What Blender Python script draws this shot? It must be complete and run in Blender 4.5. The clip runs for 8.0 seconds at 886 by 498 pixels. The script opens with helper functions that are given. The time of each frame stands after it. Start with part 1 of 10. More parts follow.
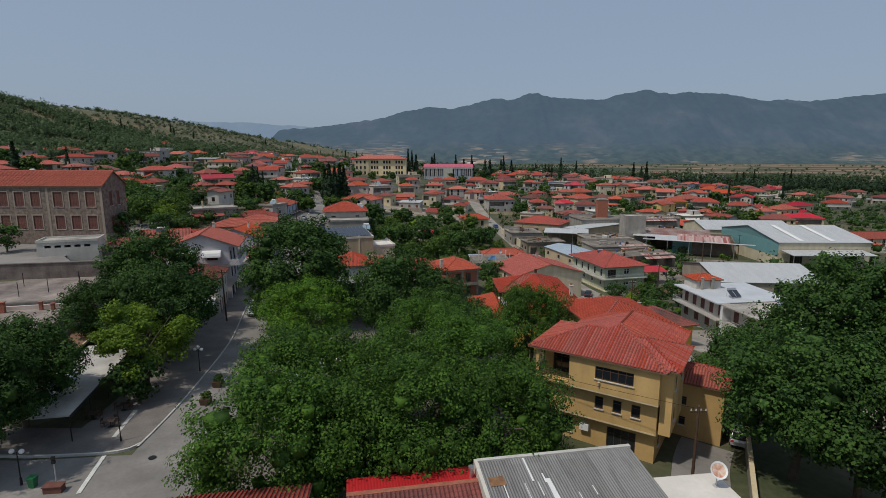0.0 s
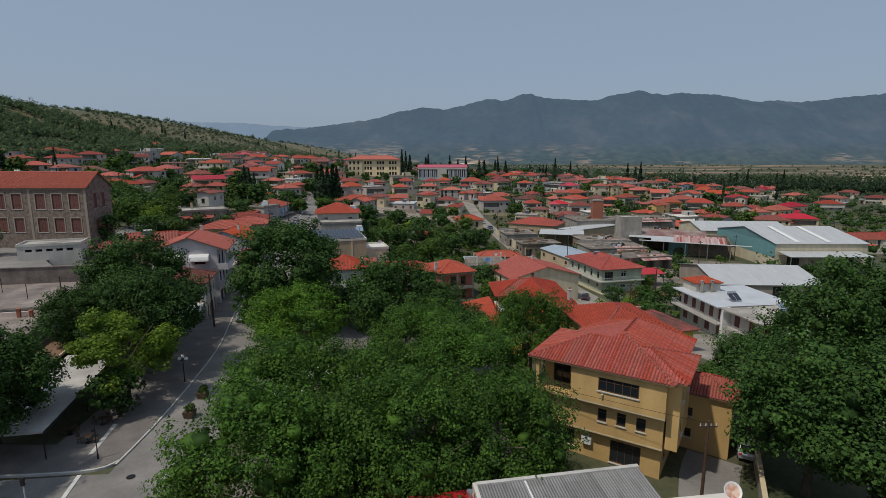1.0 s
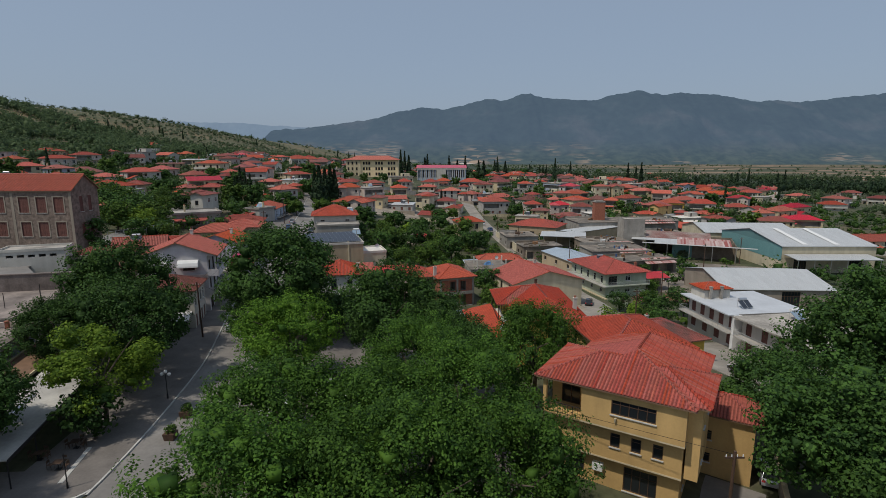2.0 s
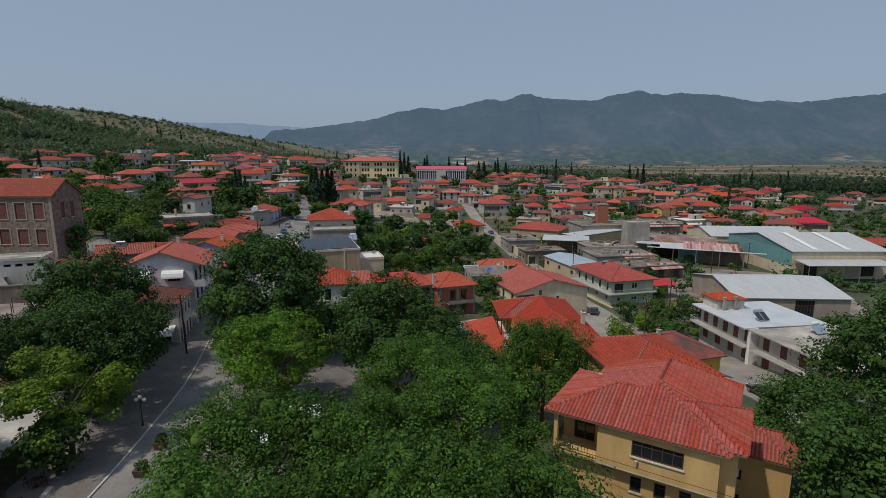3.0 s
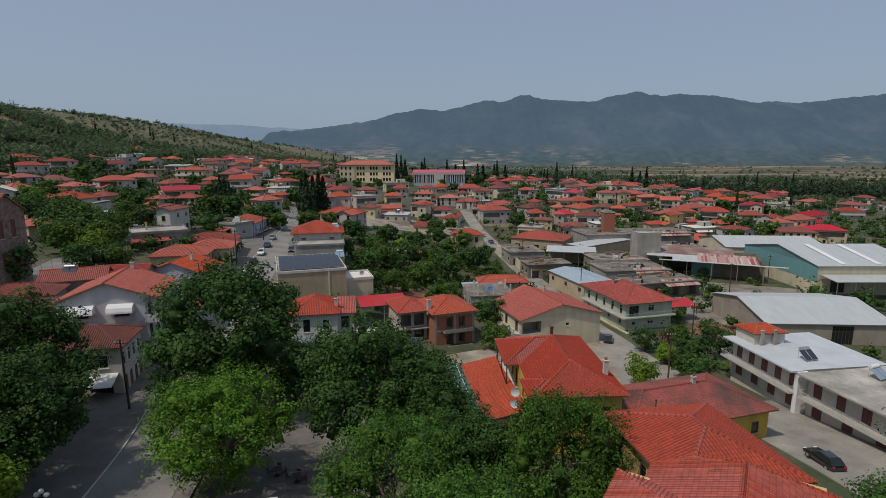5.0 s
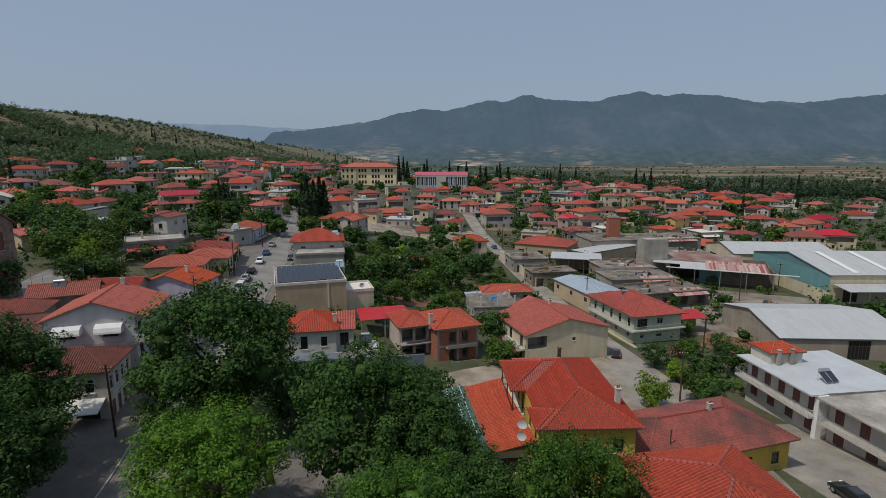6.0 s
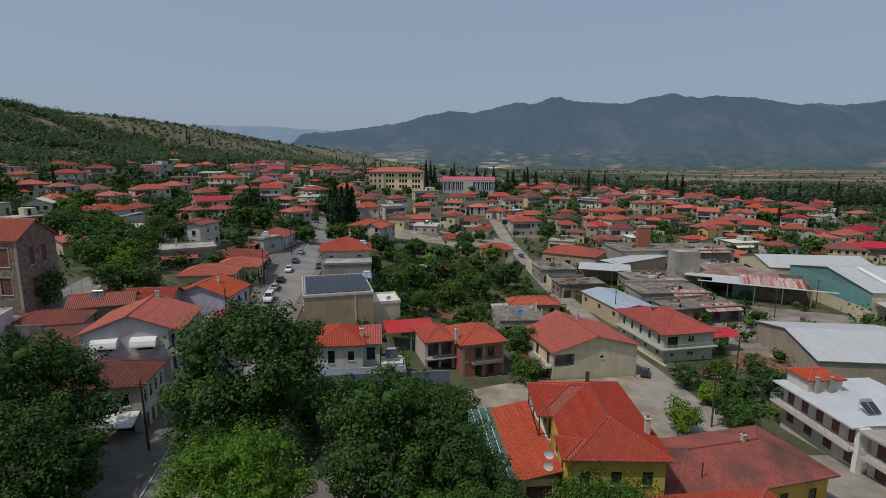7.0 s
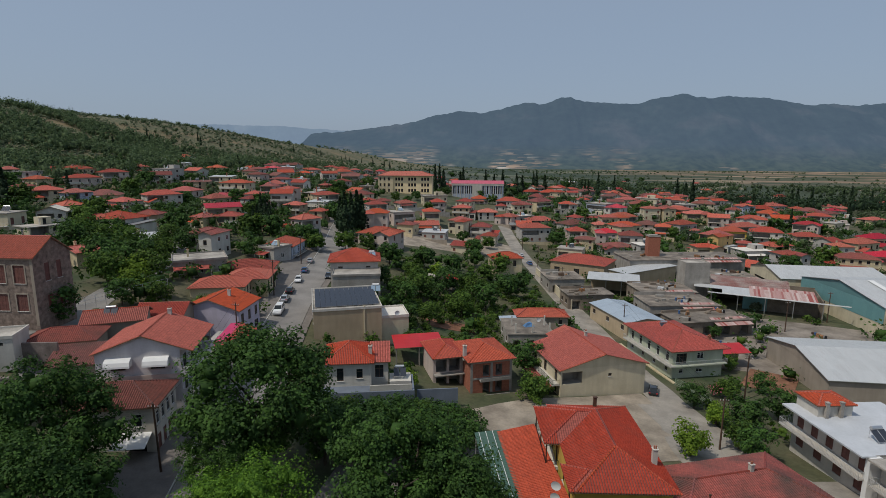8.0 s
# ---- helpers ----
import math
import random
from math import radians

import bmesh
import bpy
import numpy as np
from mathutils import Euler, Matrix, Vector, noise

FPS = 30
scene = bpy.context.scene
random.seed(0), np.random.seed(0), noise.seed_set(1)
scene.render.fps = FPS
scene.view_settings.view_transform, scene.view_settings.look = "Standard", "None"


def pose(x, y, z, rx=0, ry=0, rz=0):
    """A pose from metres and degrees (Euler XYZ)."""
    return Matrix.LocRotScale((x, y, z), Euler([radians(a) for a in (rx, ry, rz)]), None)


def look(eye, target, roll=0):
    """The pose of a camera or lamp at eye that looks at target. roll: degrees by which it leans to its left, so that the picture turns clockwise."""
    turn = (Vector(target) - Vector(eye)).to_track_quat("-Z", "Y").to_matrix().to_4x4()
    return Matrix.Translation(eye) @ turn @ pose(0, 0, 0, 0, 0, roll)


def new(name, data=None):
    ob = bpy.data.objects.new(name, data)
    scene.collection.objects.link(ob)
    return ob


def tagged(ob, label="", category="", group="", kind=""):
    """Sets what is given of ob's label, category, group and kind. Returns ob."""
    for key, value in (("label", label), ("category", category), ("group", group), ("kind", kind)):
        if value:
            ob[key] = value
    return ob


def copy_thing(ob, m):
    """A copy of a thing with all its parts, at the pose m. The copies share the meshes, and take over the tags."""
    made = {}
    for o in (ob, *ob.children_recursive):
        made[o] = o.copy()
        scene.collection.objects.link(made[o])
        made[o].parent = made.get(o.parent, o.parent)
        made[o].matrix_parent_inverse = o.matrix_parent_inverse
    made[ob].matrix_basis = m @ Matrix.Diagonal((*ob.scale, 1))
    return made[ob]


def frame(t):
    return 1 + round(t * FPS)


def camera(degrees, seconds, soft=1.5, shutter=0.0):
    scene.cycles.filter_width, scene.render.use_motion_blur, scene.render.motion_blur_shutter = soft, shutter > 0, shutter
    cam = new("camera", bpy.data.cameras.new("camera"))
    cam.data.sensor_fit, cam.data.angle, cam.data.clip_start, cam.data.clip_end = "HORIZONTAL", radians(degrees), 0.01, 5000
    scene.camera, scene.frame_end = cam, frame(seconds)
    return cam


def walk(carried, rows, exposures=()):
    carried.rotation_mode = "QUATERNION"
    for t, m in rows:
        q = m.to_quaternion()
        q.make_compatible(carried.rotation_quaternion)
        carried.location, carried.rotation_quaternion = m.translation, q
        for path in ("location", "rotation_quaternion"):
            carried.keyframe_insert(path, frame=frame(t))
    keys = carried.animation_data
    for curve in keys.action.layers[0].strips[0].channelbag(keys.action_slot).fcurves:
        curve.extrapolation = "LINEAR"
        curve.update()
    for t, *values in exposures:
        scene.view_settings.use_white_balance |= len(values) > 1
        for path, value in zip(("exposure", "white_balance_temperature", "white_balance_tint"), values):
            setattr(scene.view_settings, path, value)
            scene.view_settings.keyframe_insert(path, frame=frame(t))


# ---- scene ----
cam = camera(79.84, 8.0, soft=0.7)
PATH = [
    (0.0, look((0.000, -0.000, 28.300), (-0.805, 59.019, 17.526), 0.015)),
    (0.5, look((-0.135, 1.086, 28.319), (-0.417, 60.112, 17.554), 0.031)),
    (1.0, look((-0.163, 2.493, 28.328), (-0.287, 61.528, 17.612), 0.017)),
    (1.5, look((-0.169, 4.310, 28.363), (-0.220, 63.345, 17.641), -0.000)),
    (3.0, look((-0.084, 11.532, 29.183), (-0.124, 70.571, 18.486), -0.012)),
    (3.5, look((0.126, 14.549, 29.391), (0.039, 73.589, 18.705), -0.017)),
    (4.0, look((0.420, 17.746, 29.850), (0.244, 76.783, 19.147), -0.045)),
    (5.5, look((0.533, 27.168, 31.501), (0.738, 86.236, 20.971), -0.117)),
    (6.0, look((0.508, 28.321, 32.504), (0.343, 87.378, 21.910), -0.118)),
    (6.5, look((0.424, 28.742, 33.564), (-1.190, 87.773, 22.950), -0.096)),
    (7.0, look((0.245, 28.865, 34.904), (-2.844, 87.875, 24.495), 0.172)),
    (7.5, look((0.263, 28.982, 36.430), (-3.439, 87.951, 25.988), 0.243)),
    (8.0, look((0.212, 29.000, 38.123), (-3.845, 87.942, 27.665), 0.355)),
]
walk(cam, PATH)

# ---- daylight: high sun through summer haze ----
SUN_EL, SUN_AZ = radians(60), radians(-124)     # azimuth from +y towards +x
world = bpy.data.worlds.new("sky")
scene.world = world
world.use_nodes = True
wn, wl = world.node_tree.nodes, world.node_tree.links
wn.clear()
sky = wn.new("ShaderNodeTexSky")
sky.sky_type, sky.sun_disc = "NISHITA", False
sky.sun_elevation, sky.sun_rotation = SUN_EL, SUN_AZ
sky.air_density, sky.dust_density, sky.ozone_density, sky.altitude = 1.0, 3.0, 2.0, 300
haze = wn.new("ShaderNodeMix")
haze.data_type = "RGBA"
haze.inputs[0].default_value = 0.75
haze.inputs[7].default_value = (2.95, 3.72, 4.85, 1)
bg, wout = wn.new("ShaderNodeBackground"), wn.new("ShaderNodeOutputWorld")
bg.inputs[1].default_value = 0.1
wl.new(sky.outputs[0], haze.inputs[6])
wl.new(haze.outputs[2], bg.inputs[0])
wl.new(bg.outputs[0], wout.inputs[0])

sun = new("sun", bpy.data.lights.new("sun", "SUN"))
sun.data.energy, sun.data.angle, sun.data.color = 2.45, radians(1.5), (1.0, 0.935, 0.82)
sun_from = Vector((math.sin(SUN_AZ) * math.cos(SUN_EL), math.cos(SUN_AZ) * math.cos(SUN_EL), math.sin(SUN_EL)))
sun.matrix_world = look(sun_from * 200, (0, 0, 0))
scene.view_settings.exposure = -0.04

# ---- materials ----
def nodes_of(name):
    m = bpy.data.materials.new(name)
    m.use_nodes = True
    nt = m.node_tree
    return m, nt.nodes, nt.links, nt.nodes["Principled BSDF"]


def noise_node(n, l, scale, detail=4.0, vec=None):
    t = n.new("ShaderNodeTexNoise")
    t.inputs["Scale"].default_value, t.inputs["Detail"].default_value = scale, detail
    if vec is not None:
        l.new(vec, t.inputs["Vector"])
    return t.outputs[0]


def math_node(n, l, op, a, b=None, c=None):
    t = n.new("ShaderNodeMath")
    t.operation = op
    for i, v in enumerate((a, b, c)):
        if v is None:
            continue
        if isinstance(v, (int, float)):
            t.inputs[i].default_value = v
        else:
            l.new(v, t.inputs[i])
    return t.outputs[0]


def ramp_node(n, l, fac, stops):
    r = n.new("ShaderNodeValToRGB")
    e = r.color_ramp.elements
    e[0].position, e[0].color = stops[0][0], (*stops[0][1], 1)
    e[1].position, e[1].color = stops[-1][0], (*stops[-1][1], 1)
    for p, c in stops[1:-1]:
        x = e.new(p)
        x.color = (*c, 1)
    l.new(fac, r.inputs[0])
    return r.outputs[0]


def mix_node(n, l, fac, a, b, blend="MIX"):
    m = n.new("ShaderNodeMix")
    m.data_type, m.blend_type = "RGBA", blend
    for sock, v in ((m.inputs[0], fac), (m.inputs[6], a), (m.inputs[7], b)):
        if isinstance(v, (int, float)):
            sock.default_value = v
        elif isinstance(v, tuple):
            sock.default_value = (*v, 1) if len(v) == 3 else v
        else:
            l.new(v, sock)
    return m.outputs[2]


def bump_node(n, l, bsdf, height, strength, distance=0.05):
    b = n.new("ShaderNodeBump")
    b.inputs["Strength"].default_value, b.inputs["Distance"].default_value = strength, distance
    l.new(height, b.inputs["Height"])
    l.new(b.outputs[0], bsdf.inputs["Normal"])


def shade(c, k):
    return tuple(min(1.0, v * k) for v in c)


def surface(name, col, rough=0.85, vary=0.18, scale=0.5, grain=6.0, bump=0.25, metal=0.0, rnd=0.0, streak=0.0, second=None):
    """A surface with broad stains and fine grain. rnd: change of tone from object to object; streak: upright runs of dirt."""
    m, n, l, b = nodes_of(name)
    co = n.new("ShaderNodeTexCoord").outputs["Object"]
    big = noise_node(n, l, scale, 5, co)
    fine = noise_node(n, l, grain, 6, co)
    c = ramp_node(n, l, big, [(0.28, shade(col, 1 - vary)), (0.72, shade(second or col, 1 + vary * 0.7))])
    c = mix_node(n, l, 1.0, c, ramp_node(n, l, fine, [(0.25, (1 - vary * 0.8,) * 3), (0.75, (1.0,) * 3)]), "MULTIPLY")
    if streak:
        mp = n.new("ShaderNodeMapping")
        mp.inputs["Scale"].default_value = (0.55, 0.55, 0.09)
        l.new(co, mp.inputs[0])
        s = noise_node(n, l, 1.5, 5, mp.outputs[0])
        c = mix_node(n, l, streak, c, ramp_node(n, l, s, [(0.35, (0.5, 0.47, 0.43)), (0.62, (1, 1, 1))]), "MULTIPLY")
    if rnd:
        hsv = n.new("ShaderNodeHueSaturation")
        r = n.new("ShaderNodeObjectInfo").outputs["Random"]
        l.new(math_node(n, l, "MULTIPLY_ADD", r, 2 * rnd, 1 - rnd), hsv.inputs["Value"])
        l.new(c, hsv.inputs["Color"])
        c = hsv.outputs[0]
    l.new(c, b.inputs["Base Color"])
    b.inputs["Roughness"].default_value, b.inputs["Metallic"].default_value = rough, metal
    bump_node(n, l, b, fine, bump, 0.03)
    return m


def tiles(name, col, dark, weather=0.5, spread=0.5):
    """Clay roof tiles: channels up the slope and courses across it, both with painted-in shade, tone from tile to tile,
    lichen and soot in patches.
    """
    m, n, l, b = nodes_of(name)
    sep = n.new("ShaderNodeSeparateXYZ")
    l.new(n.new("ShaderNodeUVMap").outputs[0], sep.inputs[0])
    u, v = sep.outputs[0], sep.outputs[1]
    uc, vc = math_node(n, l, "MULTIPLY", u, 1 / 0.28), math_node(n, l, "MULTIPLY", v, 1 / 0.38)
    cell = n.new("ShaderNodeCombineXYZ")
    l.new(math_node(n, l, "FLOOR", uc), cell.inputs[0])
    l.new(math_node(n, l, "FLOOR", vc), cell.inputs[1])
    wnz = n.new("ShaderNodeTexWhiteNoise")
    l.new(cell.outputs[0], wnz.inputs[0])
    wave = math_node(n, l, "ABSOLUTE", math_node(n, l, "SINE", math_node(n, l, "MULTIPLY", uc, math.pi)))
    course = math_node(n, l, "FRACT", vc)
    co = n.new("ShaderNodeTexCoord").outputs["Object"]
    patch = noise_node(n, l, 0.22, 5, co)
    spot = noise_node(n, l, 2.2, 5, co)
    c = ramp_node(n, l, wnz.outputs[0], [(0.0, shade(col, 0.84)), (0.5, col), (1.0, shade(col, 1.13))])
    c = mix_node(n, l, ramp_node(n, l, patch, [(0.52 - 0.14 * weather, (0, 0, 0)), (0.74, (weather,) * 3)]), c, dark)
    c = mix_node(n, l, ramp_node(n, l, spot, [(0.55, (0, 0, 0)), (0.8, (0.6,) * 3)]), c, shade(dark, 0.8))
    # shade between the channels goes into the colour, with brighter crests
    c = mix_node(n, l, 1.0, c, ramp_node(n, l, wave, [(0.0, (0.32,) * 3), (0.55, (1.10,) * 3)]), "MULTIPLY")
    # shadow line along each course's lower edge, painted the same way
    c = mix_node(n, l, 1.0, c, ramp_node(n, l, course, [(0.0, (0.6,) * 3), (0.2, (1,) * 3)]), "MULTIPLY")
    hsv = n.new("ShaderNodeHueSaturation")
    r = n.new("ShaderNodeObjectInfo").outputs["Random"]
    l.new(math_node(n, l, "MULTIPLY_ADD", r, spread, 0.97 - spread / 2), hsv.inputs["Value"])
    r2 = math_node(n, l, "FRACT", math_node(n, l, "MULTIPLY", r, 17.3))
    l.new(math_node(n, l, "MULTIPLY_ADD", r2, 0.20, 0.87), hsv.inputs["Saturation"])
    l.new(math_node(n, l, "MULTIPLY_ADD", math_node(n, l, "FRACT", math_node(n, l, "MULTIPLY", r, 41.7)), 0.009, 0.4935), hsv.inputs["Hue"])
    l.new(c, hsv.inputs["Color"])
    l.new(hsv.outputs[0], b.inputs["Base Color"])
    b.inputs["Roughness"].default_value = 0.85
    h = math_node(n, l, "MULTIPLY_ADD", course, -0.3, wave)
    bump_node(n, l, b, h, 0.6, 0.06)
    return m


def corrugated(name, col, col2, rust=(0.25, 0.11, 0.06), rusty=0.3, pitch=0.2, metal=0.35, rough=0.5, calm=0.5, sheet=1.1, lap=4.0):
    """Ribbed metal sheet: ribs up the slope, sheet laps, rust and old paint in runs."""
    m, n, l, b = nodes_of(name)
    sep = n.new("ShaderNodeSeparateXYZ")
    l.new(n.new("ShaderNodeUVMap").outputs[0], sep.inputs[0])
    u, v = sep.outputs[0], sep.outputs[1]
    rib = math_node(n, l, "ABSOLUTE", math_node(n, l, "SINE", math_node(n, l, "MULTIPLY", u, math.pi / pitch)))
    cell = n.new("ShaderNodeCombineXYZ")
    l.new(math_node(n, l, "FLOOR", math_node(n, l, "MULTIPLY", u, 1 / sheet)), cell.inputs[0])
    l.new(math_node(n, l, "FLOOR", math_node(n, l, "MULTIPLY", v, 1 / lap)), cell.inputs[1])
    wnz = n.new("ShaderNodeTexWhiteNoise")
    l.new(cell.outputs[0], wnz.inputs[0])
    run = n.new("ShaderNodeCombineXYZ")
    l.new(math_node(n, l, "MULTIPLY", u, 1.3), run.inputs[0])
    l.new(math_node(n, l, "MULTIPLY", v, 0.2), run.inputs[1])
    st = noise_node(n, l, 1.6, 6, run.outputs[0])
    c = ramp_node(n, l, wnz.outputs[0], [(0, shade(col, 0.97)), (1, tuple(a * calm + b * (1 - calm) for a, b in zip(col, col2)))])
    c = mix_node(n, l, ramp_node(n, l, st, [(0.5, (0, 0, 0)), (0.75, (rusty,) * 3)]), c, rust)
    # grooves between the ribs are shaded darker in the colour itself
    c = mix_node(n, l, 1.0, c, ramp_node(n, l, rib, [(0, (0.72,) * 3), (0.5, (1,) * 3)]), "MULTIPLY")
    l.new(c, b.inputs["Base Color"])
    b.inputs["Roughness"].default_value, b.inputs["Metallic"].default_value = rough, metal
    bump_node(n, l, b, rib, 0.5, 0.03)
    return m


def foliage(name, dark, light, clear=0.32):
    m, n, l, b = nodes_of(name)
    geo = n.new("ShaderNodeNewGeometry")
    co = n.new("ShaderNodeTexCoord").outputs["Object"]
    big = noise_node(n, l, 0.35, 3, co)
    f = math_node(n, l, "MULTIPLY_ADD", big, 1.2, math_node(n, l, "MULTIPLY_ADD", geo.outputs["Random Per Island"], 0.7, -0.45))
    c = ramp_node(n, l, f, [(0.1, dark), (0.85, light)])
    hsv = n.new("ShaderNodeHueSaturation")
    r = n.new("ShaderNodeObjectInfo").outputs["Random"]
    l.new(math_node(n, l, "MULTIPLY_ADD", r, 0.4, 0.8), hsv.inputs["Value"])
    l.new(c, hsv.inputs["Color"])
    l.new(hsv.outputs[0], b.inputs["Base Color"])
    b.inputs["Roughness"].default_value = 0.7
    b.inputs["Specular IOR Level"].default_value = 0.2
    tr, mx = n.new("ShaderNodeBsdfTranslucent"), n.new("ShaderNodeMixShader")
    l.new(hsv.outputs[0], tr.inputs[0])
    mx.inputs[0].default_value = clear
    l.new(b.outputs[0], mx.inputs[1])
    l.new(tr.outputs[0], mx.inputs[2])
    l.new(mx.outputs[0], n["Material Output"].inputs[0])
    return m


M = {}
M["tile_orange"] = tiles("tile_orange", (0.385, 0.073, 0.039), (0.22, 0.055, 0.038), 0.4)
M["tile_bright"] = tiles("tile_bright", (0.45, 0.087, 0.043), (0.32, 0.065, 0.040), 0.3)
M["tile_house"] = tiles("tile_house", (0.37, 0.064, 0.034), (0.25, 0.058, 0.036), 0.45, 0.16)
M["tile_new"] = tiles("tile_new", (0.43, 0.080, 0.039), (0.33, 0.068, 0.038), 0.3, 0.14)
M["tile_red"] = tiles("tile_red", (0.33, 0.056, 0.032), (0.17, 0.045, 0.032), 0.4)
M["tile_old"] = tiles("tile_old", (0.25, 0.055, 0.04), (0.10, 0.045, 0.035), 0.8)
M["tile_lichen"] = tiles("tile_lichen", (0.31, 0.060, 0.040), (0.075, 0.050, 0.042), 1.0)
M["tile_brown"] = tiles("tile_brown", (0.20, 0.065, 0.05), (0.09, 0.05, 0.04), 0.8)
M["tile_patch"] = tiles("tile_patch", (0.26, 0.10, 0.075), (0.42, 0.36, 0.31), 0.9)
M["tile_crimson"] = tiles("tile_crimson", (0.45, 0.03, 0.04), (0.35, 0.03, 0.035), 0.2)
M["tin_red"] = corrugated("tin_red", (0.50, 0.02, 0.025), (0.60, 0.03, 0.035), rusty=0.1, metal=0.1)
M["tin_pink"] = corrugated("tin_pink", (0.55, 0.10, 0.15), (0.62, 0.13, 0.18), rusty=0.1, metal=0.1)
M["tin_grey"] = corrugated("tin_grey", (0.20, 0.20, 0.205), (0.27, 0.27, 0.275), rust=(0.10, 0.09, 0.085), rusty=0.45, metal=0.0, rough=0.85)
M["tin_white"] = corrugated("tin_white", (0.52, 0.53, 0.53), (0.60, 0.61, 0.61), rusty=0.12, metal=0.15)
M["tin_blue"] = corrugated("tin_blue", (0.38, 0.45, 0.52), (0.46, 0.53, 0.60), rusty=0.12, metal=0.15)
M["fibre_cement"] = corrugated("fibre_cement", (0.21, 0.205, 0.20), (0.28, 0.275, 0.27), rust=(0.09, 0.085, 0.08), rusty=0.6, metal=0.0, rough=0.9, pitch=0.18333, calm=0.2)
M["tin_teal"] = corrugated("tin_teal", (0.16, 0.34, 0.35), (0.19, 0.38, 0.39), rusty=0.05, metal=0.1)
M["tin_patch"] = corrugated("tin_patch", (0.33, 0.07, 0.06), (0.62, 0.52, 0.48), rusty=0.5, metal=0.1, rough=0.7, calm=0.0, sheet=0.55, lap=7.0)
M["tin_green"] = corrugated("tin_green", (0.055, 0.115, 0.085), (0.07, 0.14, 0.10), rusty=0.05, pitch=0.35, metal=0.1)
WALL = dict(ochre=(0.64, 0.42, 0.17), yellow=(0.60, 0.42, 0.08), cream=(0.62, 0.52, 0.34), beige=(0.61, 0.54, 0.39), white=(0.60, 0.57, 0.51),
            grey=(0.45, 0.43, 0.40), lilac=(0.50, 0.46, 0.56), pink=(0.55, 0.46, 0.41), mint=(0.50, 0.54, 0.42), blue=(0.42, 0.47, 0.56),
            pale=(0.66, 0.63, 0.64), stone=(0.33, 0.28, 0.225), tan=(0.46, 0.36, 0.24))
for key, col in WALL.items():
    M["w_" + key] = surface("render_" + key, col, 0.9, 0.12, 0.35, 5.0, 0.15, rnd=0.09, streak=0.26)
M["w_mud"] = surface("render_mud", (0.21, 0.165, 0.125), 0.95, 0.3, 0.4, 4.0, 0.3, second=(0.27, 0.22, 0.17), streak=0.2)
M["w_flats"] = surface("render_flats", (0.52, 0.485, 0.44), 0.9, 0.12, 0.35, 4.0, 0.15, rnd=0.05, streak=0.2)
M["slate_paint"] = surface("slate_paint", (0.16, 0.19, 0.24), 0.85, 0.15, 0.4, 5.0, 0.15, streak=0.15)
M["rust"] = surface("rust", (0.22, 0.10, 0.05), 0.9, 0.4, 1.5, 7.0, 0.3, second=(0.32, 0.17, 0.08))
M["stonework"] = surface("stonework", (0.205, 0.155, 0.128), 0.95, 0.35, 1.4, 3.0, 0.8, second=(0.28, 0.215, 0.175), streak=0.2)
M["concrete"] = surface("concrete", (0.36, 0.335, 0.30), 0.9, 0.25, 0.4, 4.0, 0.3, rnd=0.08, streak=0.3)
M["roof_slab"] = surface("roof_slab", (0.33, 0.30, 0.265), 0.9, 0.35, 0.25, 2.5, 0.3, second=(0.48, 0.44, 0.39), rnd=0.08)
M["w_school"] = surface("render_school", (0.86, 0.69, 0.42), 0.9, 0.08, 0.3, 4.0, 0.1, streak=0.1)
M["roof_stain"] = surface("roof_stain", (0.18, 0.145, 0.13), 0.92, 0.4, 0.22, 2.0, 0.3, second=(0.31, 0.26, 0.23))
M["old_wall"] = surface("old_wall", (0.18, 0.145, 0.13), 0.95, 0.3, 0.5, 4.0, 0.3, second=(0.25, 0.205, 0.185), streak=0.35)
M["roof_old"] = surface("roof_old", (0.16, 0.135, 0.112), 0.95, 0.4, 0.3, 2.0, 0.4, second=(0.27, 0.23, 0.19), rnd=0.12)
M["roof_paint"] = surface("roof_paint", (0.52, 0.54, 0.57), 0.6, 0.12, 0.3, 3.0, 0.1)
M["terrace"] = surface("terrace", (0.70, 0.66, 0.60), 0.8, 0.12, 0.4, 3.0, 0.1)
M["old_canopy"] = surface("old_canopy", (0.42, 0.40, 0.37), 0.85, 0.22, 0.35, 3.0, 0.2, second=(0.52, 0.50, 0.46))
M["white_paint"] = surface("white_paint", (0.74, 0.74, 0.73), 0.6, 0.08, 0.8, 9.0, 0.1, rnd=0.05)
M["canvas"] = surface("canvas", (0.72, 0.72, 0.71), 0.8, 0.06, 0.8, 12.0, 0.1)
M["brick"] = surface("brick", (0.36, 0.13, 0.08), 0.95, 0.25, 2.0, 8.0, 0.6)
M["dark_wood"] = surface("dark_wood", (0.09, 0.05, 0.03), 0.7, 0.3, 2.0, 12.0, 0.3, rnd=0.15)
M["brown_wood"] = surface("brown_wood", (0.16, 0.06, 0.045), 0.7, 0.25, 2.0, 12.0, 0.3, rnd=0.12)
M["soffit"] = surface("soffit", (0.22, 0.13, 0.08), 0.8, 0.2, 1.0, 8.0, 0.2)
M["iron"] = surface("iron", (0.03, 0.03, 0.032), 0.55, 0.2, 3.0, 20.0, 0.1, metal=0.5)
M["pale_iron"] = surface("pale_iron", (0.55, 0.55, 0.54), 0.5, 0.1, 3.0, 20.0, 0.1, metal=0.2)
M["asphalt"] = surface("asphalt", (0.205, 0.193, 0.182), 0.9, 0.22, 0.18, 3.0, 0.3, second=(0.26, 0.243, 0.226))
M["paving"] = surface("paving", (0.19, 0.17, 0.155), 0.9, 0.22, 0.5, 4.0, 0.3)
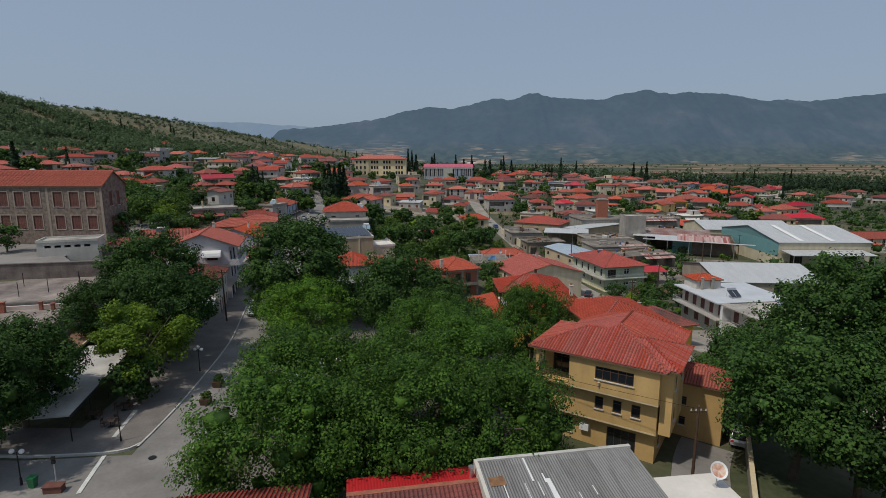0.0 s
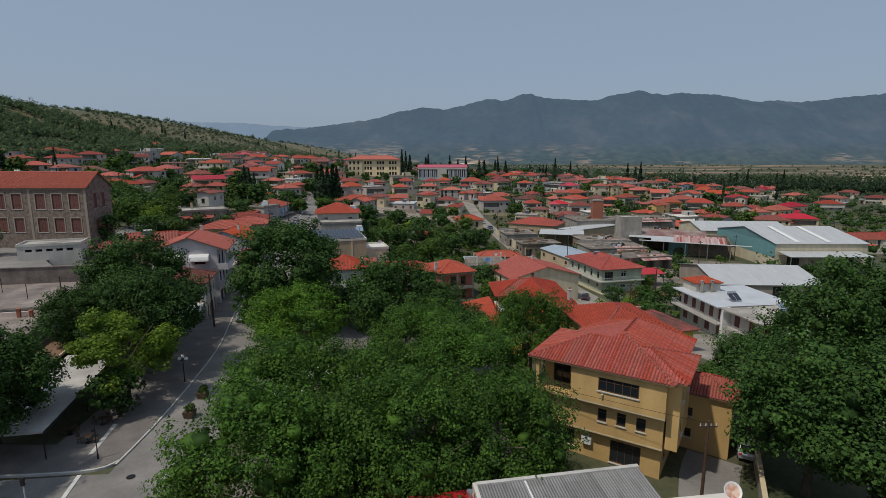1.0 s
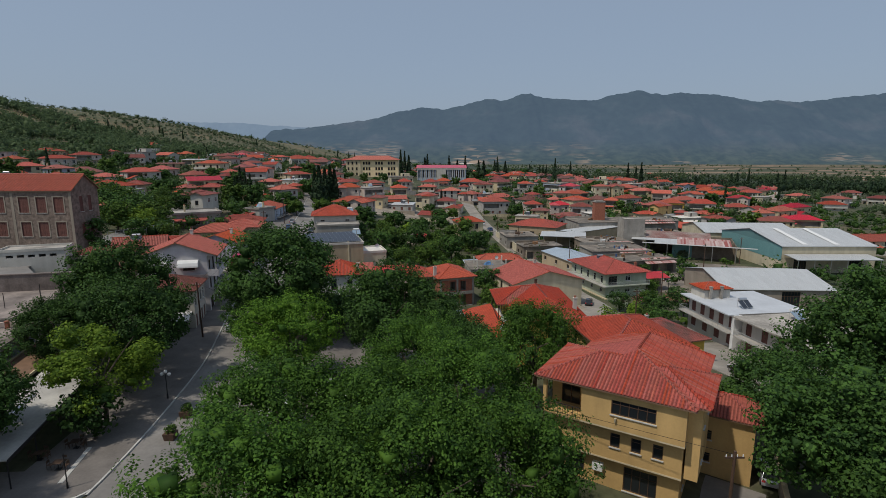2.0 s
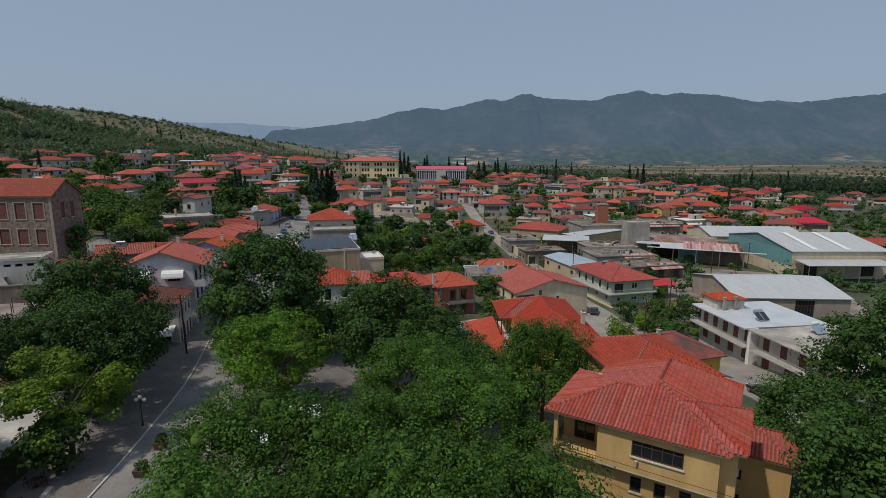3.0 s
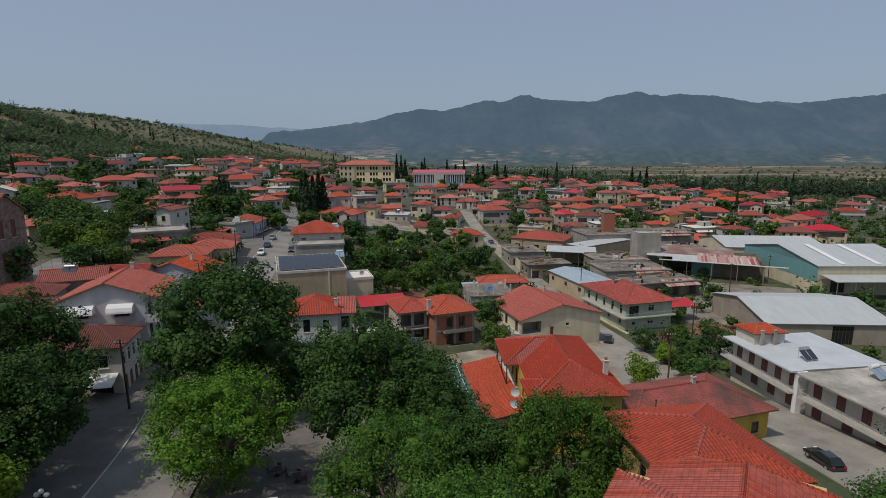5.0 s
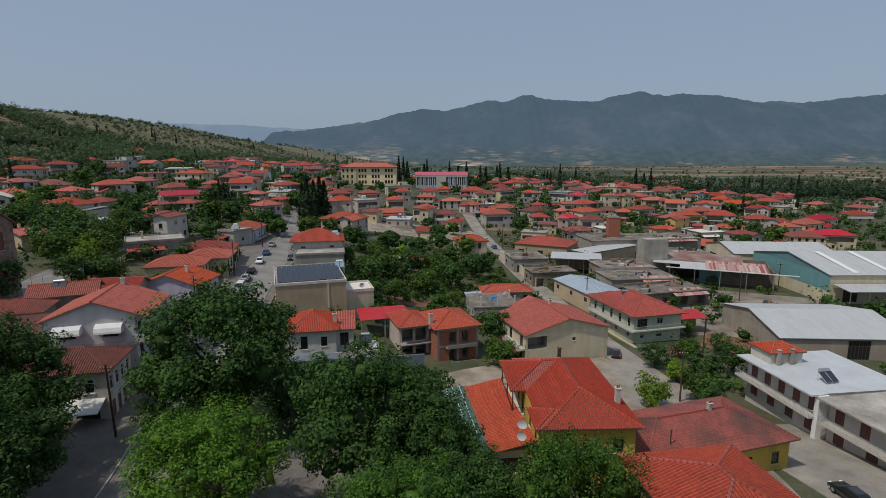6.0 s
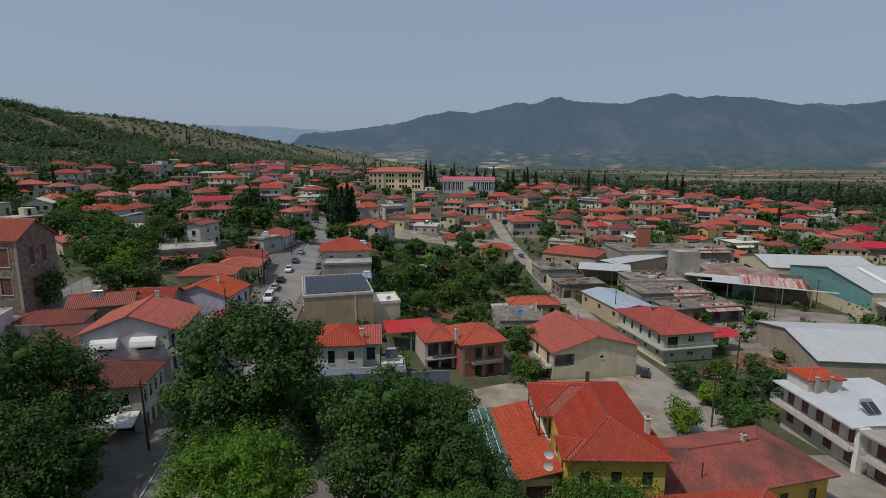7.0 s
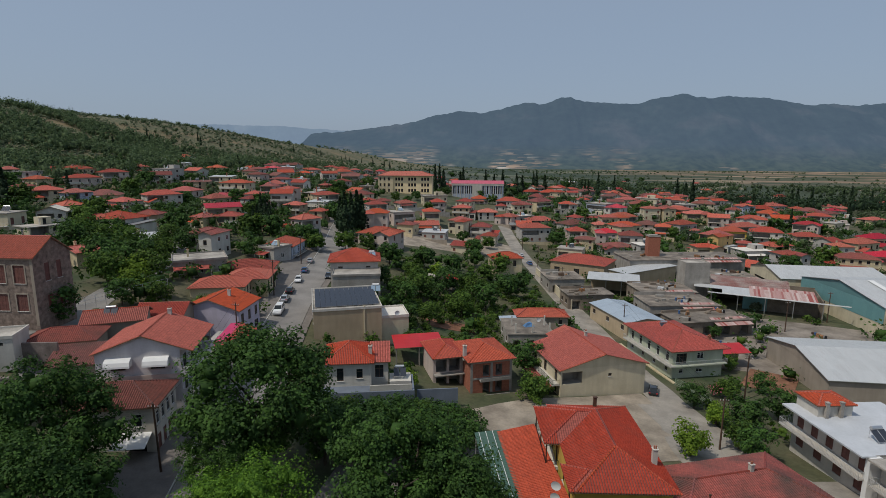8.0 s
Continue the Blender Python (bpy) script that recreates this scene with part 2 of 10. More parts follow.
M["old_asphalt"] = surface("old_asphalt", (0.26, 0.235, 0.205), 0.95, 0.25, 0.25, 3.0, 0.3, second=(0.33, 0.30, 0.26))
M["dust"] = surface("dust", (0.27, 0.225, 0.175), 0.95, 0.3, 0.25, 2.5, 0.4, second=(0.37, 0.315, 0.25))
M["stubble"] = surface("stubble", (0.36, 0.27, 0.12), 0.95, 0.25, 0.3, 2.5, 0.4, second=(0.46, 0.36, 0.18))
M["red_soil"] = surface("red_soil", (0.17, 0.075, 0.04), 0.95, 0.3, 0.6, 3.0, 0.5, second=(0.25, 0.12, 0.07))
M["blue_cloth"] = surface("blue_cloth", (0.10, 0.22, 0.42), 0.7, 0.2, 1.0, 6.0, 0.3)
M["dirt"] = surface("dirt", (0.17, 0.14, 0.11), 0.95, 0.3, 0.2, 2.0, 0.4, second=(0.30, 0.26, 0.22))
M["kerbstone"] = surface("kerbstone", (0.52, 0.51, 0.48), 0.9, 0.15, 1.0, 6.0, 0.2)
M["road_paint"] = surface("road_paint", (0.66, 0.66, 0.63), 0.8, 0.2, 1.0, 8.0, 0.1)
M["bark"] = surface("bark", (0.12, 0.095, 0.07), 0.95, 0.35, 1.5, 10.0, 0.8)
M["leaf_plane"] = foliage("leaf_plane", (0.022, 0.060, 0.011), (0.098, 0.200, 0.026))
M["leaf_dark"] = foliage("leaf_dark", (0.020, 0.050, 0.013), (0.066, 0.138, 0.025), 0.24)
M["leaf_fresh"] = foliage("leaf_fresh", (0.040, 0.104, 0.013), (0.148, 0.280, 0.029), 0.36)
M["leaf_light"] = foliage("leaf_light", (0.075, 0.145, 0.016), (0.235, 0.350, 0.040), 0.4)
M["leaf_cypress"] = foliage("leaf_cypress", (0.010, 0.024, 0.012), (0.030, 0.055, 0.022), 0.1)
# olive and hill greens, lifted towards a pale blue in place of haze
M["leaf_olive"] = foliage("leaf_olive", (0.088, 0.114, 0.066), (0.200, 0.240, 0.145), 0.4)
M["leaf_hill"] = foliage("leaf_hill", (0.046, 0.077, 0.037), (0.116, 0.168, 0.074), 0.35)
M["leaf_garden"] = foliage("leaf_garden", (0.026, 0.064, 0.012), (0.110, 0.185, 0.030))
M["rubber"] = surface("rubber", (0.02, 0.02, 0.02), 0.8, 0.1, 4, 20, 0.1)


def gloss(name, col, rough, metal=0.0, coat=0.0):
    m, n, l, b = nodes_of(name)
    b.inputs["Base Color"].default_value = (*col, 1)
    b.inputs["Roughness"].default_value, b.inputs["Metallic"].default_value = rough, metal
    b.inputs["Coat Weight"].default_value = coat
    return m


M["glass"] = gloss("window_glass", (0.018, 0.022, 0.026), 0.08)
M["solar"] = gloss("solar_glass", (0.028, 0.033, 0.046), 0.28, 0.0, 0.3)
M["solar_pale"] = gloss("solar_glass_pale", (0.22, 0.30, 0.38), 0.15, 0.0, 0.5)
M["steel"] = gloss("steel", (0.6, 0.6, 0.6), 0.35, 0.9)
M["car_silver"] = gloss("car_silver", (0.55, 0.57, 0.60), 0.3, 0.5, 0.6)
M["car_white"] = gloss("car_white", (0.75, 0.75, 0.75), 0.35, 0.0, 0.6)
M["car_black"] = gloss("car_black", (0.012, 0.012, 0.014), 0.25, 0.0, 0.8)
M["car_blue"] = gloss("car_blue", (0.05, 0.12, 0.28), 0.3, 0.2, 0.6)
M["car_red"] = gloss("car_red", (0.35, 0.03, 0.03), 0.3, 0.0, 0.6)
M["lamp_glass"] = gloss("lamp_glass", (0.75, 0.75, 0.73), 0.3)
M["orange_paint"] = surface("orange_paint", (0.75, 0.20, 0.05), 0.5, 0.3, 3.0, 9.0, 0.1, second=(0.7, 0.6, 0.5))
M["red_plain"] = surface("red_plain", (0.50, 0.03, 0.04), 0.6, 0.1, 1.0, 8.0, 0.1)
M["green_plastic"] = surface("green_plastic", (0.02, 0.16, 0.06), 0.45, 0.12, 2.0, 12.0, 0.05)
M["pale_green"] = surface("pale_green", (0.30, 0.40, 0.30), 0.6, 0.12, 2.0, 12.0, 0.05)
M["blossom"] = surface("blossom", (0.60, 0.16, 0.22), 0.8, 0.2, 3.0, 9.0, 0.1)
M["magenta"] = surface("magenta", (0.52, 0.04, 0.13), 0.6, 0.1, 1.0, 8.0, 0.1)


def ground_material():
    m, n, l, b = nodes_of("ground")
    co = n.new("ShaderNodeNewGeometry").outputs["Position"]
    sep = n.new("ShaderNodeSeparateXYZ")
    l.new(co, sep.inputs[0])
    big, mid, fine = noise_node(n, l, 0.02, 6, co), noise_node(n, l, 0.15, 6, co), noise_node(n, l, 1.5, 6, co)
    soil = ramp_node(n, l, mid, [(0.35, (0.035, 0.055, 0.02)), (0.52, (0.070, 0.080, 0.038)), (0.74, (0.12, 0.10, 0.062))])
    soil = mix_node(n, l, ramp_node(n, l, big, [(0.45, (0, 0, 0)), (0.7, (0.6,) * 3)]), soil, (0.13, 0.10, 0.06))
    soil = mix_node(n, l, 0.5, soil, ramp_node(n, l, fine, [(0.3, (0.55,) * 3), (0.7, (1.25,) * 3)]), "MULTIPLY")
    # on the hill: grey-green scrub with warm bare patches
    scrub = noise_node(n, l, 0.42, 5, co)
    slope_c = ramp_node(n, l, scrub, [(0.38, (0.046, 0.058, 0.026)), (0.52, (0.105, 0.104, 0.050)), (0.70, (0.18, 0.148, 0.082))])
    bare = noise_node(n, l, 0.013, 4, co)
    slope_c = mix_node(n, l, ramp_node(n, l, bare, [(0.50, (0, 0, 0)), (0.66, (0.75,) * 3)]), slope_c, (0.20, 0.14, 0.075))
    west = math_node(n, l, "MULTIPLY_ADD", sep.outputs[0], -1 / 60, -120 / 60)
    soil = mix_node(n, l, ramp_node(n, l, west, [(0.0, (0, 0, 0)), (1.0, (1, 1, 1))]), soil, slope_c)
    # farther out the plain is cut into strips of stubble, ploughland, orchard and scrub
    mp = n.new("ShaderNodeMapping")
    mp.inputs["Rotation"].default_value = (0, 0, 0.12)
    mp.inputs["Scale"].default_value = (0.0045, 0.010, 0.0)
    l.new(co, mp.inputs[0])
    vor = n.new("ShaderNodeTexVoronoi")
    vor.inputs["Scale"].default_value = 1.0
    l.new(mp.outputs[0], vor.inputs["Vector"])
    sel = n.new("ShaderNodeSeparateColor")
    l.new(vor.outputs["Color"], sel.inputs[0])
    field = ramp_node(n, l, sel.outputs[0], [(0.0, (0.035, 0.052, 0.026)), (0.4, (0.058, 0.074, 0.040)), (0.6, (0.085, 0.090, 0.055)), (0.74, (0.15, 0.125, 0.085)), (0.88, (0.24, 0.185, 0.135)), (1.0, (0.30, 0.25, 0.18))])
    field = mix_node(n, l, 0.5, field, ramp_node(n, l, big, [(0.3, (0.6,) * 3), (0.7, (1.1,) * 3)]), "MULTIPLY")
    far = math_node(n, l, "MULTIPLY", math_node(n, l, "SUBTRACT", sep.outputs[1], 620), 1 / 150)
    # paler stubble towards the east, greener land below the hill
    tint = ramp_node(n, l, math_node(n, l, "MULTIPLY_ADD", sep.outputs[0], 1 / 1400, 0.25), [(0.25, (0.45, 0.62, 0.56)), (0.5, (0.55, 0.70, 0.62)), (0.70, (0.85, 0.84, 0.74)), (0.92, (1.25, 1.06, 0.95))])
    field = mix_node(n, l, 1.0, field, tint, "MULTIPLY")
    plain = math_node(n, l, "MULTIPLY", ramp_node(n, l, far, [(0.0, (0, 0, 0)), (1.0, (1, 1, 1))]), math_node(n, l, "SUBTRACT", 1.0, ramp_node(n, l, west, [(-0.0, (0, 0, 0)), (1.0, (1, 1, 1))])))
    c = mix_node(n, l, plain, soil, field)
    l.new(c, b.inputs["Base Color"])
    b.inputs["Roughness"].default_value = 0.95
    bump_node(n, l, b, fine, 0.4, 0.1)
    return m


def backdrop_material(name, green, pale, haze_glow, strength):
    """Wooded mountains, with a blue emission standing in for kilometres of haze."""
    m, n, l, b = nodes_of(name)
    co = n.new("ShaderNodeNewGeometry").outputs["Position"]
    a, f = noise_node(n, l, 0.0035, 8, co), noise_node(n, l, 0.02, 6, co)
    c = ramp_node(n, l, a, [(0.35, shade(green, 0.8)), (0.56, green), (0.68, pale)])
    c = mix_node(n, l, 0.35, c, ramp_node(n, l, f, [(0.35, (0.5,) * 3), (0.65, (1.2,) * 3)]), "MULTIPLY")
    mp = n.new("ShaderNodeMapping")
    mp.inputs["Scale"].default_value = (0.014, 0.0, 0.16)
    l.new(co, mp.inputs[0])
    vor = n.new("ShaderNodeTexVoronoi")
    vor.inputs["Scale"].default_value = 1.0
    l.new(mp.outputs[0], vor.inputs["Vector"])
    sel, sep = n.new("ShaderNodeSeparateColor"), n.new("ShaderNodeSeparateXYZ")
    l.new(vor.outputs["Color"], sel.inputs[0])
    l.new(co, sep.inputs[0])
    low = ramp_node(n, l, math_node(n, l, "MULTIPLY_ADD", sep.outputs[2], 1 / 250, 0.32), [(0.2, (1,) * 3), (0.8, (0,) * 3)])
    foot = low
    # the foot of the range, nearer, so its emitted haze is cut below: dark orchards, with tilled strips mostly on the
    # western side
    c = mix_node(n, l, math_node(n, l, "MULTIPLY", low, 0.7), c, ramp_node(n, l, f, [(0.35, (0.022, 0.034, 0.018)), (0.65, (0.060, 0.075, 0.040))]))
    zone = noise_node(n, l, 0.0024, 3, co)
    east = ramp_node(n, l, math_node(n, l, "MULTIPLY_ADD", sep.outputs[0], 1 / 2600, 0.40), [(0.30, (0.0,) * 3), (0.62, (0.13,) * 3)])
    low = math_node(n, l, "MULTIPLY", low, ramp_node(n, l, math_node(n, l, "SUBTRACT", zone, east), [(0.40, (0.0,) * 3), (0.52, (1,) * 3)]))
    tilled = math_node(n, l, "MULTIPLY", low, ramp_node(n, l, sel.outputs[0], [(0.44, (0,) * 3), (0.50, (0.9,) * 3)]))
    c = mix_node(n, l, tilled, c, ramp_node(n, l, sel.outputs[1], [(0.0, (0.13, 0.095, 0.055)), (0.8, (0.36, 0.24, 0.14)), (1.0, (0.55, 0.48, 0.40))]))
    l.new(c, b.inputs["Base Color"])
    b.inputs["Roughness"].default_value = 1.0
    b.inputs["Specular IOR Level"].default_value = 0.0
    # the slopes emit a bluish veil that imitates haze; they are no light source
    b.inputs["Emission Color"].default_value = (*haze_glow, 1)
    # imitated haze drops by 30 % towards the low foot
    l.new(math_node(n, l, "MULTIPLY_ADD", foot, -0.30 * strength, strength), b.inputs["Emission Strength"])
    return m


M["ground"] = ground_material()
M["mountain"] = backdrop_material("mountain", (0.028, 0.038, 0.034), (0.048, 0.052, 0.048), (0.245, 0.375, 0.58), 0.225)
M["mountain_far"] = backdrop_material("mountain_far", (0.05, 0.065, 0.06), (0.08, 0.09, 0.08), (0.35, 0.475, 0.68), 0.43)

# ---- mesh helpers ----
class Shape:
    """Collects faces of one mesh: points, faces, a material slot and texture coordinates for each face."""

    def __init__(self):
        self.v, self.f, self.m, self.uv = [], [], [], []

    def face(self, pts, slot=0, uv=None):
        i = len(self.v)
        self.v += [tuple(p) for p in pts]
        self.f.append(tuple(range(i, i + len(pts))))
        self.m.append(slot)
        self.uv.append(uv or [(p[0], p[1]) for p in pts])

    def box(self, x0, y0, z0, x1, y1, z1, slot=0, top=None):
        p = [(x0, y0, z0), (x1, y0, z0), (x1, y1, z0), (x0, y1, z0), (x0, y0, z1), (x1, y0, z1), (x1, y1, z1), (x0, y1, z1)]
        self.solid(p, slot, top)

    def solid(self, p, slot=0, top=None):
        """A solid from four points below and the four above them."""
        for k, q in enumerate(((3, 2, 1, 0), (4, 5, 6, 7), (0, 1, 5, 4), (1, 2, 6, 5), (2, 3, 7, 6), (3, 0, 4, 7))):
            self.face([p[i] for i in q], top if (k == 1 and top is not None) else slot)

    def tube(self, a, b, r0, r1=None, sides=8, slot=0, caps=True):
        a, b = Vector(a), Vector(b)
        r1 = r0 if r1 is None else r1
        d = (b - a).normalized()
        u = d.orthogonal().normalized()
        w = d.cross(u)
        ring = lambda c, r: [c + (u * math.cos(t) + w * math.sin(t)) * r for t in (2 * math.pi * k / sides for k in range(sides))]
        lo, hi = ring(a, r0), ring(b, r1)
        for k in range(sides):
            j = (k + 1) % sides
            self.face([lo[k], lo[j], hi[j], hi[k]], slot)
        if caps:
            self.face(lo[::-1], slot)
            self.face(hi, slot)

    def ball(self, c, r, slot=0, rings=6, sides=10, squash=1.0):
        pt = lambda i, j: (c[0] + r * math.sin(math.pi * i / rings) * math.cos(2 * math.pi * j / sides),
                           c[1] + r * math.sin(math.pi * i / rings) * math.sin(2 * math.pi * j / sides),
                           c[2] + squash * r * math.cos(math.pi * i / rings))
        for i in range(rings):
            for j in range(sides):
                q = [pt(i + 1, j), pt(i + 1, j + 1), pt(i, j + 1), pt(i, j)]
                self.face(q[:3] if i == 0 else ([q[0], q[2], q[3]] if i == rings - 1 else q), slot)

    def mesh(self, name, mats):
        me = bpy.data.meshes.new(name)
        index, verts = {}, []
        for p in self.v:
            index.setdefault((round(p[0], 3), round(p[1], 3), round(p[2], 3)), len(index))
        keys = [index[(round(p[0], 3), round(p[1], 3), round(p[2], 3))] for p in self.v]
        faces = [tuple(keys[i] for i in f) for f in self.f]
        if any(len(set(f)) < len(f) for f in faces):
            verts, faces = self.v, self.f
        else:
            verts = list(index)
        me.from_pydata(verts, [], faces)
        for k in mats:
            me.materials.append(M[k])
        me.polygons.foreach_set("material_index", self.m)
        lay = me.uv_layers.new(name="UVMap")
        lay.data.foreach_set("uv", [c for face in self.uv for p in face for c in p])
        me.update()
        return me


def part(name, shape, mats, parent=None, label="", m=None):
    """Links a shape, or a mesh that alike parts share, as one object under its thing."""
    me = shape.mesh(name, [mats] if isinstance(mats, str) else mats) if isinstance(shape, Shape) else shape
    ob = new(name, me)
    if parent is not None:
        ob.parent = parent
    if m is not None:
        ob.matrix_basis = m
    return tagged(ob, label) if label else ob


def thing(name, m, label, category, group="", kind=""):
    ob = new(name)
    ob.empty_display_size = 0.5
    ob.matrix_basis = m
    return tagged(ob, label, category, group, kind)


# ---- lie of the land: heights at the crossings of a coarse net, eased between ----
GX = [-900, -500, -290, -190, -120, -72, -52, -38, 0, 40, 100, 300, 1200]
GY = [-80, 60, 110, 160, 260, 420, 900, 1600, 4500]
GZ = [
    [112, 100, 47, 22, 14, 8, 1.8, 0.6, 0.4, 0, -1, -4, -15],
    [118, 98, 46, 20, 10, 5.5, 1.8, 0.6, 0.3, -1, -3, -8, -18],
    [118, 98, 46, 20, 10.2, 9.3, 2.5, 0.5, -4.6, -6.2, -7.2, -11, -20],
    [118, 98, 42, 20, 13, 8, 4.2, 3, -6.6, -8.2, -8.2, -13, -22],
    [118, 90, 36, 18, 12, 8, 5, 3, -4, -8, -9, -13, -22],
    [118, 86, 32, 22, 17, 12, 10.5, 9, 4, 3.5, 2, -9, -22],
    [122, 84, 26, 20, 12, 6, 4, 2, 0, -1, -4, -17, -28],
    [120, 60, 10, 0, -8, -14, -16, -18, -20, -24, -26, -28, -32],
    [-40, -45, -50, -50, -50, -50, -50, -50, -50, -50, -50, -50, -50],
]


def ease(u):
    return 0.5 * u + 0.5 * u * u * (3 - 2 * u)


def ground(x, y):
    x, y = min(max(x, GX[0]), GX[-1]), min(max(y, GY[0]), GY[-1])
    i = max(k for k in range(len(GX) - 1) if GX[k] <= x)
    j = max(k for k in range(len(GY) - 1) if GY[k] <= y)
    u, v = ease((x - GX[i]) / (GX[i + 1] - GX[i])), ease((y - GY[j]) / (GY[j + 1] - GY[j]))
    a = GZ[j][i] * (1 - u) + GZ[j][i + 1] * u
    b = GZ[j + 1][i] * (1 - u) + GZ[j + 1][i + 1] * u
    return a * (1 - v) + b * v


def steps(stops):
    out = []
    for a, b, s in stops:
        out += list(np.arange(a, b, s))
    return out + [stops[-1][1]]


def build_ground():
    xs = steps([(-4600, -900, 185), (-900, -120, 12), (-120, 120, 3), (120, 420, 10), (420, 4600, 110)])
    ys = steps([(-120, 0, 6), (0, 200, 3), (200, 480, 7), (480, 1000, 20), (1000, 4600, 90)])
    verts, faces = [], []
    for y in ys:
        for x in xs:
            rough = 0.0 if x > -130 else min(1.0, (-130 - x) / 150) * 5.0 * noise.fractal(Vector((x * 0.008, y * 0.008, 3.1)), 1.0, 2.0, 4)
            verts.append((x, y, ground(x, y) - 0.06 + rough))
    w = len(xs)
    for j in range(len(ys) - 1):
        for i in range(w - 1):
            faces.append((j * w + i, j * w + i + 1, (j + 1) * w + i + 1, (j + 1) * w + i))
    me = bpy.data.meshes.new("ground")
    me.from_pydata(verts, [], faces)
    me.materials.append(M["ground"])
    me.polygons.foreach_set("use_smooth", [True] * len(faces))
    tagged(new("ground", me), "dry grass and bare earth sloping from hillside to plain", "ground", kind="structure")


build_ground()


def mountains(name, y0, depth, skyline, foot, mat, rough, seed, label):
    """A range whose crest follows a skyline, with spurs and gullies running down to the plain."""
    sx, sz = [p[0] for p in skyline], [p[1] for p in skyline]
    xs = np.linspace(sx[0], sx[-1], 520)
    rows = np.linspace(0, 1, 26)
    verts, faces = [], []
    for t in rows:
        for x in xs:
            h = float(np.interp(x, sx, sz)) + rough * noise.fractal(Vector((x * 0.005, seed, 0)), 0.8, 2.1, 6)
            spur = 0.5 + 0.5 * noise.fractal(Vector((x * 0.0022, t * 1.6, seed)), 1.0, 2.0, 5)
            k = t ** (0.75 + 0.9 * spur)
            verts.append((x, y0 + depth * t, foot + (h - foot) * k))
    w = len(xs)
    for j in range(len(rows) - 1):
        for i in range(w - 1):
            faces.append((j * w + i, j * w + i + 1, (j + 1) * w + i + 1, (j + 1) * w + i))
    me = bpy.data.meshes.new(name)
    me.from_pydata(verts, [], faces)
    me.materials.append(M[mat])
    me.polygons.foreach_set("use_smooth", [True] * len(faces))
    tagged(new(name, me), label, "mountains", kind="structure")


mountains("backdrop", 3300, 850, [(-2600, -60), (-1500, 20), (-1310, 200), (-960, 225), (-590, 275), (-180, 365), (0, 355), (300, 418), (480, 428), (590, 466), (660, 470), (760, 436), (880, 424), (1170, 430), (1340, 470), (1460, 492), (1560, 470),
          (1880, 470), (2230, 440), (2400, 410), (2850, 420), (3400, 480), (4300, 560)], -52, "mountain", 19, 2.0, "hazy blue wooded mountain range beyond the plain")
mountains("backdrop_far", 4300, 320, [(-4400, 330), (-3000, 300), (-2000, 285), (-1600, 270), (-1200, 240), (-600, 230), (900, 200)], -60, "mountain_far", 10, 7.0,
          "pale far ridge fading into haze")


# ---- roads, pavements and kerbs ----
def smooth_line(pts, step=2.5):
    """Points at even steps along a softened polyline."""
    p = [Vector((*q, 0)) for q in pts]
    p = [p[0] * 2 - p[1]] + p + [p[-1] * 2 - p[-2]]
    out = []
    for i in range(1, len(p) - 2):
        k = max(2, int((p[i + 1] - p[i]).length / step))
        for s in range(k):
            t = s / k
            out.append(0.5 * ((2 * p[i]) + (p[i + 1] - p[i - 1]) * t + (2 * p[i - 1] - 5 * p[i] + 4 * p[i + 1] - p[i + 2]) * t * t + (3 * p[i] - p[i - 1] - 3 * p[i + 1] + p[i + 2]) * t ** 3))
    return out + [p[-2]]


def strip(name, pts, left, right, lift, thick, mat, label, category, kind="structure"):
    """A band that follows a line on the ground, from left to right of it, with real thickness."""
    line, s, rows = smooth_line(pts), Shape(), []
    for i, c in enumerate(line):
        d = (line[min(i + 1, len(line) - 1)] - line[max(i - 1, 0)]).normalized()
        nrm = Vector((-d.y, d.x, 0))
        a, b = c + nrm * left, c - nrm * right
        k = max(2, int((left + right) / 3) + 1)
        rows.append([Vector((q.x, q.y, ground(q.x, q.y) + lift)) for q in (a.lerp(b, t / (k - 1)) for t in range(k))])
    dn = Vector((0, 0, -thick))
    for r, q in zip(rows, rows[1:]):
        for i in range(len(r) - 1):
            s.face([r[i + 1], q[i + 1], q[i], r[i]])
        s.face([r[0], q[0], q[0] + dn, r[0] + dn])
        s.face([q[-1], r[-1], r[-1] + dn, q[-1] + dn])
    ob = new(name, s.mesh(name, [mat]))
    return tagged(ob, label, category, kind=kind)


MAIN = [(-22.5, -30), (-24, 20), (-26.3, 46), (-26.5, 52), (-27.3, 61), (-29.3, 75), (-32.4, 88), (-36.5, 105), (-41, 130), (-45.5, 160), (-50, 195), (-56, 230), (-62, 262), (-66, 300)]
strip("road", MAIN, 3.4, 4.2, 0.03, 0.25, "asphalt", "sun-bleached grey asphalt main street", "road")
strip("pavement", MAIN[2:], 11.0, -3.5, 0.15, 0.3, "paving", "paved footway beside the main street", "pavement")
strip("pavement", MAIN[4:], -4.35, 5.9, 0.14, 0.3, "paving", "narrow footway under the square's trees", "pavement")
strip("pavement", [(-30.4, 45.5), (-32.2, 44.75), (-36.3, 44.2), (-46, 43.2)], -0.2, 5.0, 0.145, 0.3, "paving", "paved footway round the street corner", "pavement")
strip("kerb", MAIN[2:], 3.55, -3.38, 0.17, 0.3, "kerbstone", "pale stone kerb along the main street", "kerb")
strip("kerb", [(-29.75, 46.6), (-30.4, 45.5), (-32.2, 44.75), (-36.3, 44.2), (-46, 43.2)], 0.0, 0.2, 0.17, 0.3, "kerbstone", "pale stone kerb round the street corner", "kerb")
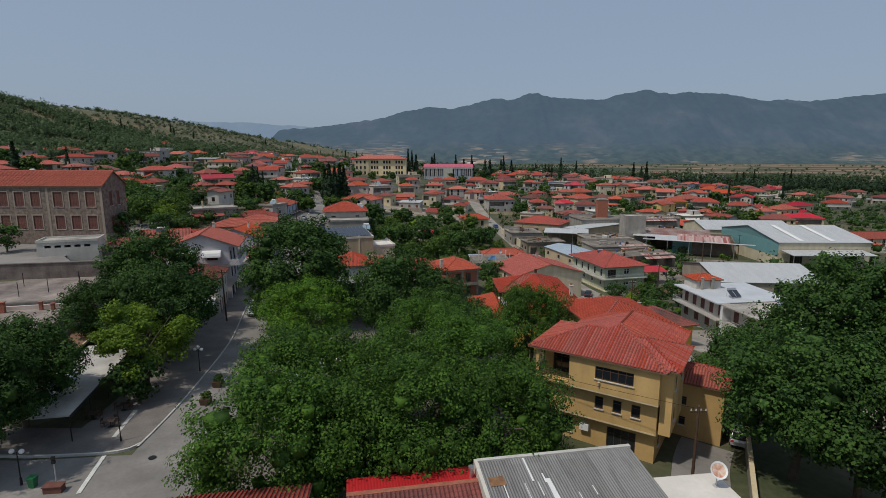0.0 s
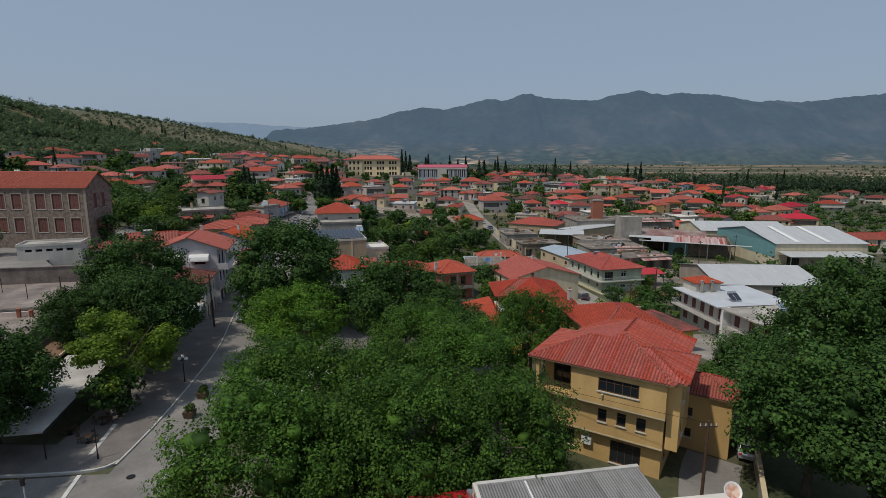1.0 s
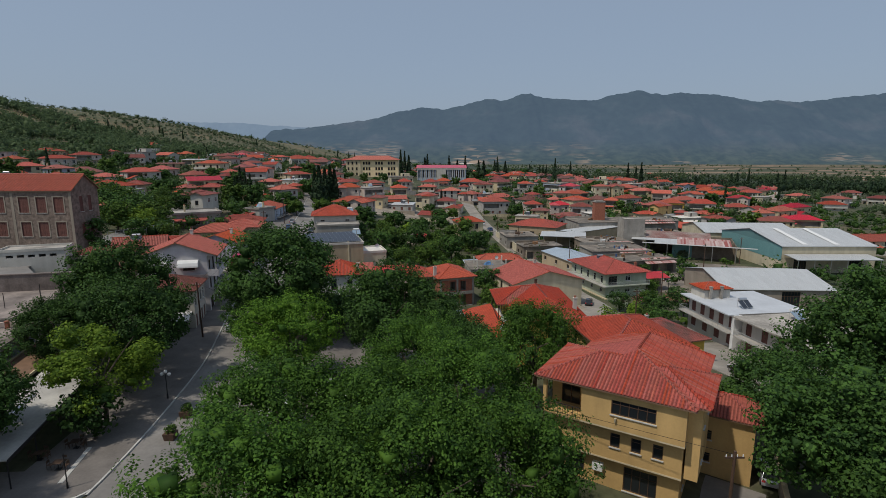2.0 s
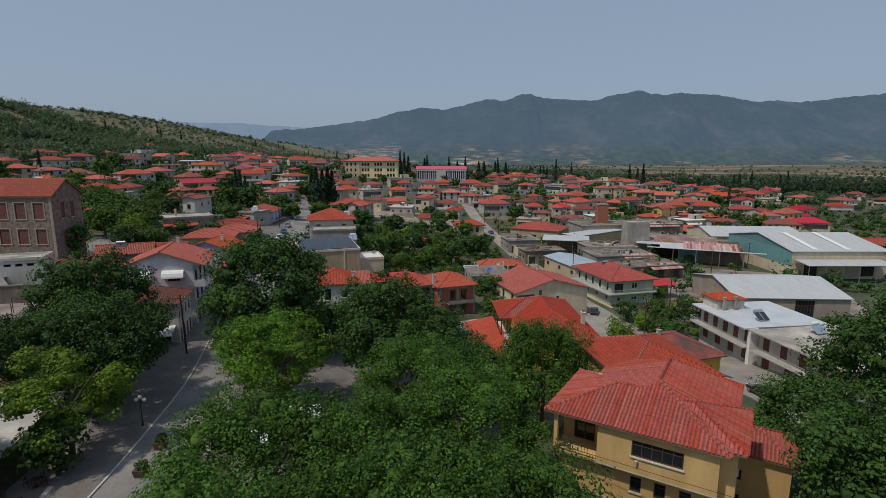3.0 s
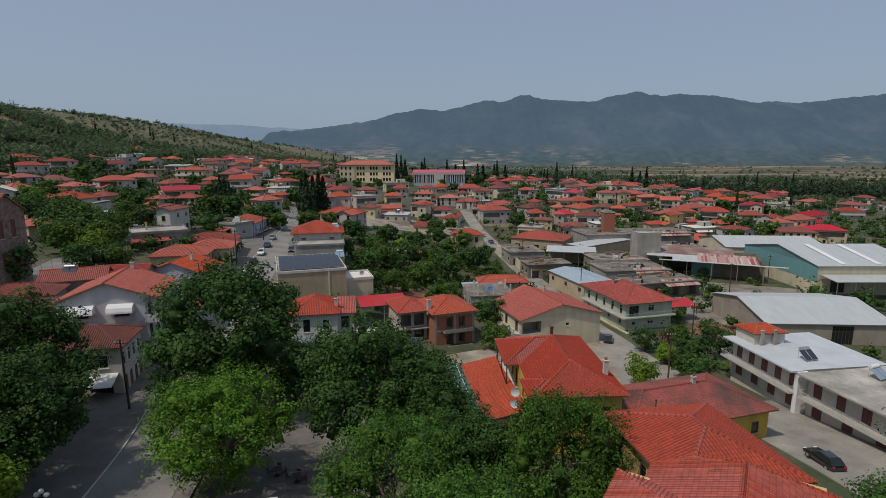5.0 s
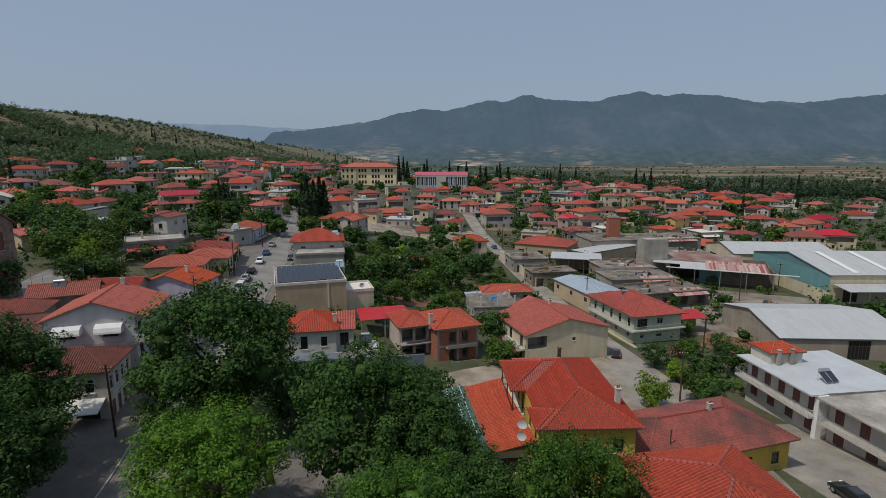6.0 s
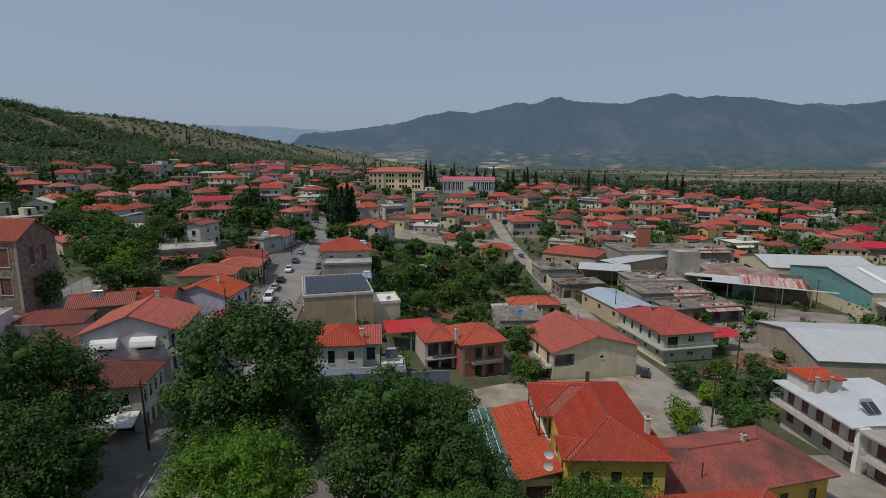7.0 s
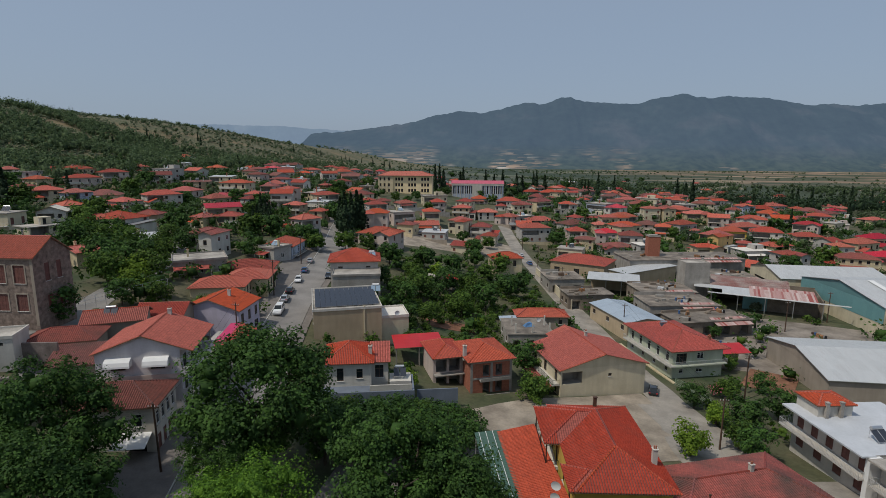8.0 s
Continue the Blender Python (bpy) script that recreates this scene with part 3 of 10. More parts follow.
SIDE = [(31, 66), (35, 84), (33, 104), (35.5, 122), (33.5, 140), (31.5, 165), (27.5, 195), (23, 235), (18, 280), (14, 330)]
strip("road", SIDE, 3.2, 3.2, 0.045, 0.25, "old_asphalt", "dusty grey side street between houses", "road")
YARD = [(6, 101), (14, 106), (24, 109), (36, 113)]
strip("yard", YARD, 14, 9, 0.035, 0.2, "dust", "dusty open yard behind the houses", "yard")
WORKS = [(46, 172), (62, 168), (84, 160), (108, 150)]
strip("yard", WORKS, 22, 26, 0.03, 0.2, "dirt", "bare trodden earth round the workshops", "yard")
FLATS = [(46.5, 52), (46, 70), (44.5, 84), (42.6, 97)]
strip("road", [(42.7, 96.0), (39.0, 106), (36.8, 114), (35.3, 122)], 6.0, 3.6, 0.052, 0.25, "old_asphalt", "pale worn street past the yard", "road")
strip("pavement", [(40.2, 132.5), (38.6, 141.0), (37.0, 150.0), (35.9, 158.0)], 0.35, 0.35, 0.16, 0.3, "w_cream", "narrow pale yellow footway under the green house", "pavement")
strip("road", FLATS, 5.0, 7.5, 0.055, 0.25, "old_asphalt", "pale worn street before the flats", "road")
CROSS = [(-28.4, 40.5), (-45, 38.5), (-70, 37)]
strip("road", CROSS, 4.3, 4.3, 0.02, 0.25, "asphalt", "grey asphalt lane meeting the main street", "road")
for line in ([(-37, 301), (-20, 305)], [(26, 318), (42, 320)]):
    strip("field", line, 6.5, 6.5, 0.04, 0.1, "stubble", "patch of dry yellow grass between houses", "field")
strip("yard", [(-42, 250), (-22, 262), (0, 270), (10, 284)], 16, 14, 0.025, 0.1, "dust", "pale dusty plaza between houses", "yard")
UPPER = [(-62, 96), (-70, 112), (-78, 133), (-84, 160), (-95, 190)]
strip("road", UPPER, 3, 3, 0.04, 0.3, "asphalt", "pale lane beside the stone building", "road")

# ---- building kit ----
def wall_face(s, o, eu, ev, w, h, holes, depth=0.16, slot=0):
    """One wall with rectangular openings (u0, v0, u1, v1) that go in with reveals. o: lower left corner; eu, ev: along and up."""
    o, eu, ev = Vector(o), Vector(eu), Vector(ev)
    inward = ev.cross(eu)
    us = sorted({0.0, w, *(q for k in holes for q in (k[0], k[2]))})
    vs = sorted({0.0, h, *(q for k in holes for q in (k[1], k[3]))})
    at = lambda u, v, d=0.0: o + eu * u + ev * v + inward * d
    for u0, u1 in zip(us, us[1:]):
        for v0, v1 in zip(vs, vs[1:]):
            cu, cv = (u0 + u1) / 2, (v0 + v1) / 2
            if not any(k[0] < cu < k[2] and k[1] < cv < k[3] for k in holes):
                s.face([at(u0, v0), at(u1, v0), at(u1, v1), at(u0, v1)], slot)
    for u0, v0, u1, v1 in holes:
        c, d = [(u0, v0), (u1, v0), (u1, v1), (u0, v1)], depth
        for (a, b), (e, f) in zip(c, c[1:] + c[:1]):
            s.face([at(e, f), at(a, b), at(a, b, d), at(e, f, d)], slot)


WINDOW_MESHES = {}


def window_mesh(w, h, style):
    """Frame, bars and glass, standing in the plane y = 0 and looking towards -y; sill below; some with shutters."""
    key = (round(w, 2), round(h, 2), style)
    if key in WINDOW_MESHES:
        return WINDOW_MESHES[key]
    s, f = Shape(), 0.07
    if style.startswith("far"):
        s.box(0, -0.03, 0, w, 0.05, h)
        if style != "far_shut":
            n = max(1, round(w / 0.75))
            for k in range(n):
                u0, u1 = f + (w - f) * k / n, (w - f) * (k + 1) / n
                s.face([(u0, -0.034, f), (u1, -0.034, f), (u1, -0.034, h - f), (u0, -0.034, h - f)], 1)
        s.box(-0.08, -0.22, -0.09, w + 0.08, 0.0, -0.01, 2)
        WINDOW_MESHES[key] = s.mesh("window", ["white_paint" if style == "far_plain" else "brown_wood", "glass", "kerbstone"])
        return WINDOW_MESHES[key]
    frame = {"shut": "brown_wood", "door": "dark_wood", "dark": "dark_wood"}.get(style, "white_paint")
    s.box(0, -0.05, 0, w, 0.05, f), s.box(0, -0.05, h - f, w, 0.05, h)
    s.box(0, -0.05, f, f, 0.05, h - f), s.box(w - f, -0.05, f, w, 0.05, h - f)
    n = max(1, round(w / 0.75))
    for k in range(1, n):
        s.box(w * k / n - 0.03, -0.04, f, w * k / n + 0.03, 0.04, h - f)
    if style != "shut":
        s.box(f, -0.03, h * 0.7, w - f, 0.03, h * 0.7 + 0.05)
    if style == "shut":
        for k in range(2):
            x0, x1 = f + k * (w / 2 - f) + 0.01, w / 2 - 0.01 + k * (w / 2 - f)
            z = f + 0.04
            while z < h - f - 0.06:
                s.face([(x0, -0.035, z), (x1, -0.035, z), (x1, -0.005, z + 0.12), (x0, -0.005, z + 0.12)])
                s.face([(x0, -0.035, z), (x0, 0.0, z), (x1, 0.0, z), (x1, -0.035, z)])
                z += 0.13
    else:
        s.face([(f, 0, f), (w - f, 0, f), (w - f, 0, h - f), (f, 0, h - f)], 1)
    if style == "shut":
        s.face([(f, 0.01, f), (w - f, 0.01, f), (w - f, 0.01, h - f), (f, 0.01, h - f)], 0)
    if style not in ("door",):
        s.box(-0.08, -0.22, -0.09, w + 0.08, 0.0, -0.01, 2)
    WINDOW_MESHES[key] = s.mesh("window", [frame, "glass", "kerbstone"])
    return WINDOW_MESHES[key]


SIDES = {"f": (0, 0, 0), "r": (1, 0, 90), "b": (1, 1, 180), "l": (0, 1, 270)}


def recess(root, p, a, w, h, deep=2.2):
    """An unglazed opening: bare floor, walls and ceiling of the space behind it."""
    s = Shape()
    s.face([(0, deep, 0), (w, deep, 0), (w, deep, h), (0, deep, h)])
    for q in ([(0, 0.16, 0), (0, deep, 0), (0, deep, h), (0, 0.16, h)], [(w, deep, 0), (w, 0.16, 0), (w, 0.16, h), (w, deep, h)], [(0, 0.16, 0), (w, 0.16, 0), (w, deep, 0), (0, deep, 0)], [(0, deep, h), (w, deep, h), (w, 0.16, h), (0, 0.16, h)]):
        s.face(q)
    part("opening", s, "concrete", root, m=Matrix.Translation(p) @ Matrix.Rotation(a, 4, "Z"))


def far_window(s, p, a, w, h, style):
    """Adds a distant window to a shape of all a house's windows: frame, glass and sill, too small to tell apart."""
    at = Matrix.Translation(p) @ Matrix.Rotation(a, 4, "Z")
    f = 0 if style != "far_plain" else 3
    frame = [at @ Vector(q) for q in ((0, -0.06, 0), (w, -0.06, 0), (w, -0.06, h), (0, -0.06, h))]
    s.face(frame, f)
    if style != "far_shut":
        s.face([at @ Vector(q) for q in ((0.08, -0.07, 0.08), (w - 0.08, -0.07, 0.08), (w - 0.08, -0.07, h - 0.08), (0.08, -0.07, h - 0.08))], 1)
    s.face([at @ Vector(q) for q in ((-0.08, -0.25, -0.02), (w + 0.08, -0.25, -0.02), (w + 0.08, 0, 0), (-0.08, 0, 0))], 2)


def block(root, x0, y0, z0, x1, y1, z1, mat, wins=None, down=0.0, style="plain", lid=None, name="wall", joined=False):
    """A storey or body of walls; wins: for each side f, r, b, l a list of (u, v, w, h, style) with u from the side's left end."""
    s, w, d, h = Shape(), x1 - x0, y1 - y0, z1 - z0
    wins = wins or {}
    made = []
    for side, (ox, oy, turn) in SIDES.items():
        length = w if side in "fb" else d
        ang = radians(turn)
        eu = Vector((math.cos(ang), math.sin(ang), 0))
        o = Vector((x0 + ox * w, y0 + oy * d, z0 - down))
        holes = []
        for q in wins.get(side, ()):
            u, v, ww, wh = q[:4]
            if u < 0.1 or u + ww > length - 0.1 or v + wh > h - 0.05:
                continue
            holes.append((u, v + down, u + ww, v + wh + down))
            made.append((side, o + eu * u + Vector((0, 0, v + down)), turn, ww, wh, q[4] if len(q) > 4 else style))
        wall_face(s, o, eu, (0, 0, 1), length, h + down, holes)
    s.face([(x0, y0, z1), (x1, y0, z1), (x1, y1, z1), (x0, y1, z1)], 1)
    s.face([(x0, y1, z0 - down), (x1, y1, z0 - down), (x1, y0, z0 - down), (x0, y0, z0 - down)], 0)
    body = part(name, s, [mat, lid or mat], root)
    panes = Shape()
    for side, p, turn, ww, wh, st in made:
        a = radians(turn)
        if joined and st != "hole":
            far_window(panes, p + Vector((-math.sin(a), math.cos(a), 0)) * 0.11, a, ww, wh, st)
            continue
        if st == "hole":
            recess(root, p, a, ww, wh)
            continue
        p = p + Vector((-math.sin(a), math.cos(a), 0)) * 0.11
        part("door" if st == "door" else "window", window_mesh(ww, wh, st), None, root, m=Matrix.Translation(p) @ Matrix.Rotation(a, 4, "Z"))
    if panes.f:
        tagged(part("glazing", panes, ["brown_wood", "glass", "kerbstone", "white_paint"], root), kind="stuff")
    return body


def row(n, length, w, h, v, margin=1.0, style=None):
    """n openings spread evenly along a wall."""
    gap = (length - 2 * margin - n * w) / max(1, n - 1) if n > 1 else 0
    start = margin if n > 1 else (length - w) / 2
    return [(start + k * (w + gap), v, w, h) + ((style,) if style else ()) for k in range(n)]


def slope(s, rows, pts, fine, thick=0.14, lower=1):
    """One roof plane from its eave outwards: pts[0] to pts[1] is the eave. fine: tile channels as real ridges, into the shape rows, or one shape each into a list."""
    p = [Vector(q) for q in pts]
    eu = (p[1] - p[0]).normalized()
    nrm = eu.cross(p[-1] - p[0]).normalized()
    ev = nrm.cross(eu)
    uv = [((q - p[0]).dot(eu), (q - p[0]).dot(ev)) for q in p]
    s.face(p, 0, uv)
    dn = Vector((0, 0, -thick))
    s.face([q + dn for q in reversed(p)], lower)
    for a, b in zip(p, p[1:] + p[:1]):
        s.face([a + dn, b + dn, b, a], lower)
    if fine:
        edges = list(zip(uv, uv[1:] + uv[:1]))
        u, wide = 0.14, uv[1][0]
        while u < wide - 0.05:
            cut = [a[1] + (b[1] - a[1]) * (u - a[0]) / (b[0] - a[0]) for a, b in edges if min(a[0], b[0]) <= u < max(a[0], b[0])]
            if len(cut) >= 2 and max(cut) - min(cut) > 0.3:
                if isinstance(rows, list):
                    rows.append(Shape())
                into = rows[-1] if isinstance(rows, list) else rows or s
                lo, hi = min(cut), max(cut) - 0.05
                k = max(1, int((hi - lo) / 1.6))
                for i in range(k):
                    v0, v1 = lo + (hi - lo) * i / k - 0.03, lo + (hi - lo) * (i + 1) / k
                    prof = [(-0.085, 0.0), (-0.05, 0.06), (0.05, 0.06), (0.085, 0.0)]
                    at = lambda du, v, z: p[0] + eu * (u + du) + ev * v + nrm * z
                    for (d0, z0), (d1, z1) in zip(prof, prof[1:]):
                        into.face([at(d0, v0, z0 + 0.03), at(d1, v0, z1 + 0.03), at(d1, v1, z1), at(d0, v1, z0)], 0, [(u + d0 * 0.3, v0), (u + d1 * 0.3, v0), (u + d1 * 0.3, v1), (u + d0 * 0.3, v1)])
                    into.face([at(d, v0, z + 0.03) for d, z in prof], 0)
            u += 0.28


def ridge_caps(s, a, b, r=0.13):
    """A line of half-round caps laid along a hip or ridge, each lapping over the one below."""
    a, b = Vector(a), Vector(b)
    n = max(1, int((b - a).length / 0.42))
    d = (b - a).normalized()
    side = d.cross(Vector((0, 0, 1))).normalized()
    up = side.cross(d)
    for i in range(n):
        p, q = a.lerp(b, i / n), a.lerp(b, (i + 1.06) / n)
        prof = [(math.cos(t), math.sin(t)) for t in (0, math.pi / 4, math.pi / 2, 3 * math.pi / 4, math.pi)]
        for (c0, s0), (c1, s1) in zip(prof, prof[1:]):
            s.face([p + side * c0 * r * 1.12 + up * s0 * r * 1.12, p + side * c1 * r * 1.12 + up * s1 * r * 1.12, q + side * c1 * r * 0.9 + up * s1 * r * 0.9, q + side * c0 * r * 0.9 + up * s0 * r * 0.9])


def pitched_roof(root, x0, y0, x1, y1, z, kind, rise, mat, over=0.5, fine=False, wallmat=None, caps=True, name="roof", lower="soffit"):
    """hip: four planes; gx: gables left and right; gy: gables front and back; shed: rises to the back; shedr: rises to the right."""
    X0, Y0, X1, Y1 = x0 - over, y0 - over, x1 + over, y1 + over
    w, d = X1 - X0, Y1 - Y0
    s, c = Shape(), Shape()
    A, B, C, D = (X0, Y0, z), (X1, Y0, z), (X1, Y1, z), (X0, Y1, z)
    lines = []
    if kind == "hip":
        if w >= d:
            P, Q = (X0 + d / 2, (Y0 + Y1) / 2, z + rise), (X1 - d / 2, (Y0 + Y1) / 2, z + rise)
            planes = [[A, B, Q, P], [C, D, P, Q], [D, A, P], [B, C, Q]]
            lines = [(A, P), (D, P), (B, Q), (C, Q), (P, Q)]
        else:
            P, Q = ((X0 + X1) / 2, Y0 + w / 2, z + rise), ((X0 + X1) / 2, Y1 - w / 2, z + rise)
            planes = [[A, B, P], [B, C, Q, P], [C, D, Q], [D, A, P, Q]]
            lines = [(A, P), (B, P), (C, Q), (D, Q), (P, Q)]
        if abs(w - d) < 0.05:
            lines = lines[:4]
    elif kind == "gx":
        P, Q = (X0, (Y0 + Y1) / 2, z + rise), (X1, (Y0 + Y1) / 2, z + rise)
        planes, lines = [[A, B, Q, P], [C, D, P, Q]], [(P, Q)]
    elif kind == "gy":
        P, Q = ((X0 + X1) / 2, Y0, z + rise), ((X0 + X1) / 2, Y1, z + rise)
        planes, lines = [[B, C, Q, P], [D, A, P, Q]], [(P, Q)]
    elif kind == "shed":
        planes = [[A, B, (X1, Y1, z + rise), (X0, Y1, z + rise)]]
    else:
        planes = [[D, A, (X1, Y0, z + rise), (X1, Y1, z + rise)]]
    rows = Shape()
    for q in planes:
        slope(s, rows, q, fine)
    roof = part(name, s, [mat, lower], root)
    if rows.f:
        tagged(part("roof_tiles", rows, mat, roof), kind="stuff")
    if caps:
        for a, b in lines:
            if (Vector(a) - Vector(b)).length > 0.5:
                c = Shape()
                ridge_caps(c, a, b)
                tagged(part("ridge_tiles", c, mat, roof), kind="stuff")
    if wallmat and kind in ("gx", "gy"):
        k = 2 * over / (d if kind != "gy" else w)
        if kind == "gx":
            ym, zr = (y0 + y1) / 2, z + rise - 0.16
            ze = z + rise * k - 0.16
            for x, t in ((x0, -1), (x1, 1)):
                g = Shape()
                q = [(x, y0, z), (x, y1, z), (x, y1, ze), (x, ym, zr), (x, y0, ze)]
                g.face(q if t > 0 else q[::-1])
                part("gable", g, wallmat, root)
        elif kind == "gy":
            xm, zr = (x0 + x1) / 2, z + rise - 0.16
            ze = z + rise * k - 0.16
            for y, t in ((y0, 1), (y1, -1)):
                g = Shape()
                q = [(x0, y, z), (x1, y, z), (x1, y, ze), (xm, y, zr), (x0, y, ze)]
                g.face(q if t > 0 else q[::-1])
                part("gable", g, wallmat, root)
    return roof


def flat_roof(root, x0, y0, x1, y1, z, mat="roof_slab", over=0.3, edge=0.22, rim=0.0, rimmat="concrete"):
    s = Shape()
    s.box(x0 - over, y0 - over, z, x1 + over, y1 + over, z + edge, 1, 0)
    if rim:
        for a in ((x0 - over, y0 - over, x1 + over, y0 - over + 0.18), (x0 - over, y1 + over - 0.18, x1 + over, y1 + over),
                  (x0 - over, y0 - over + 0.18, x0 - over + 0.18, y1 + over - 0.18), (x1 + over - 0.18, y0 - over + 0.18, x1 + over, y1 + over - 0.18)):
            s.box(a[0], a[1], z + edge, a[2], a[3], z + edge + rim, 1)
    return part("roof", s, [mat, rimmat], root)


def chimney(root, x, y, z, h=1.3, w=0.5, mat="w_white", pot=True):
    s = Shape()
    s.box(x - w / 2, y - w / 2, z - 1.2, x + w / 2, y + w / 2, z + h)
    s.box(x - w / 2 - 0.07, y - w / 2 - 0.07, z + h, x + w / 2 + 0.07, y + w / 2 + 0.07, z + h + 0.08)
    ob = part("chimney", s, mat, root)
    if pot:
        q = Shape()
        for dx in (-w / 5, w / 5):
            q.tube((x + dx, y, z + h + 0.08), (x + dx, y, z + h + 0.4), 0.09, 0.08, 8)
        part("chimney_pot", q, "brick", ob)
    return ob


def balcony(root, x0, y0, x1, y1, z, rails="flr", slab="concrete", iron="iron", h=0.95, solidrail=False, gap=0.22):
    s = Shape()
    s.box(x0, y0, z - 0.18, x1, y1, z)
    ob = part("balcony", s, slab, root)
    r = Shape()
    runs = {"f": ((x0 + 0.05, y0 + 0.05), (x1 - 0.05, y0 + 0.05)), "b": ((x0 + 0.05, y1 - 0.05), (x1 - 0.05, y1 - 0.05)), "l": ((x0 + 0.05, y0 + 0.05), (x0 + 0.05, y1 - 0.05)), "r": ((x1 - 0.05, y0 + 0.05), (x1 - 0.05, y1 - 0.05))}
    for k in rails:
        (ax, ay), (bx, by) = runs[k]
        if solidrail:
            r.box(min(ax, bx) - 0.05, min(ay, by) - 0.05, z, max(ax, bx) + 0.05, max(ay, by) + 0.05, z + h)
            continue
        for zz in (0.1, h):
            r.tube((ax, ay, z + zz), (bx, by, z + zz), 0.03, sides=5)
        n = max(2, int(math.hypot(bx - ax, by - ay) / gap))
        for i in range(n + 1):
            x, y = ax + (bx - ax) * i / n, ay + (by - ay) * i / n
            r.tube((x, y, z), (x, y, z + h), 0.03 if i % 6 == 0 else 0.014, sides=4, caps=False)
    part("railing", r, slab if solidrail else iron, ob)
    return ob


def place(a, b, inset=0.0):
    """Pose and length for a building whose front runs from a to b, left to right as seen from before it."""
    a, b = Vector((*a, 0)), Vector((*b, 0))
    d = (b - a).normalized()
    n = Vector((-d.y, d.x, 0))
    o = a + d * inset + n * inset
    return o, math.degrees(math.atan2(d.y, d.x)), (b - a).length - 2 * inset


HEATER = {}


def solar_heater(x, y, z, turn, label="roof solar water heater with tank and two dark collectors", pale=False):
    key = pale
    if key not in HEATER:
        t = thing("solar_water_heater", Matrix(), label, "solar heater", "rooftop solar heaters")
        tank, frame = Shape(), Shape()
        tank.tube((-0.75, 0.75, 1.35), (0.75, 0.75, 1.35), 0.27, sides=14)
        part("tank", tank, "white_paint" if pale else "steel", t)
        for k in (-1, 1):
            c = Shape()
            cx = k * 0.55
            c.solid([(cx - 0.48, -0.75, 0.15), (cx + 0.48, -0.75, 0.15), (cx + 0.48, 0.7, 1.15), (cx - 0.48, 0.7, 1.15), (cx - 0.48, -0.81, 0.23), (cx + 0.48, -0.81, 0.23), (cx + 0.48, 0.64, 1.23), (cx - 0.48, 0.64, 1.23)], 1, 0)
            part("collector", c, ["solar_pale" if pale else "solar", "steel"], t)
        for k in (-0.9, 0.9):
            frame.tube((k, 0.75, -0.1), (k, 0.75, 1.35), 0.03, sides=5), frame.tube((k, -0.75, -0.1), (k, -0.75, 0.2), 0.03, sides=5)
            frame.tube((k, -0.75, 0.1), (k, 0.75, 1.1), 0.03, sides=5)
        part("stand", frame, "steel", t)
        t.matrix_basis = pose(x, y, z, 0, 0, turn)
        HEATER[key] = t
        return t
    t = copy_thing(HEATER[key], pose(x, y, z, 0, 0, turn))
    return tagged(t, label)


# ---- trees ----
def leaf_cloud(rng, centres, radii, count, size, flat=0.75, hollow=0.55, mid=None):
    """Small bent leaves scattered through clumps; returns points and faces for one mesh."""
    k = len(centres)
    which = rng.integers(0, k, count)
    d = rng.normal(size=(count, 3))
    d /= np.linalg.norm(d, axis=1)[:, None]
    rad = radii[which] * (hollow + (1.15 - hollow) * rng.random(count))
    pos = centres[which] + d * rad[:, None] * np.array([1, 1, flat])
    nrm = d * 0.45 + rng.normal(size=(count, 3)) * (0.6 if mid is None else 0.42) + np.array([0, 0, 0.45])
    if mid is not None:
        out = pos - mid[which] + 1e-4
        nrm += 0.6 * out / np.linalg.norm(out, axis=1)[:, None]
    nrm /= np.linalg.norm(nrm, axis=1)[:, None]
    a = np.cross(nrm, rng.normal(size=(count, 3)))
    a /= np.linalg.norm(a, axis=1)[:, None]
    b = np.cross(nrm, a)
    sz = (size * (0.6 + 0.8 * rng.random(count)))[:, None]
    p0, p2 = pos - a * sz * 0.62, pos + a * sz * 0.62
    p1, p3 = pos - b * sz * 0.42 + nrm * sz * 0.1, pos + b * sz * 0.42 + nrm * sz * 0.1
    v = np.stack([p0, p1, p2, p3], 1).reshape(-1, 3)
    f = np.arange(4 * count).reshape(-1, 4)
    return v, f


def with_cores(rng, v, f, centres, radii, tall=1.0):
    """Adds a rough dark heart of twigs and inner leaves to each clump, so that it is not see-through."""
    corners = np.array([(-1, -1, -1), (1, -1, -1), (1, 1, -1), (-1, 1, -1), (-1, -1, 1), (1, -1, 1), (1, 1, 1), (-1, 1, 1)]) * 0.62
    quads = np.array([(3, 2, 1, 0), (4, 5, 6, 7), (0, 1, 5, 4), (1, 2, 6, 5), (2, 3, 7, 6), (3, 0, 4, 7)])
    n = len(centres)
    a = rng.random(n) * 6.28
    c, s = np.cos(a)[:, None], np.sin(a)[:, None]
    k = corners[None] * (0.75 + 0.5 * rng.random((n, 8, 1)))
    k = np.stack([k[:, :, 0] * c - k[:, :, 1] * s, k[:, :, 0] * s + k[:, :, 1] * c, k[:, :, 2] * tall], 2) * radii[:, None, None] + centres[:, None]
    return np.concatenate([v, k.reshape(-1, 3)]), np.concatenate([f, (quads[None] + len(v) + 8 * np.arange(n)[:, None, None]).reshape(-1, 4)])


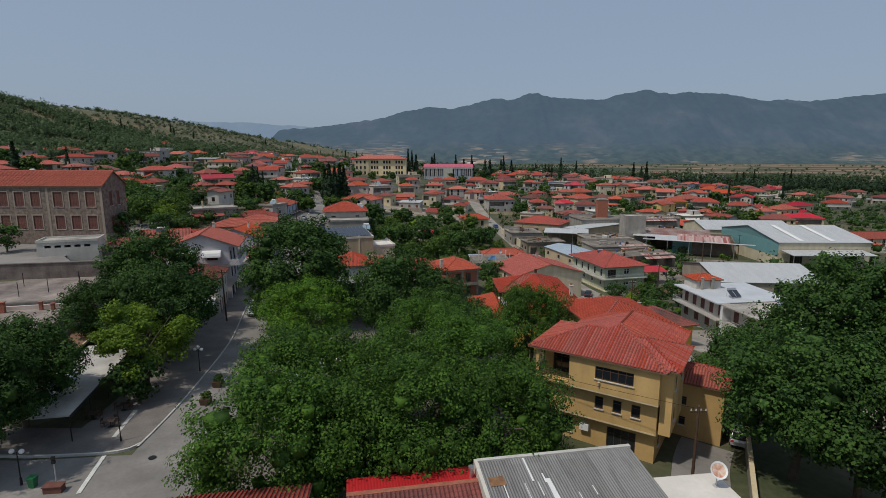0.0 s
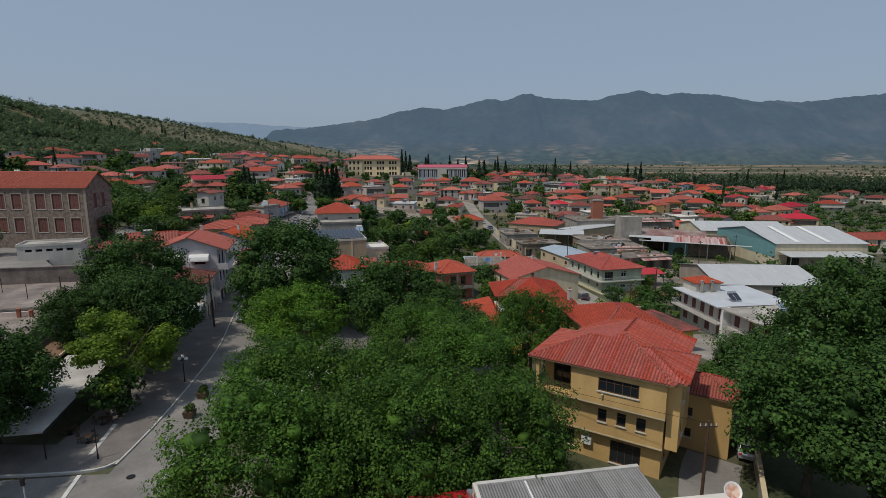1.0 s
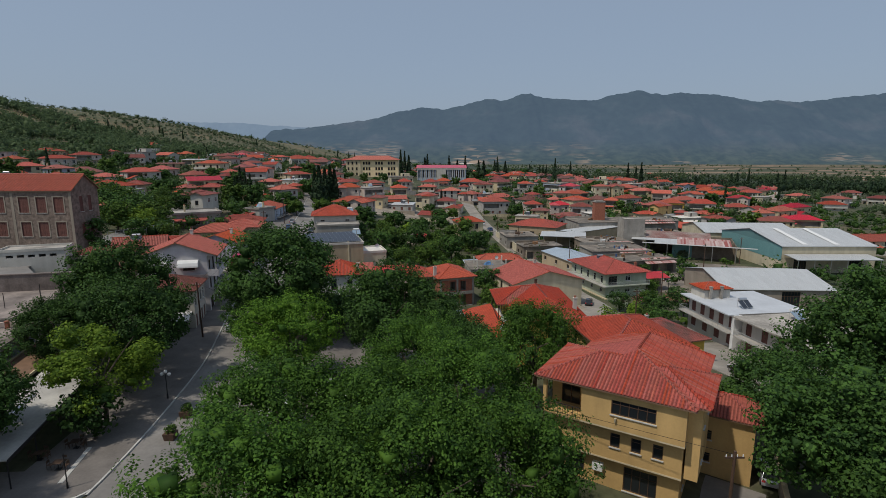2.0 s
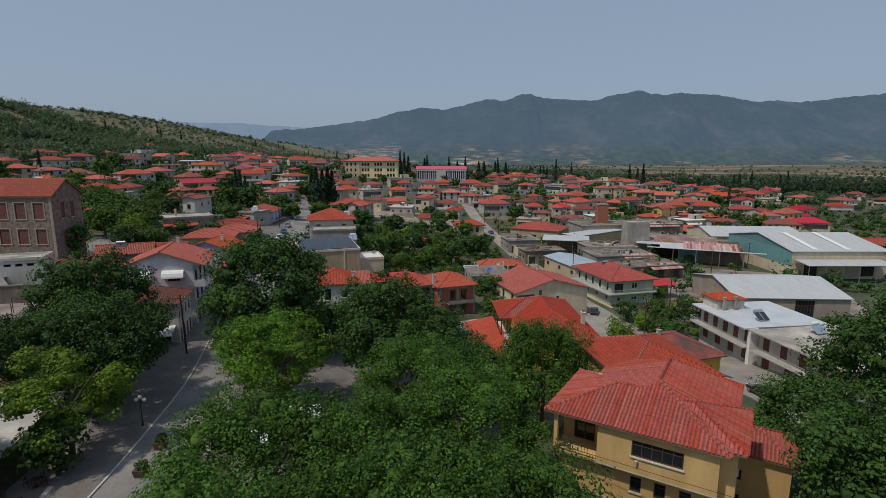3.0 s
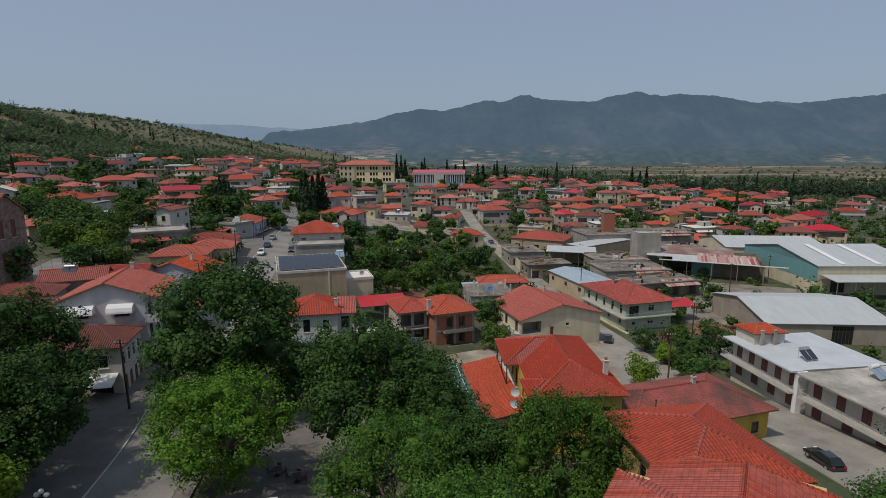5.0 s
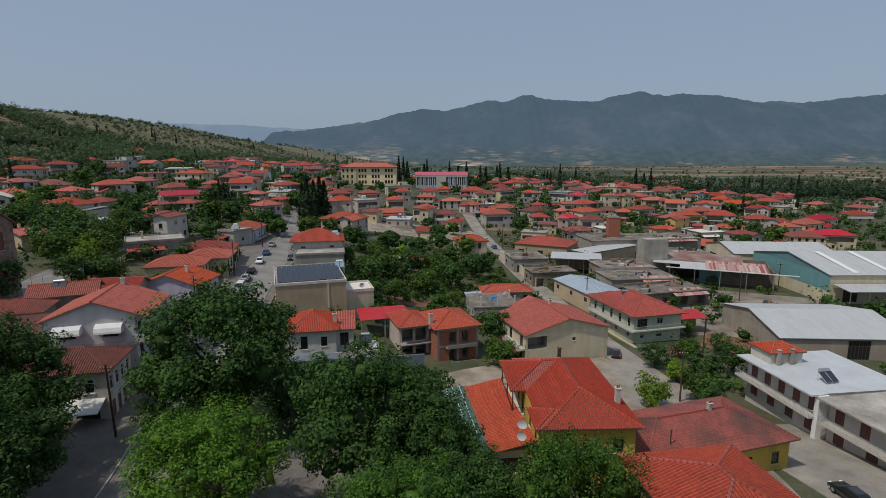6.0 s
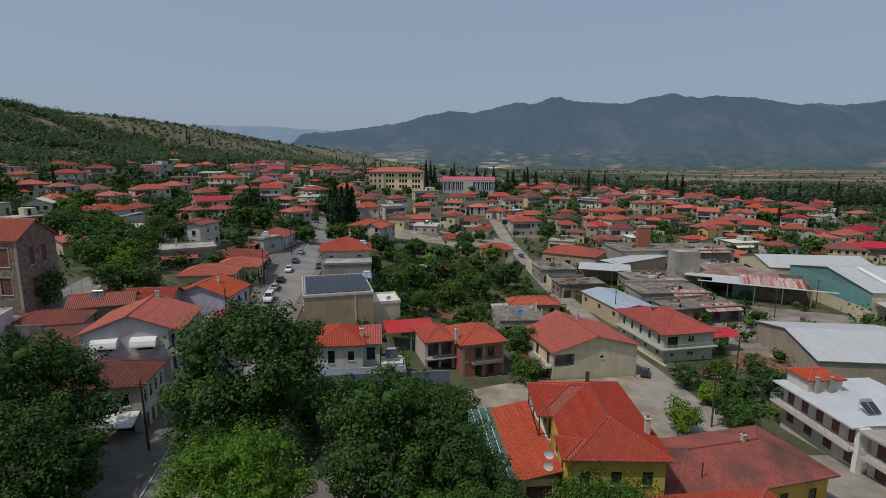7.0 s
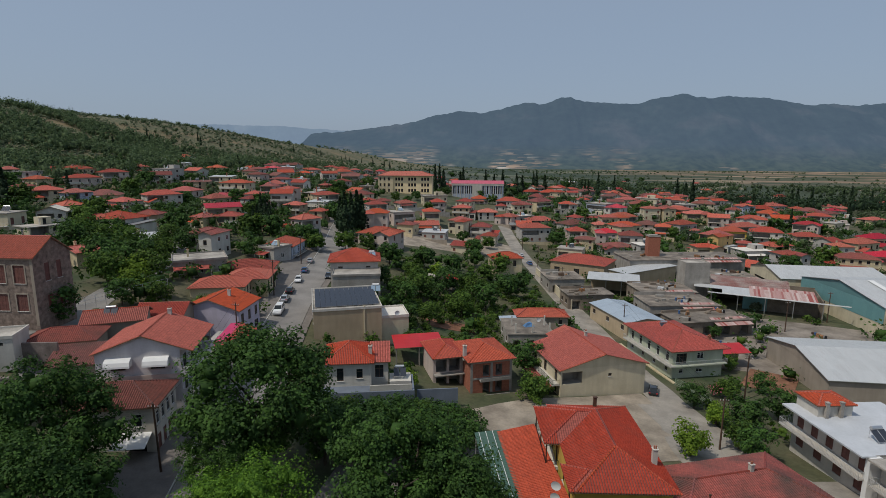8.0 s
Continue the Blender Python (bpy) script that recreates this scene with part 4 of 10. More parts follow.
def mesh_of(name, v, f, mat):
    me = bpy.data.meshes.new(name)
    me.vertices.add(len(v))
    me.vertices.foreach_set("co", np.asarray(v, dtype=np.float32).ravel())
    me.loops.add(f.size)
    me.loops.foreach_set("vertex_index", f.astype(np.int32).ravel())
    me.polygons.add(len(f))
    me.polygons.foreach_set("loop_start", np.arange(0, f.size, f.shape[1], dtype=np.int32))
    me.update(calc_edges=True)
    me.materials.append(M[mat])
    return me


def trunk_shape(rng, height, base, limbs, spread, top):
    s = Shape()
    bend = [Vector((0, 0, -0.6)), Vector((rng.normal() * 0.1, rng.normal() * 0.1, height * 0.5)), Vector((rng.normal() * 0.25, rng.normal() * 0.25, height))]
    s.tube(bend[0], bend[1], base * 1.25, base * 0.85, 9), s.tube(bend[1], bend[2], base * 0.85, base * 0.7, 9)
    for k in range(limbs):
        t = 2 * math.pi * (k + 0.4 * rng.random()) / limbs
        mid = bend[2] + Vector((math.cos(t) * spread * 0.45, math.sin(t) * spread * 0.45, (top - height) * (0.35 + 0.2 * rng.random())))
        end = bend[2] + Vector((math.cos(t + 0.3) * spread * 0.85, math.sin(t + 0.3) * spread * 0.85, (top - height) * (0.55 + 0.35 * rng.random())))
        s.tube(bend[2] - Vector((0, 0, 0.3)), mid, base * 0.55, base * 0.32, 6), s.tube(mid, end, base * 0.32, base * 0.1, 5)
    return s


TREES = {}


def tree_kind(key, seed, r, h, low, leaves, size, leaf, clumps, clump_r, base=0.32, limbs=6):
    """Builds one tree of height h and crown radius r whose crown starts at low; kept to be copied."""
    rng = np.random.default_rng(seed)
    n = clumps
    cz, hz = (h + low) / 2, (h - low) / 2
    d = rng.normal(size=(n, 3))
    d /= np.linalg.norm(d, axis=1)[:, None]
    cr = clump_r * (0.6 + 0.7 * rng.random(n))
    if n >= 100:
        # large crowns: masses of leaves round the limbs, with dark gaps between them
        k = 60 if n > 200 else 26
        lobe = rng.normal(size=(k, 3))
        lobe[:, 2] += 0.1
        lobe /= np.linalg.norm(lobe, axis=1)[:, None]
        lobe_r = r * (0.24 + 0.12 * rng.random(k))
        lobe *= (0.4 + 0.6 * rng.random(k) ** 0.4)[:, None] * np.array([r * 0.86, r * 0.86, hz * 0.86])
        lobe += np.array([0, 0, cz])
        own = rng.integers(0, k, n)
        heart = lobe[own]
        d[:, 2] = d[:, 2] * 0.8 + 0.2
        c = heart + d * (lobe_r[own] * (0.5 + 0.5 * rng.random(n)))[:, None]
        c[:, 2] = np.maximum(c[:, 2], low)
        cr *= 0.85
    else:
        rad = 0.3 + 0.7 * rng.random(n) ** 0.4
        lumps = 1 + 0.2 * np.sin(3 * np.arctan2(d[:, 1], d[:, 0]) + seed) + 0.13 * rng.normal(size=n)
        c = d * (rad * lumps)[:, None] * np.array([r - clump_r * 0.7, r - clump_r * 0.7, hz - clump_r * 0.5]) + np.array([0, 0, cz])
        heart = np.array([[0, 0, low + (h - low) * 0.35]] * n)
    v, f = leaf_cloud(rng, c, cr, leaves, size, mid=heart)
    if n >= 100:
        v, f = with_cores(rng, v, f, lobe, lobe_r * 0.32)
    if key.endswith("_far"):
        v, f = with_cores(rng, v, f, c, cr * 0.6)
    TREES[key] = (mesh_of("crown", v, f, leaf), trunk_shape(rng, low + (h - low) * 0.25, base, limbs, r * 0.8, h * 0.85).mesh("trunk", ["bark"]), h)


def tree(key, x, y, scale=1.0, turn=0.0, label="broad-leaved tree with a dense green crown", name="tree", group="", wide=1.0, z=None):
    crown, trunk, h = TREES[key + "_far" if key.startswith("mid") and y > 190 else key]
    z = ground(x, y) if z is None else z
    t = thing(name, pose(x, y, z, 0, 0, turn) @ Matrix.Diagonal((scale * wide, scale * wide, scale, 1)), label, "tree", group)
    part("trunk", trunk, None, t)
    part("crown", crown, None, t)
    return t


def cypress_kind(key, seed, h, r, leaves, size):
    rng = np.random.default_rng(seed)
    n = 70
    z = h * (0.06 + 0.92 * rng.random(n))
    prof = r * np.clip(np.minimum(z / (0.18 * h), (1.03 * h - z) / (0.75 * h)), 0.08, 1)
    a = rng.random(n) * 2 * math.pi
    k = 0.45 * rng.random(n)
    c = np.stack([np.cos(a) * prof * k, np.sin(a) * prof * k, z], 1)
    v, f = leaf_cloud(rng, c, prof * 0.75, leaves, size, flat=1.6)
    v, f = with_cores(rng, v, f, c, prof * 0.6, 1.5)
    s = Shape()
    s.tube((0, 0, -0.5), (0, 0, h * 0.6), 0.2, 0.07, 7)
    TREES[key] = (mesh_of("crown", v, f, "leaf_cypress"), s.mesh("trunk", ["bark"]), h)


tree_kind("plane_a", 11, 6.6, 12.5, 2.4, 32000, 0.17, "leaf_plane", 480, 1.0)
tree_kind("plane_b", 12, 6.2, 11.5, 2.2, 32000, 0.17, "leaf_plane", 480, 1.0)
tree_kind("fresh_a", 17, 5.9, 11.5, 2.2, 28000, 0.18, "leaf_fresh", 480, 1.0)
tree_kind("dark_a", 13, 6.4, 12.5, 2.2, 27000, 0.22, "leaf_dark", 480, 1.0)
tree_kind("dark_b", 14, 6.0, 12.0, 2.0, 27000, 0.22, "leaf_dark", 480, 1.0)
tree_kind("light_a", 15, 3.8, 9.0, 1.8, 12000, 0.18, "leaf_light", 120, 0.8, 0.18, 5)
for key, seed, r, h, leaf in (("mid_a", 21, 4.0, 7.5, "leaf_garden"), ("mid_b", 22, 4.2, 8.0, "leaf_dark"), ("mid_c", 23, 3.4, 6.5, "leaf_light"), ("mid_d", 24, 3.6, 6.0, "leaf_olive")):
    tree_kind(key, seed, r, h, 0.8, 1900, 0.42, leaf, 50, 1.1, 0.2, 4)
    tree_kind(key + "_far", seed + 20, r, h, 0.8, 1100, 0.62, leaf, 40, 1.1, 0.2, 3)
cypress_kind("cypress_a", 31, 12, 1.3, 900, 0.52)
cypress_kind("cypress_b", 32, 10, 1.6, 900, 0.54)

# ---- buildings near the square ----
def yellow_building():
    o, turn, w = place((8.6, 50.0), (18.4, 43.9))
    w = 11.6
    z = -0.3
    t = thing("house", pose(o.x, o.y, z, 0, 0, turn), "three-storey ochre house with overhanging floors and red tiled roof", "house")
    d = 13.0
    dn = 1.5
    block(t, 0.6, 1.5, 0, w - 0.3, d, 3.3, "w_ochre", {"f": [(1.2, 0.9, 1.7, 1.6, "dark"), (6.3, 0.3, 2.7, 2.2, "dark")], "r": row(3, 11, 0.9, 1.3, 1.0, 1.5, "dark")}, dn)
    block(t, 0.3, 0.75, 3.3, w - 0.15, 8.6, 6.5, "w_ochre", {"f": [(5.5, 1.15, 0.8, 1.25, "dark"), (7.2, 1.15, 0.8, 1.25, "dark"), (8.9, 1.15, 0.8, 1.25, "dark")], "r": row(3, 12, 0.9, 1.4, 0.9, 1.5, "dark")})
    block(t, 3.4, 0.0, 6.5, w, 8.6, 9.9, "w_ochre", {"f": [(2.5, 1.25, 3.5, 1.25, "dark")], "r": row(2, 8.6, 1.0, 1.5, 0.9, 1.6, "dark")})
    block(t, 2.6, 8.6, 3.3, w - 0.4, d, 10.1, "w_ochre", {"r": row(2, 4.4, 0.8, 1.3, 4.2, 0.8, "dark") + row(2, 4.4, 0.8, 1.3, 1.2, 0.8, "dark")})
    block(t, 0.0, 2.4, 6.5, 3.4, 8.6, 9.9, "w_ochre", {"f": [(0.9, 0.1, 1.7, 2.3, "door")]})
    s = Shape()
    s.box(0.0, 0.0, 9.5, 3.4, 2.4, 9.9), s.box(0.0, 0.0, 6.5, 0.3, 0.3, 9.5)
    part("loggia", s, "w_ochre", t)
    balcony(t, 0.0, 0.0, 3.4, 2.4, 6.56, "fl", "w_ochre", "iron")
    s = Shape()
    s.box(0.0, 0.72, 6.36, w + 0.02, 0.0, 6.5), s.box(0.28, 1.5, 3.16, w - 0.13, 0.73, 3.3)
    part("band", s, "w_cream", t)
    # wide hip with a lower hipped wing over the loggia and a hipped bay on the lane side
    s, e, k = Shape(), 9.8, 2.0 / 5.6
    A, B, C, D, P, Q = (-0.7, -0.4, e), (12.3, -0.4, e), (12.3, 12.6, e), (1.1, 12.6, e), (6.7, 5.2, e + 2.0), (6.7, 10.4, e + 2.0)
    BL, E, L1, L2 = (-0.7, 8.6, e), (1.1, 8.6, e), (3.8, 4.1, e + 4.5 * k), (5.6, 4.1, e + 4.5 * k)
    F, G, H, J, R0, R1 = (13.2, 0.3, e + 0.02), (13.2, 7.9, e + 0.02), (12.3, 0.3, e + 0.02), (12.3, 7.9, e + 0.02), (8.5, 4.1, e + 0.02 + 3.8 * k), (9.4, 4.1, e + 0.02 + 3.8 * k)
    rows = []
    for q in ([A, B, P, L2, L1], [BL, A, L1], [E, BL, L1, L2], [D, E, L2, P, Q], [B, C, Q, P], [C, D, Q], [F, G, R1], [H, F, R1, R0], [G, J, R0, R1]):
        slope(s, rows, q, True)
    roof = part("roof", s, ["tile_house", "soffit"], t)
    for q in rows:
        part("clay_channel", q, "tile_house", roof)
    for q in ((A, L1), (BL, L1), (L1, L2), (B, P), (P, Q), (C, Q), (D, Q), (F, R1), (G, R1), (R0, R1)):
        c = Shape()
        ridge_caps(c, *q)
        tagged(part("ridge_tiles", c, "tile_house", roof), kind="stuff")
    block(t, w, 1.0, 3.3, 12.6, 7.2, e - 0.1, "w_ochre", {"r": [(1.2, 4.0, 0.8, 1.4, "dark"), (4.2, 4.0, 0.8, 1.4, "dark"), (1.2, 1.0, 0.8, 1.3, "dark")]}, name="bay")
    block(t, 11.25, 8.8, 0, 16.2, 13.6, 5.7, "w_ochre", {"f": [(1.0, 3.2, 0.6, 0.9, "dark"), (1.0, 1.0, 0.6, 0.9, "dark")]}, 2.0, name="side_wing")
    pitched_roof(t, 11.3, 8.9, 16.2, 13.6, 5.72, "hip", 1.2, "tile_house", 0.5, True, name="side_roof")
    g = thing("house", pose(15.6, 59.0, -0.3, 0, 0, 9.0), "ochre rear wing with a small hipped orange roof", "house")
    block(g, 0, -3.6, 0, 8.4, 6.4, 9.8, "w_ochre", {"r": row(3, 10.0, 0.8, 1.3, 7.2, 0.9, "dark") + row(3, 10.0, 0.8, 1.3, 4.0, 0.9, "dark"), "l": row(2, 6.4, 0.9, 1.4, 7.0, 1.0, "dark"), "b": row(2, 8.4, 0.9, 1.4, 7.0, 1.4, "dark")}, 2.0)
    pitched_roof(g, 0, -3.6, 8.4, 6.4, 9.8, "hip", 1.75, "tile_house", 0.65, True)
    s = Shape()
    s.box(4.3, 1.1, 1.6, 5.2, 1.5, 2.3)
    part("air_conditioner", s, "white_paint", t)
    s = Shape()
    s.tube((6.3, -0.12, 7.5), (6.3, -0.12, 7.1), 0.12, 0.05, 8)
    part("lamp", s, "w_cream", t)


yellow_building()


def rear_yellow():
    """Ochre-walled house behind: a taller body and a long low wing with worn tiles."""
    t = thing("house", pose(9.3, 78.0, -2.4, 0, 0, 2.0), "yellow house with layered red tiled roofs", "house")
    block(t, 1.0, 0, 0, 10.8, 17.6, 7.55, "w_yellow", {"f": row(3, 9.8, 1.1, 1.5, 4.6, 1.2, "dark") + row(3, 9.8, 1.1, 1.5, 1.2, 1.2, "dark"), "l": [(1.2, 4.35, 1.2, 2.2, "door"), (4.2, 4.35, 1.2, 2.2, "door"), (7.0, 4.35, 1.0, 2.2, "door"), (11.5, 4.6, 1.0, 1.6, "dark"), (14.6, 4.6, 1.0, 1.6, "dark")], "r": row(4, 17.6, 1.1, 1.5, 4.4, 1.6, "dark")}, 3.0)
    # long hipped roof with a broad wing over the veranda and a small one over the corner
    s, e, k = Shape(), 7.6, 2.1 / 5.2
    A, B, C, D, P, Q = (1.0, -0.6, e), (11.4, -0.6, e), (11.4, 18.2, e), (1.0, 18.2, e), (6.2, 4.6, e + 2.1), (6.2, 13.0, e + 2.1)
    va, vb, vc, vd, v1, v2 = (-0.8, 8.4, e), (1.0, 8.4, e), (1.0, 17.6, e), (-0.8, 17.6, e), (3.8, 13.0, e + 4.6 * k), (5.6, 13.0, e + 4.6 * k)
    ca, cb, cc, cd, c1, c2 = (0.3, -0.6, e), (1.0, -0.6, e), (1.0, 4.2, e), (0.3, 4.2, e), (2.7, 1.8, e + 2.4 * k), (3.4, 1.8, e + 2.4 * k)
    rows = Shape()
    for q in ([A, B, P], [B, C, Q, P], [C, D, Q], [D, A, P, Q], [va, vb, v2, v1], [vd, va, v1], [vc, vd, v1, v2], [ca, cb, c2, c1], [cd, ca, c1], [cc, cd, c1, c2]):
        slope(s, rows, q, True)
    roof = part("roof", s, ["tile_red", "soffit"], t)
    tagged(part("roof_tiles", rows, "tile_red", roof), kind="stuff")
    for q in ((A, P), (B, P), (P, Q), (C, Q), (D, Q), (va, v1), (vd, v1), (v1, v2), (ca, c1), (cd, c1), (vb, v2)):
        c = Shape()
        ridge_caps(c, *q)
        tagged(part("ridge_tiles", c, "tile_orange", roof), kind="stuff")
    balcony(t, -0.6, 8.6, 1.0, 17.4, 4.3, "lfb", "w_white", "iron", 1.05)
    for y in (8.8, 13.0, 17.2):
        q = Shape()
        q.tube((-0.45, y, 4.3), (-0.45, y, 7.45), 0.08, sides=7)
        part("post", q, "dark_wood", t)
    block(t, -0.4, 8.8, 0, 1.0, 17.2, 4.1, "w_yellow", {}, 3.0)
    chimney(t, 6.9, 16.4, 8.8, 0.9, 0.4, "dark_wood", False)
    chimney(t, 10.2, 4.0, 8.6, 1.2, 0.5)
    t2 = thing("house", pose(21.6, 78.8, -4.2, 0, 0, 17.0), "long yellow house with worn dark red tiles", "house")
    block(t2, 0, 0, 0, 19.5, 10.0, 4.6, "w_yellow", {"f": row(5, 19.5, 1.1, 1.5, 1.6, 1.4, "dark"), "r": [(2.2, 1.8, 1.0, 1.2, "dark"), (6.2, 1.8, 1.0, 1.2, "dark")]}, 2.0)
    pitched_roof(t2, 0, 0, 19.5, 10.0, 4.6, "hip", 2.0, "tile_lichen", 0.7, True)
    chimney(t2, 12.5, 5.0, 6.6, 0.8, 0.45)
    q = Shape()
    q.tube((4.2, 1.6, 4.8), (4.2, 1.6, 7.0), 0.07, sides=8), q.tube((4.2, 1.6, 7.0), (4.2, 1.6, 7.12), 0.14, sides=8)
    part("flue", q, "dark_wood", t2)
    q = Shape()
    q.box(19.55, 5.2, 3.0, 20.0, 6.2, 3.7), q.box(19.5, 5.35, 2.85, 19.9, 6.05, 3.0)
    part("air_conditioner", q, "iron", t2)
    t3 = thing("taverna", pose(5.6, 79.4, -1.6, 0, 0, 8.0), "low taverna wing under bright orange tiles", "building")
    block(t3, 0, 0, 0, 4.3, 15.4, 3.2, "w_cream", {"f": [(0.8, 0.6, 2.8, 1.8, "dark")], "l": row(4, 16.0, 2.0, 2.0, 0.5, 1.2, "dark")}, 2.5)
    pitched_roof(t3, 0, 0, 4.3, 15.4, 3.3, "shedr", 1.0, "tile_bright", 0.35, True, caps=False)
    t4 = thing("canopy", pose(2.3, 79.0, -1.5, 0, 0, 8.0), "green ribbed sheet canopy beside the taverna", "canopy")
    s = Shape()
    slope(s, (), [(0, 16.0, 3.0), (0, 0, 3.0), (3.5, 0, 3.3), (3.5, 16.0, 3.3)], False, 0.06)
    part("roof_sheet", s, ["tin_green", "tin_green"], t4)
    for x in (0.15,):
        for y in (0.3, 5.2, 10.2, 15.4):
            q = Shape()
            q.tube((x, y, -1.5), (x, y, 2.98), 0.06, sides=6)
            part("post", q, "pale_iron", t4)
    for x in (0.55, 1.45, 2.35):
        q = Shape()
        q.box(x, 0.0, 3.02 + x * 0.086, x + 0.06, 16.0, 3.05 + x * 0.086)
        part("rib", q, "white_paint", t4)


rear_yellow()


def grey_apartments():
    """Two-wing block of flats with running balconies, facing the side street."""
    z = -5.4
    for k, (a, b, d, mat) in enumerate((((48.4, 107.4), (50.2, 93.4), 13.5, "roof_paint"), ((50.6, 92.6), (53.6, 76.0), 14.5, "roof_slab"))):
        o, turn, w = place(a, b)
        # front runs away from the camera's right hand, so the block stands on its far side
        t = thing("apartment_block", pose(o.x, o.y, z, 0, 0, turn), "pale grey two-storey flats with railed balconies over a basement", "apartment block", "flats by the side street")
        wins = {"f": row(5, w, 1.3, 2.2, 3.75, 0.9, "shut") + row(4, w, 1.5, 2.2, 0.9, 1.0, "shut"), "l": [(3.0, 4.3, 1.2, 1.3, "dark")], "b": row(4, w, 1.2, 1.4, 4.2, 1.0)}
        block(t, 0, 0, 0, w, d, 6.6, "w_flats", wins, 2.5)
        flat_roof(t, 0, 0, w, d, 6.6, mat, 0.0, 0.25)
        s = Shape()
        s.box(-0.2, -1.9, 6.62, w + 0.2, 0.0, 6.85)
        part("eave_slab", s, mat, t)
        balcony(t, -0.6 if k == 0 else 0.2, -1.8, w, 0.0, 3.6, "flr", "w_flats", "pale_iron", 0.95)
        if k == 0:
            s = Shape()
            s.box(w - 0.2, -1.0, -1.0, w + 0.5, 0.6, 6.7)
            part("pier", s, "white_paint", t)
            p = thing("roof_house", t.matrix_basis @ Matrix.Translation((0.0, 0.2, 6.85)), "small white stair head with orange tiles on the flat roof", "roof house")
            block(p, 0, 0, 0, 4.2, 5.2, 1.8, "w_white", {})
            pitched_roof(p, 0, 0, 4.2, 5.2, 1.8, "hip", 0.9, "tile_bright", 0.35, True)
            for cy, ch in ((1.0, 1.1), (3.2, 1.1)):
                chimney(p, 4.55, cy, 1.2, ch, 0.45, "concrete", False)
    solar_heater(53.4, 97.2, z + 6.9, 12)
    solar_heater(58.4, 90.6, z + 6.9, 20, "roof solar water heater with white tank and pale collectors", True)
    solar_heater(60.8, 88.0, z + 6.9, 20, "roof solar water heater with white tank and pale collectors", True)


grey_apartments()


def beige_house():
    o, turn, w = place((15.6, 121.6), (32.2, 126.6))
    t = thing("house", pose(o.x, o.y, -6.4, 0, 0, turn), "beige two-storey house with a wide orange gable roof", "house")
    d = 14.0
    block(t, 0, 0, 0, w, d, 6.0, "w_beige", {"f": [(0.3, 3.15, 4.0, 2.3, "hole"), (9.6, 4.0, 0.7, 0.6, "dark")], "l": row(3, d, 1.2, 2.1, 3.2, 1.5, "door") + row(2, d, 1.2, 1.4, 0.9, 1.8, "dark"), "r": row(3, d, 1.1, 1.3, 3.8, 1.5)}, 1.5)
    pitched_roof(t, 0, 0, w, d, 6.0, "gy", 2.5, "tile_new", 0.5, True, "w_beige")
    balcony(t, -1.5, 0.2, 0.0, d - 0.5, 3.1, "lfb", "w_white", "iron")
    u = Shape()
    slope(u, (), [(-3.2, d, 2.6), (-3.2, 0.5, 2.6), (0.0, 0.5, 3.0), (0.0, d, 3.0)], True)
    part("lean_to_roof", u, ["tile_red", "soffit"], t)
    # low annexe behind with its own roof
    block(t, 6.0, d, 0, 14.0, d + 5.5, 5.8, "w_cream", {})
    pitched_roof(t, 6.0, d - 1.0, 14.0, d + 5.5, 5.8, "gy", 1.8, "tile_new", 0.4, True, "w_cream")
    chimney(t, 10.5, 11.0, 7.9, 1.1, 0.5)


beige_house()


def green_house():
    o, turn, w = place((40.6, 135.8), (52.0, 138.2))
    t = thing("house", pose(o.x, o.y, -7.3, 0, 0, turn + 3), "pale green two-storey house with hipped orange roof and balconies", "house")
    d = 17.5
    block(t, 0, 0, 0, w, d, 6.1, "w_mint", {"f": [(0.8, 3.1, 2.4, 2.2, "dark"), (5.6, 3.9, 1.5, 1.4), (5.6, 1.0, 1.5, 0.9), (1.6, 1.0, 1.0, 0.9)], "l": row(5, d, 1.1, 2.0, 3.2, 1.4) + row(4, d, 1.1, 1.2, 1.0, 1.6)}, 1.5)
    pitched_roof(t, 0, 0, w, d, 6.1, "hip", 2.3, "tile_red", 1.0, True)
    balcony(t, -1.3, -1.2, 0.0, d, 3.0, "lfb", "w_white", "pale_iron", 0.95)
    balcony(t, 0.0, -1.2, w + 0.3, 0.0, 3.0, "fr", "w_mint", "pale_iron", 0.95)
    chimney(t, 9.8, 2.2, 6.6, 1.3, 0.5, "brick")
    solar_heater(42.5, 147.0, -0.2, 10)


green_house()


def red_canopy():
    t = thing("canopy", pose(53.6, 142.5, -7.4, 0, 0, 10), "small red sheet canopy beside the green house", "canopy")
    s = Shape()
    slope(s, (), [(0, 0, 3.3), (6.8, 0, 3.3), (6.8, 4.5, 4.1), (0, 4.5, 4.1)], False, 0.1)
    part("roof_sheet", s, ["tin_red", "soffit"], t)
    for x in (0.2, 3.3, 6.5):
        q = Shape()
        q.tube((x, 0.2, -1.0), (x, 0.2, 3.3), 0.07, sides=6)
        part("post", q, "iron", t)
    s = Shape()
    s.box(0, 4.2, -1.0, 6.8, 4.45, 3.9)
    part("wall", s, "w_stone", t)


red_canopy()


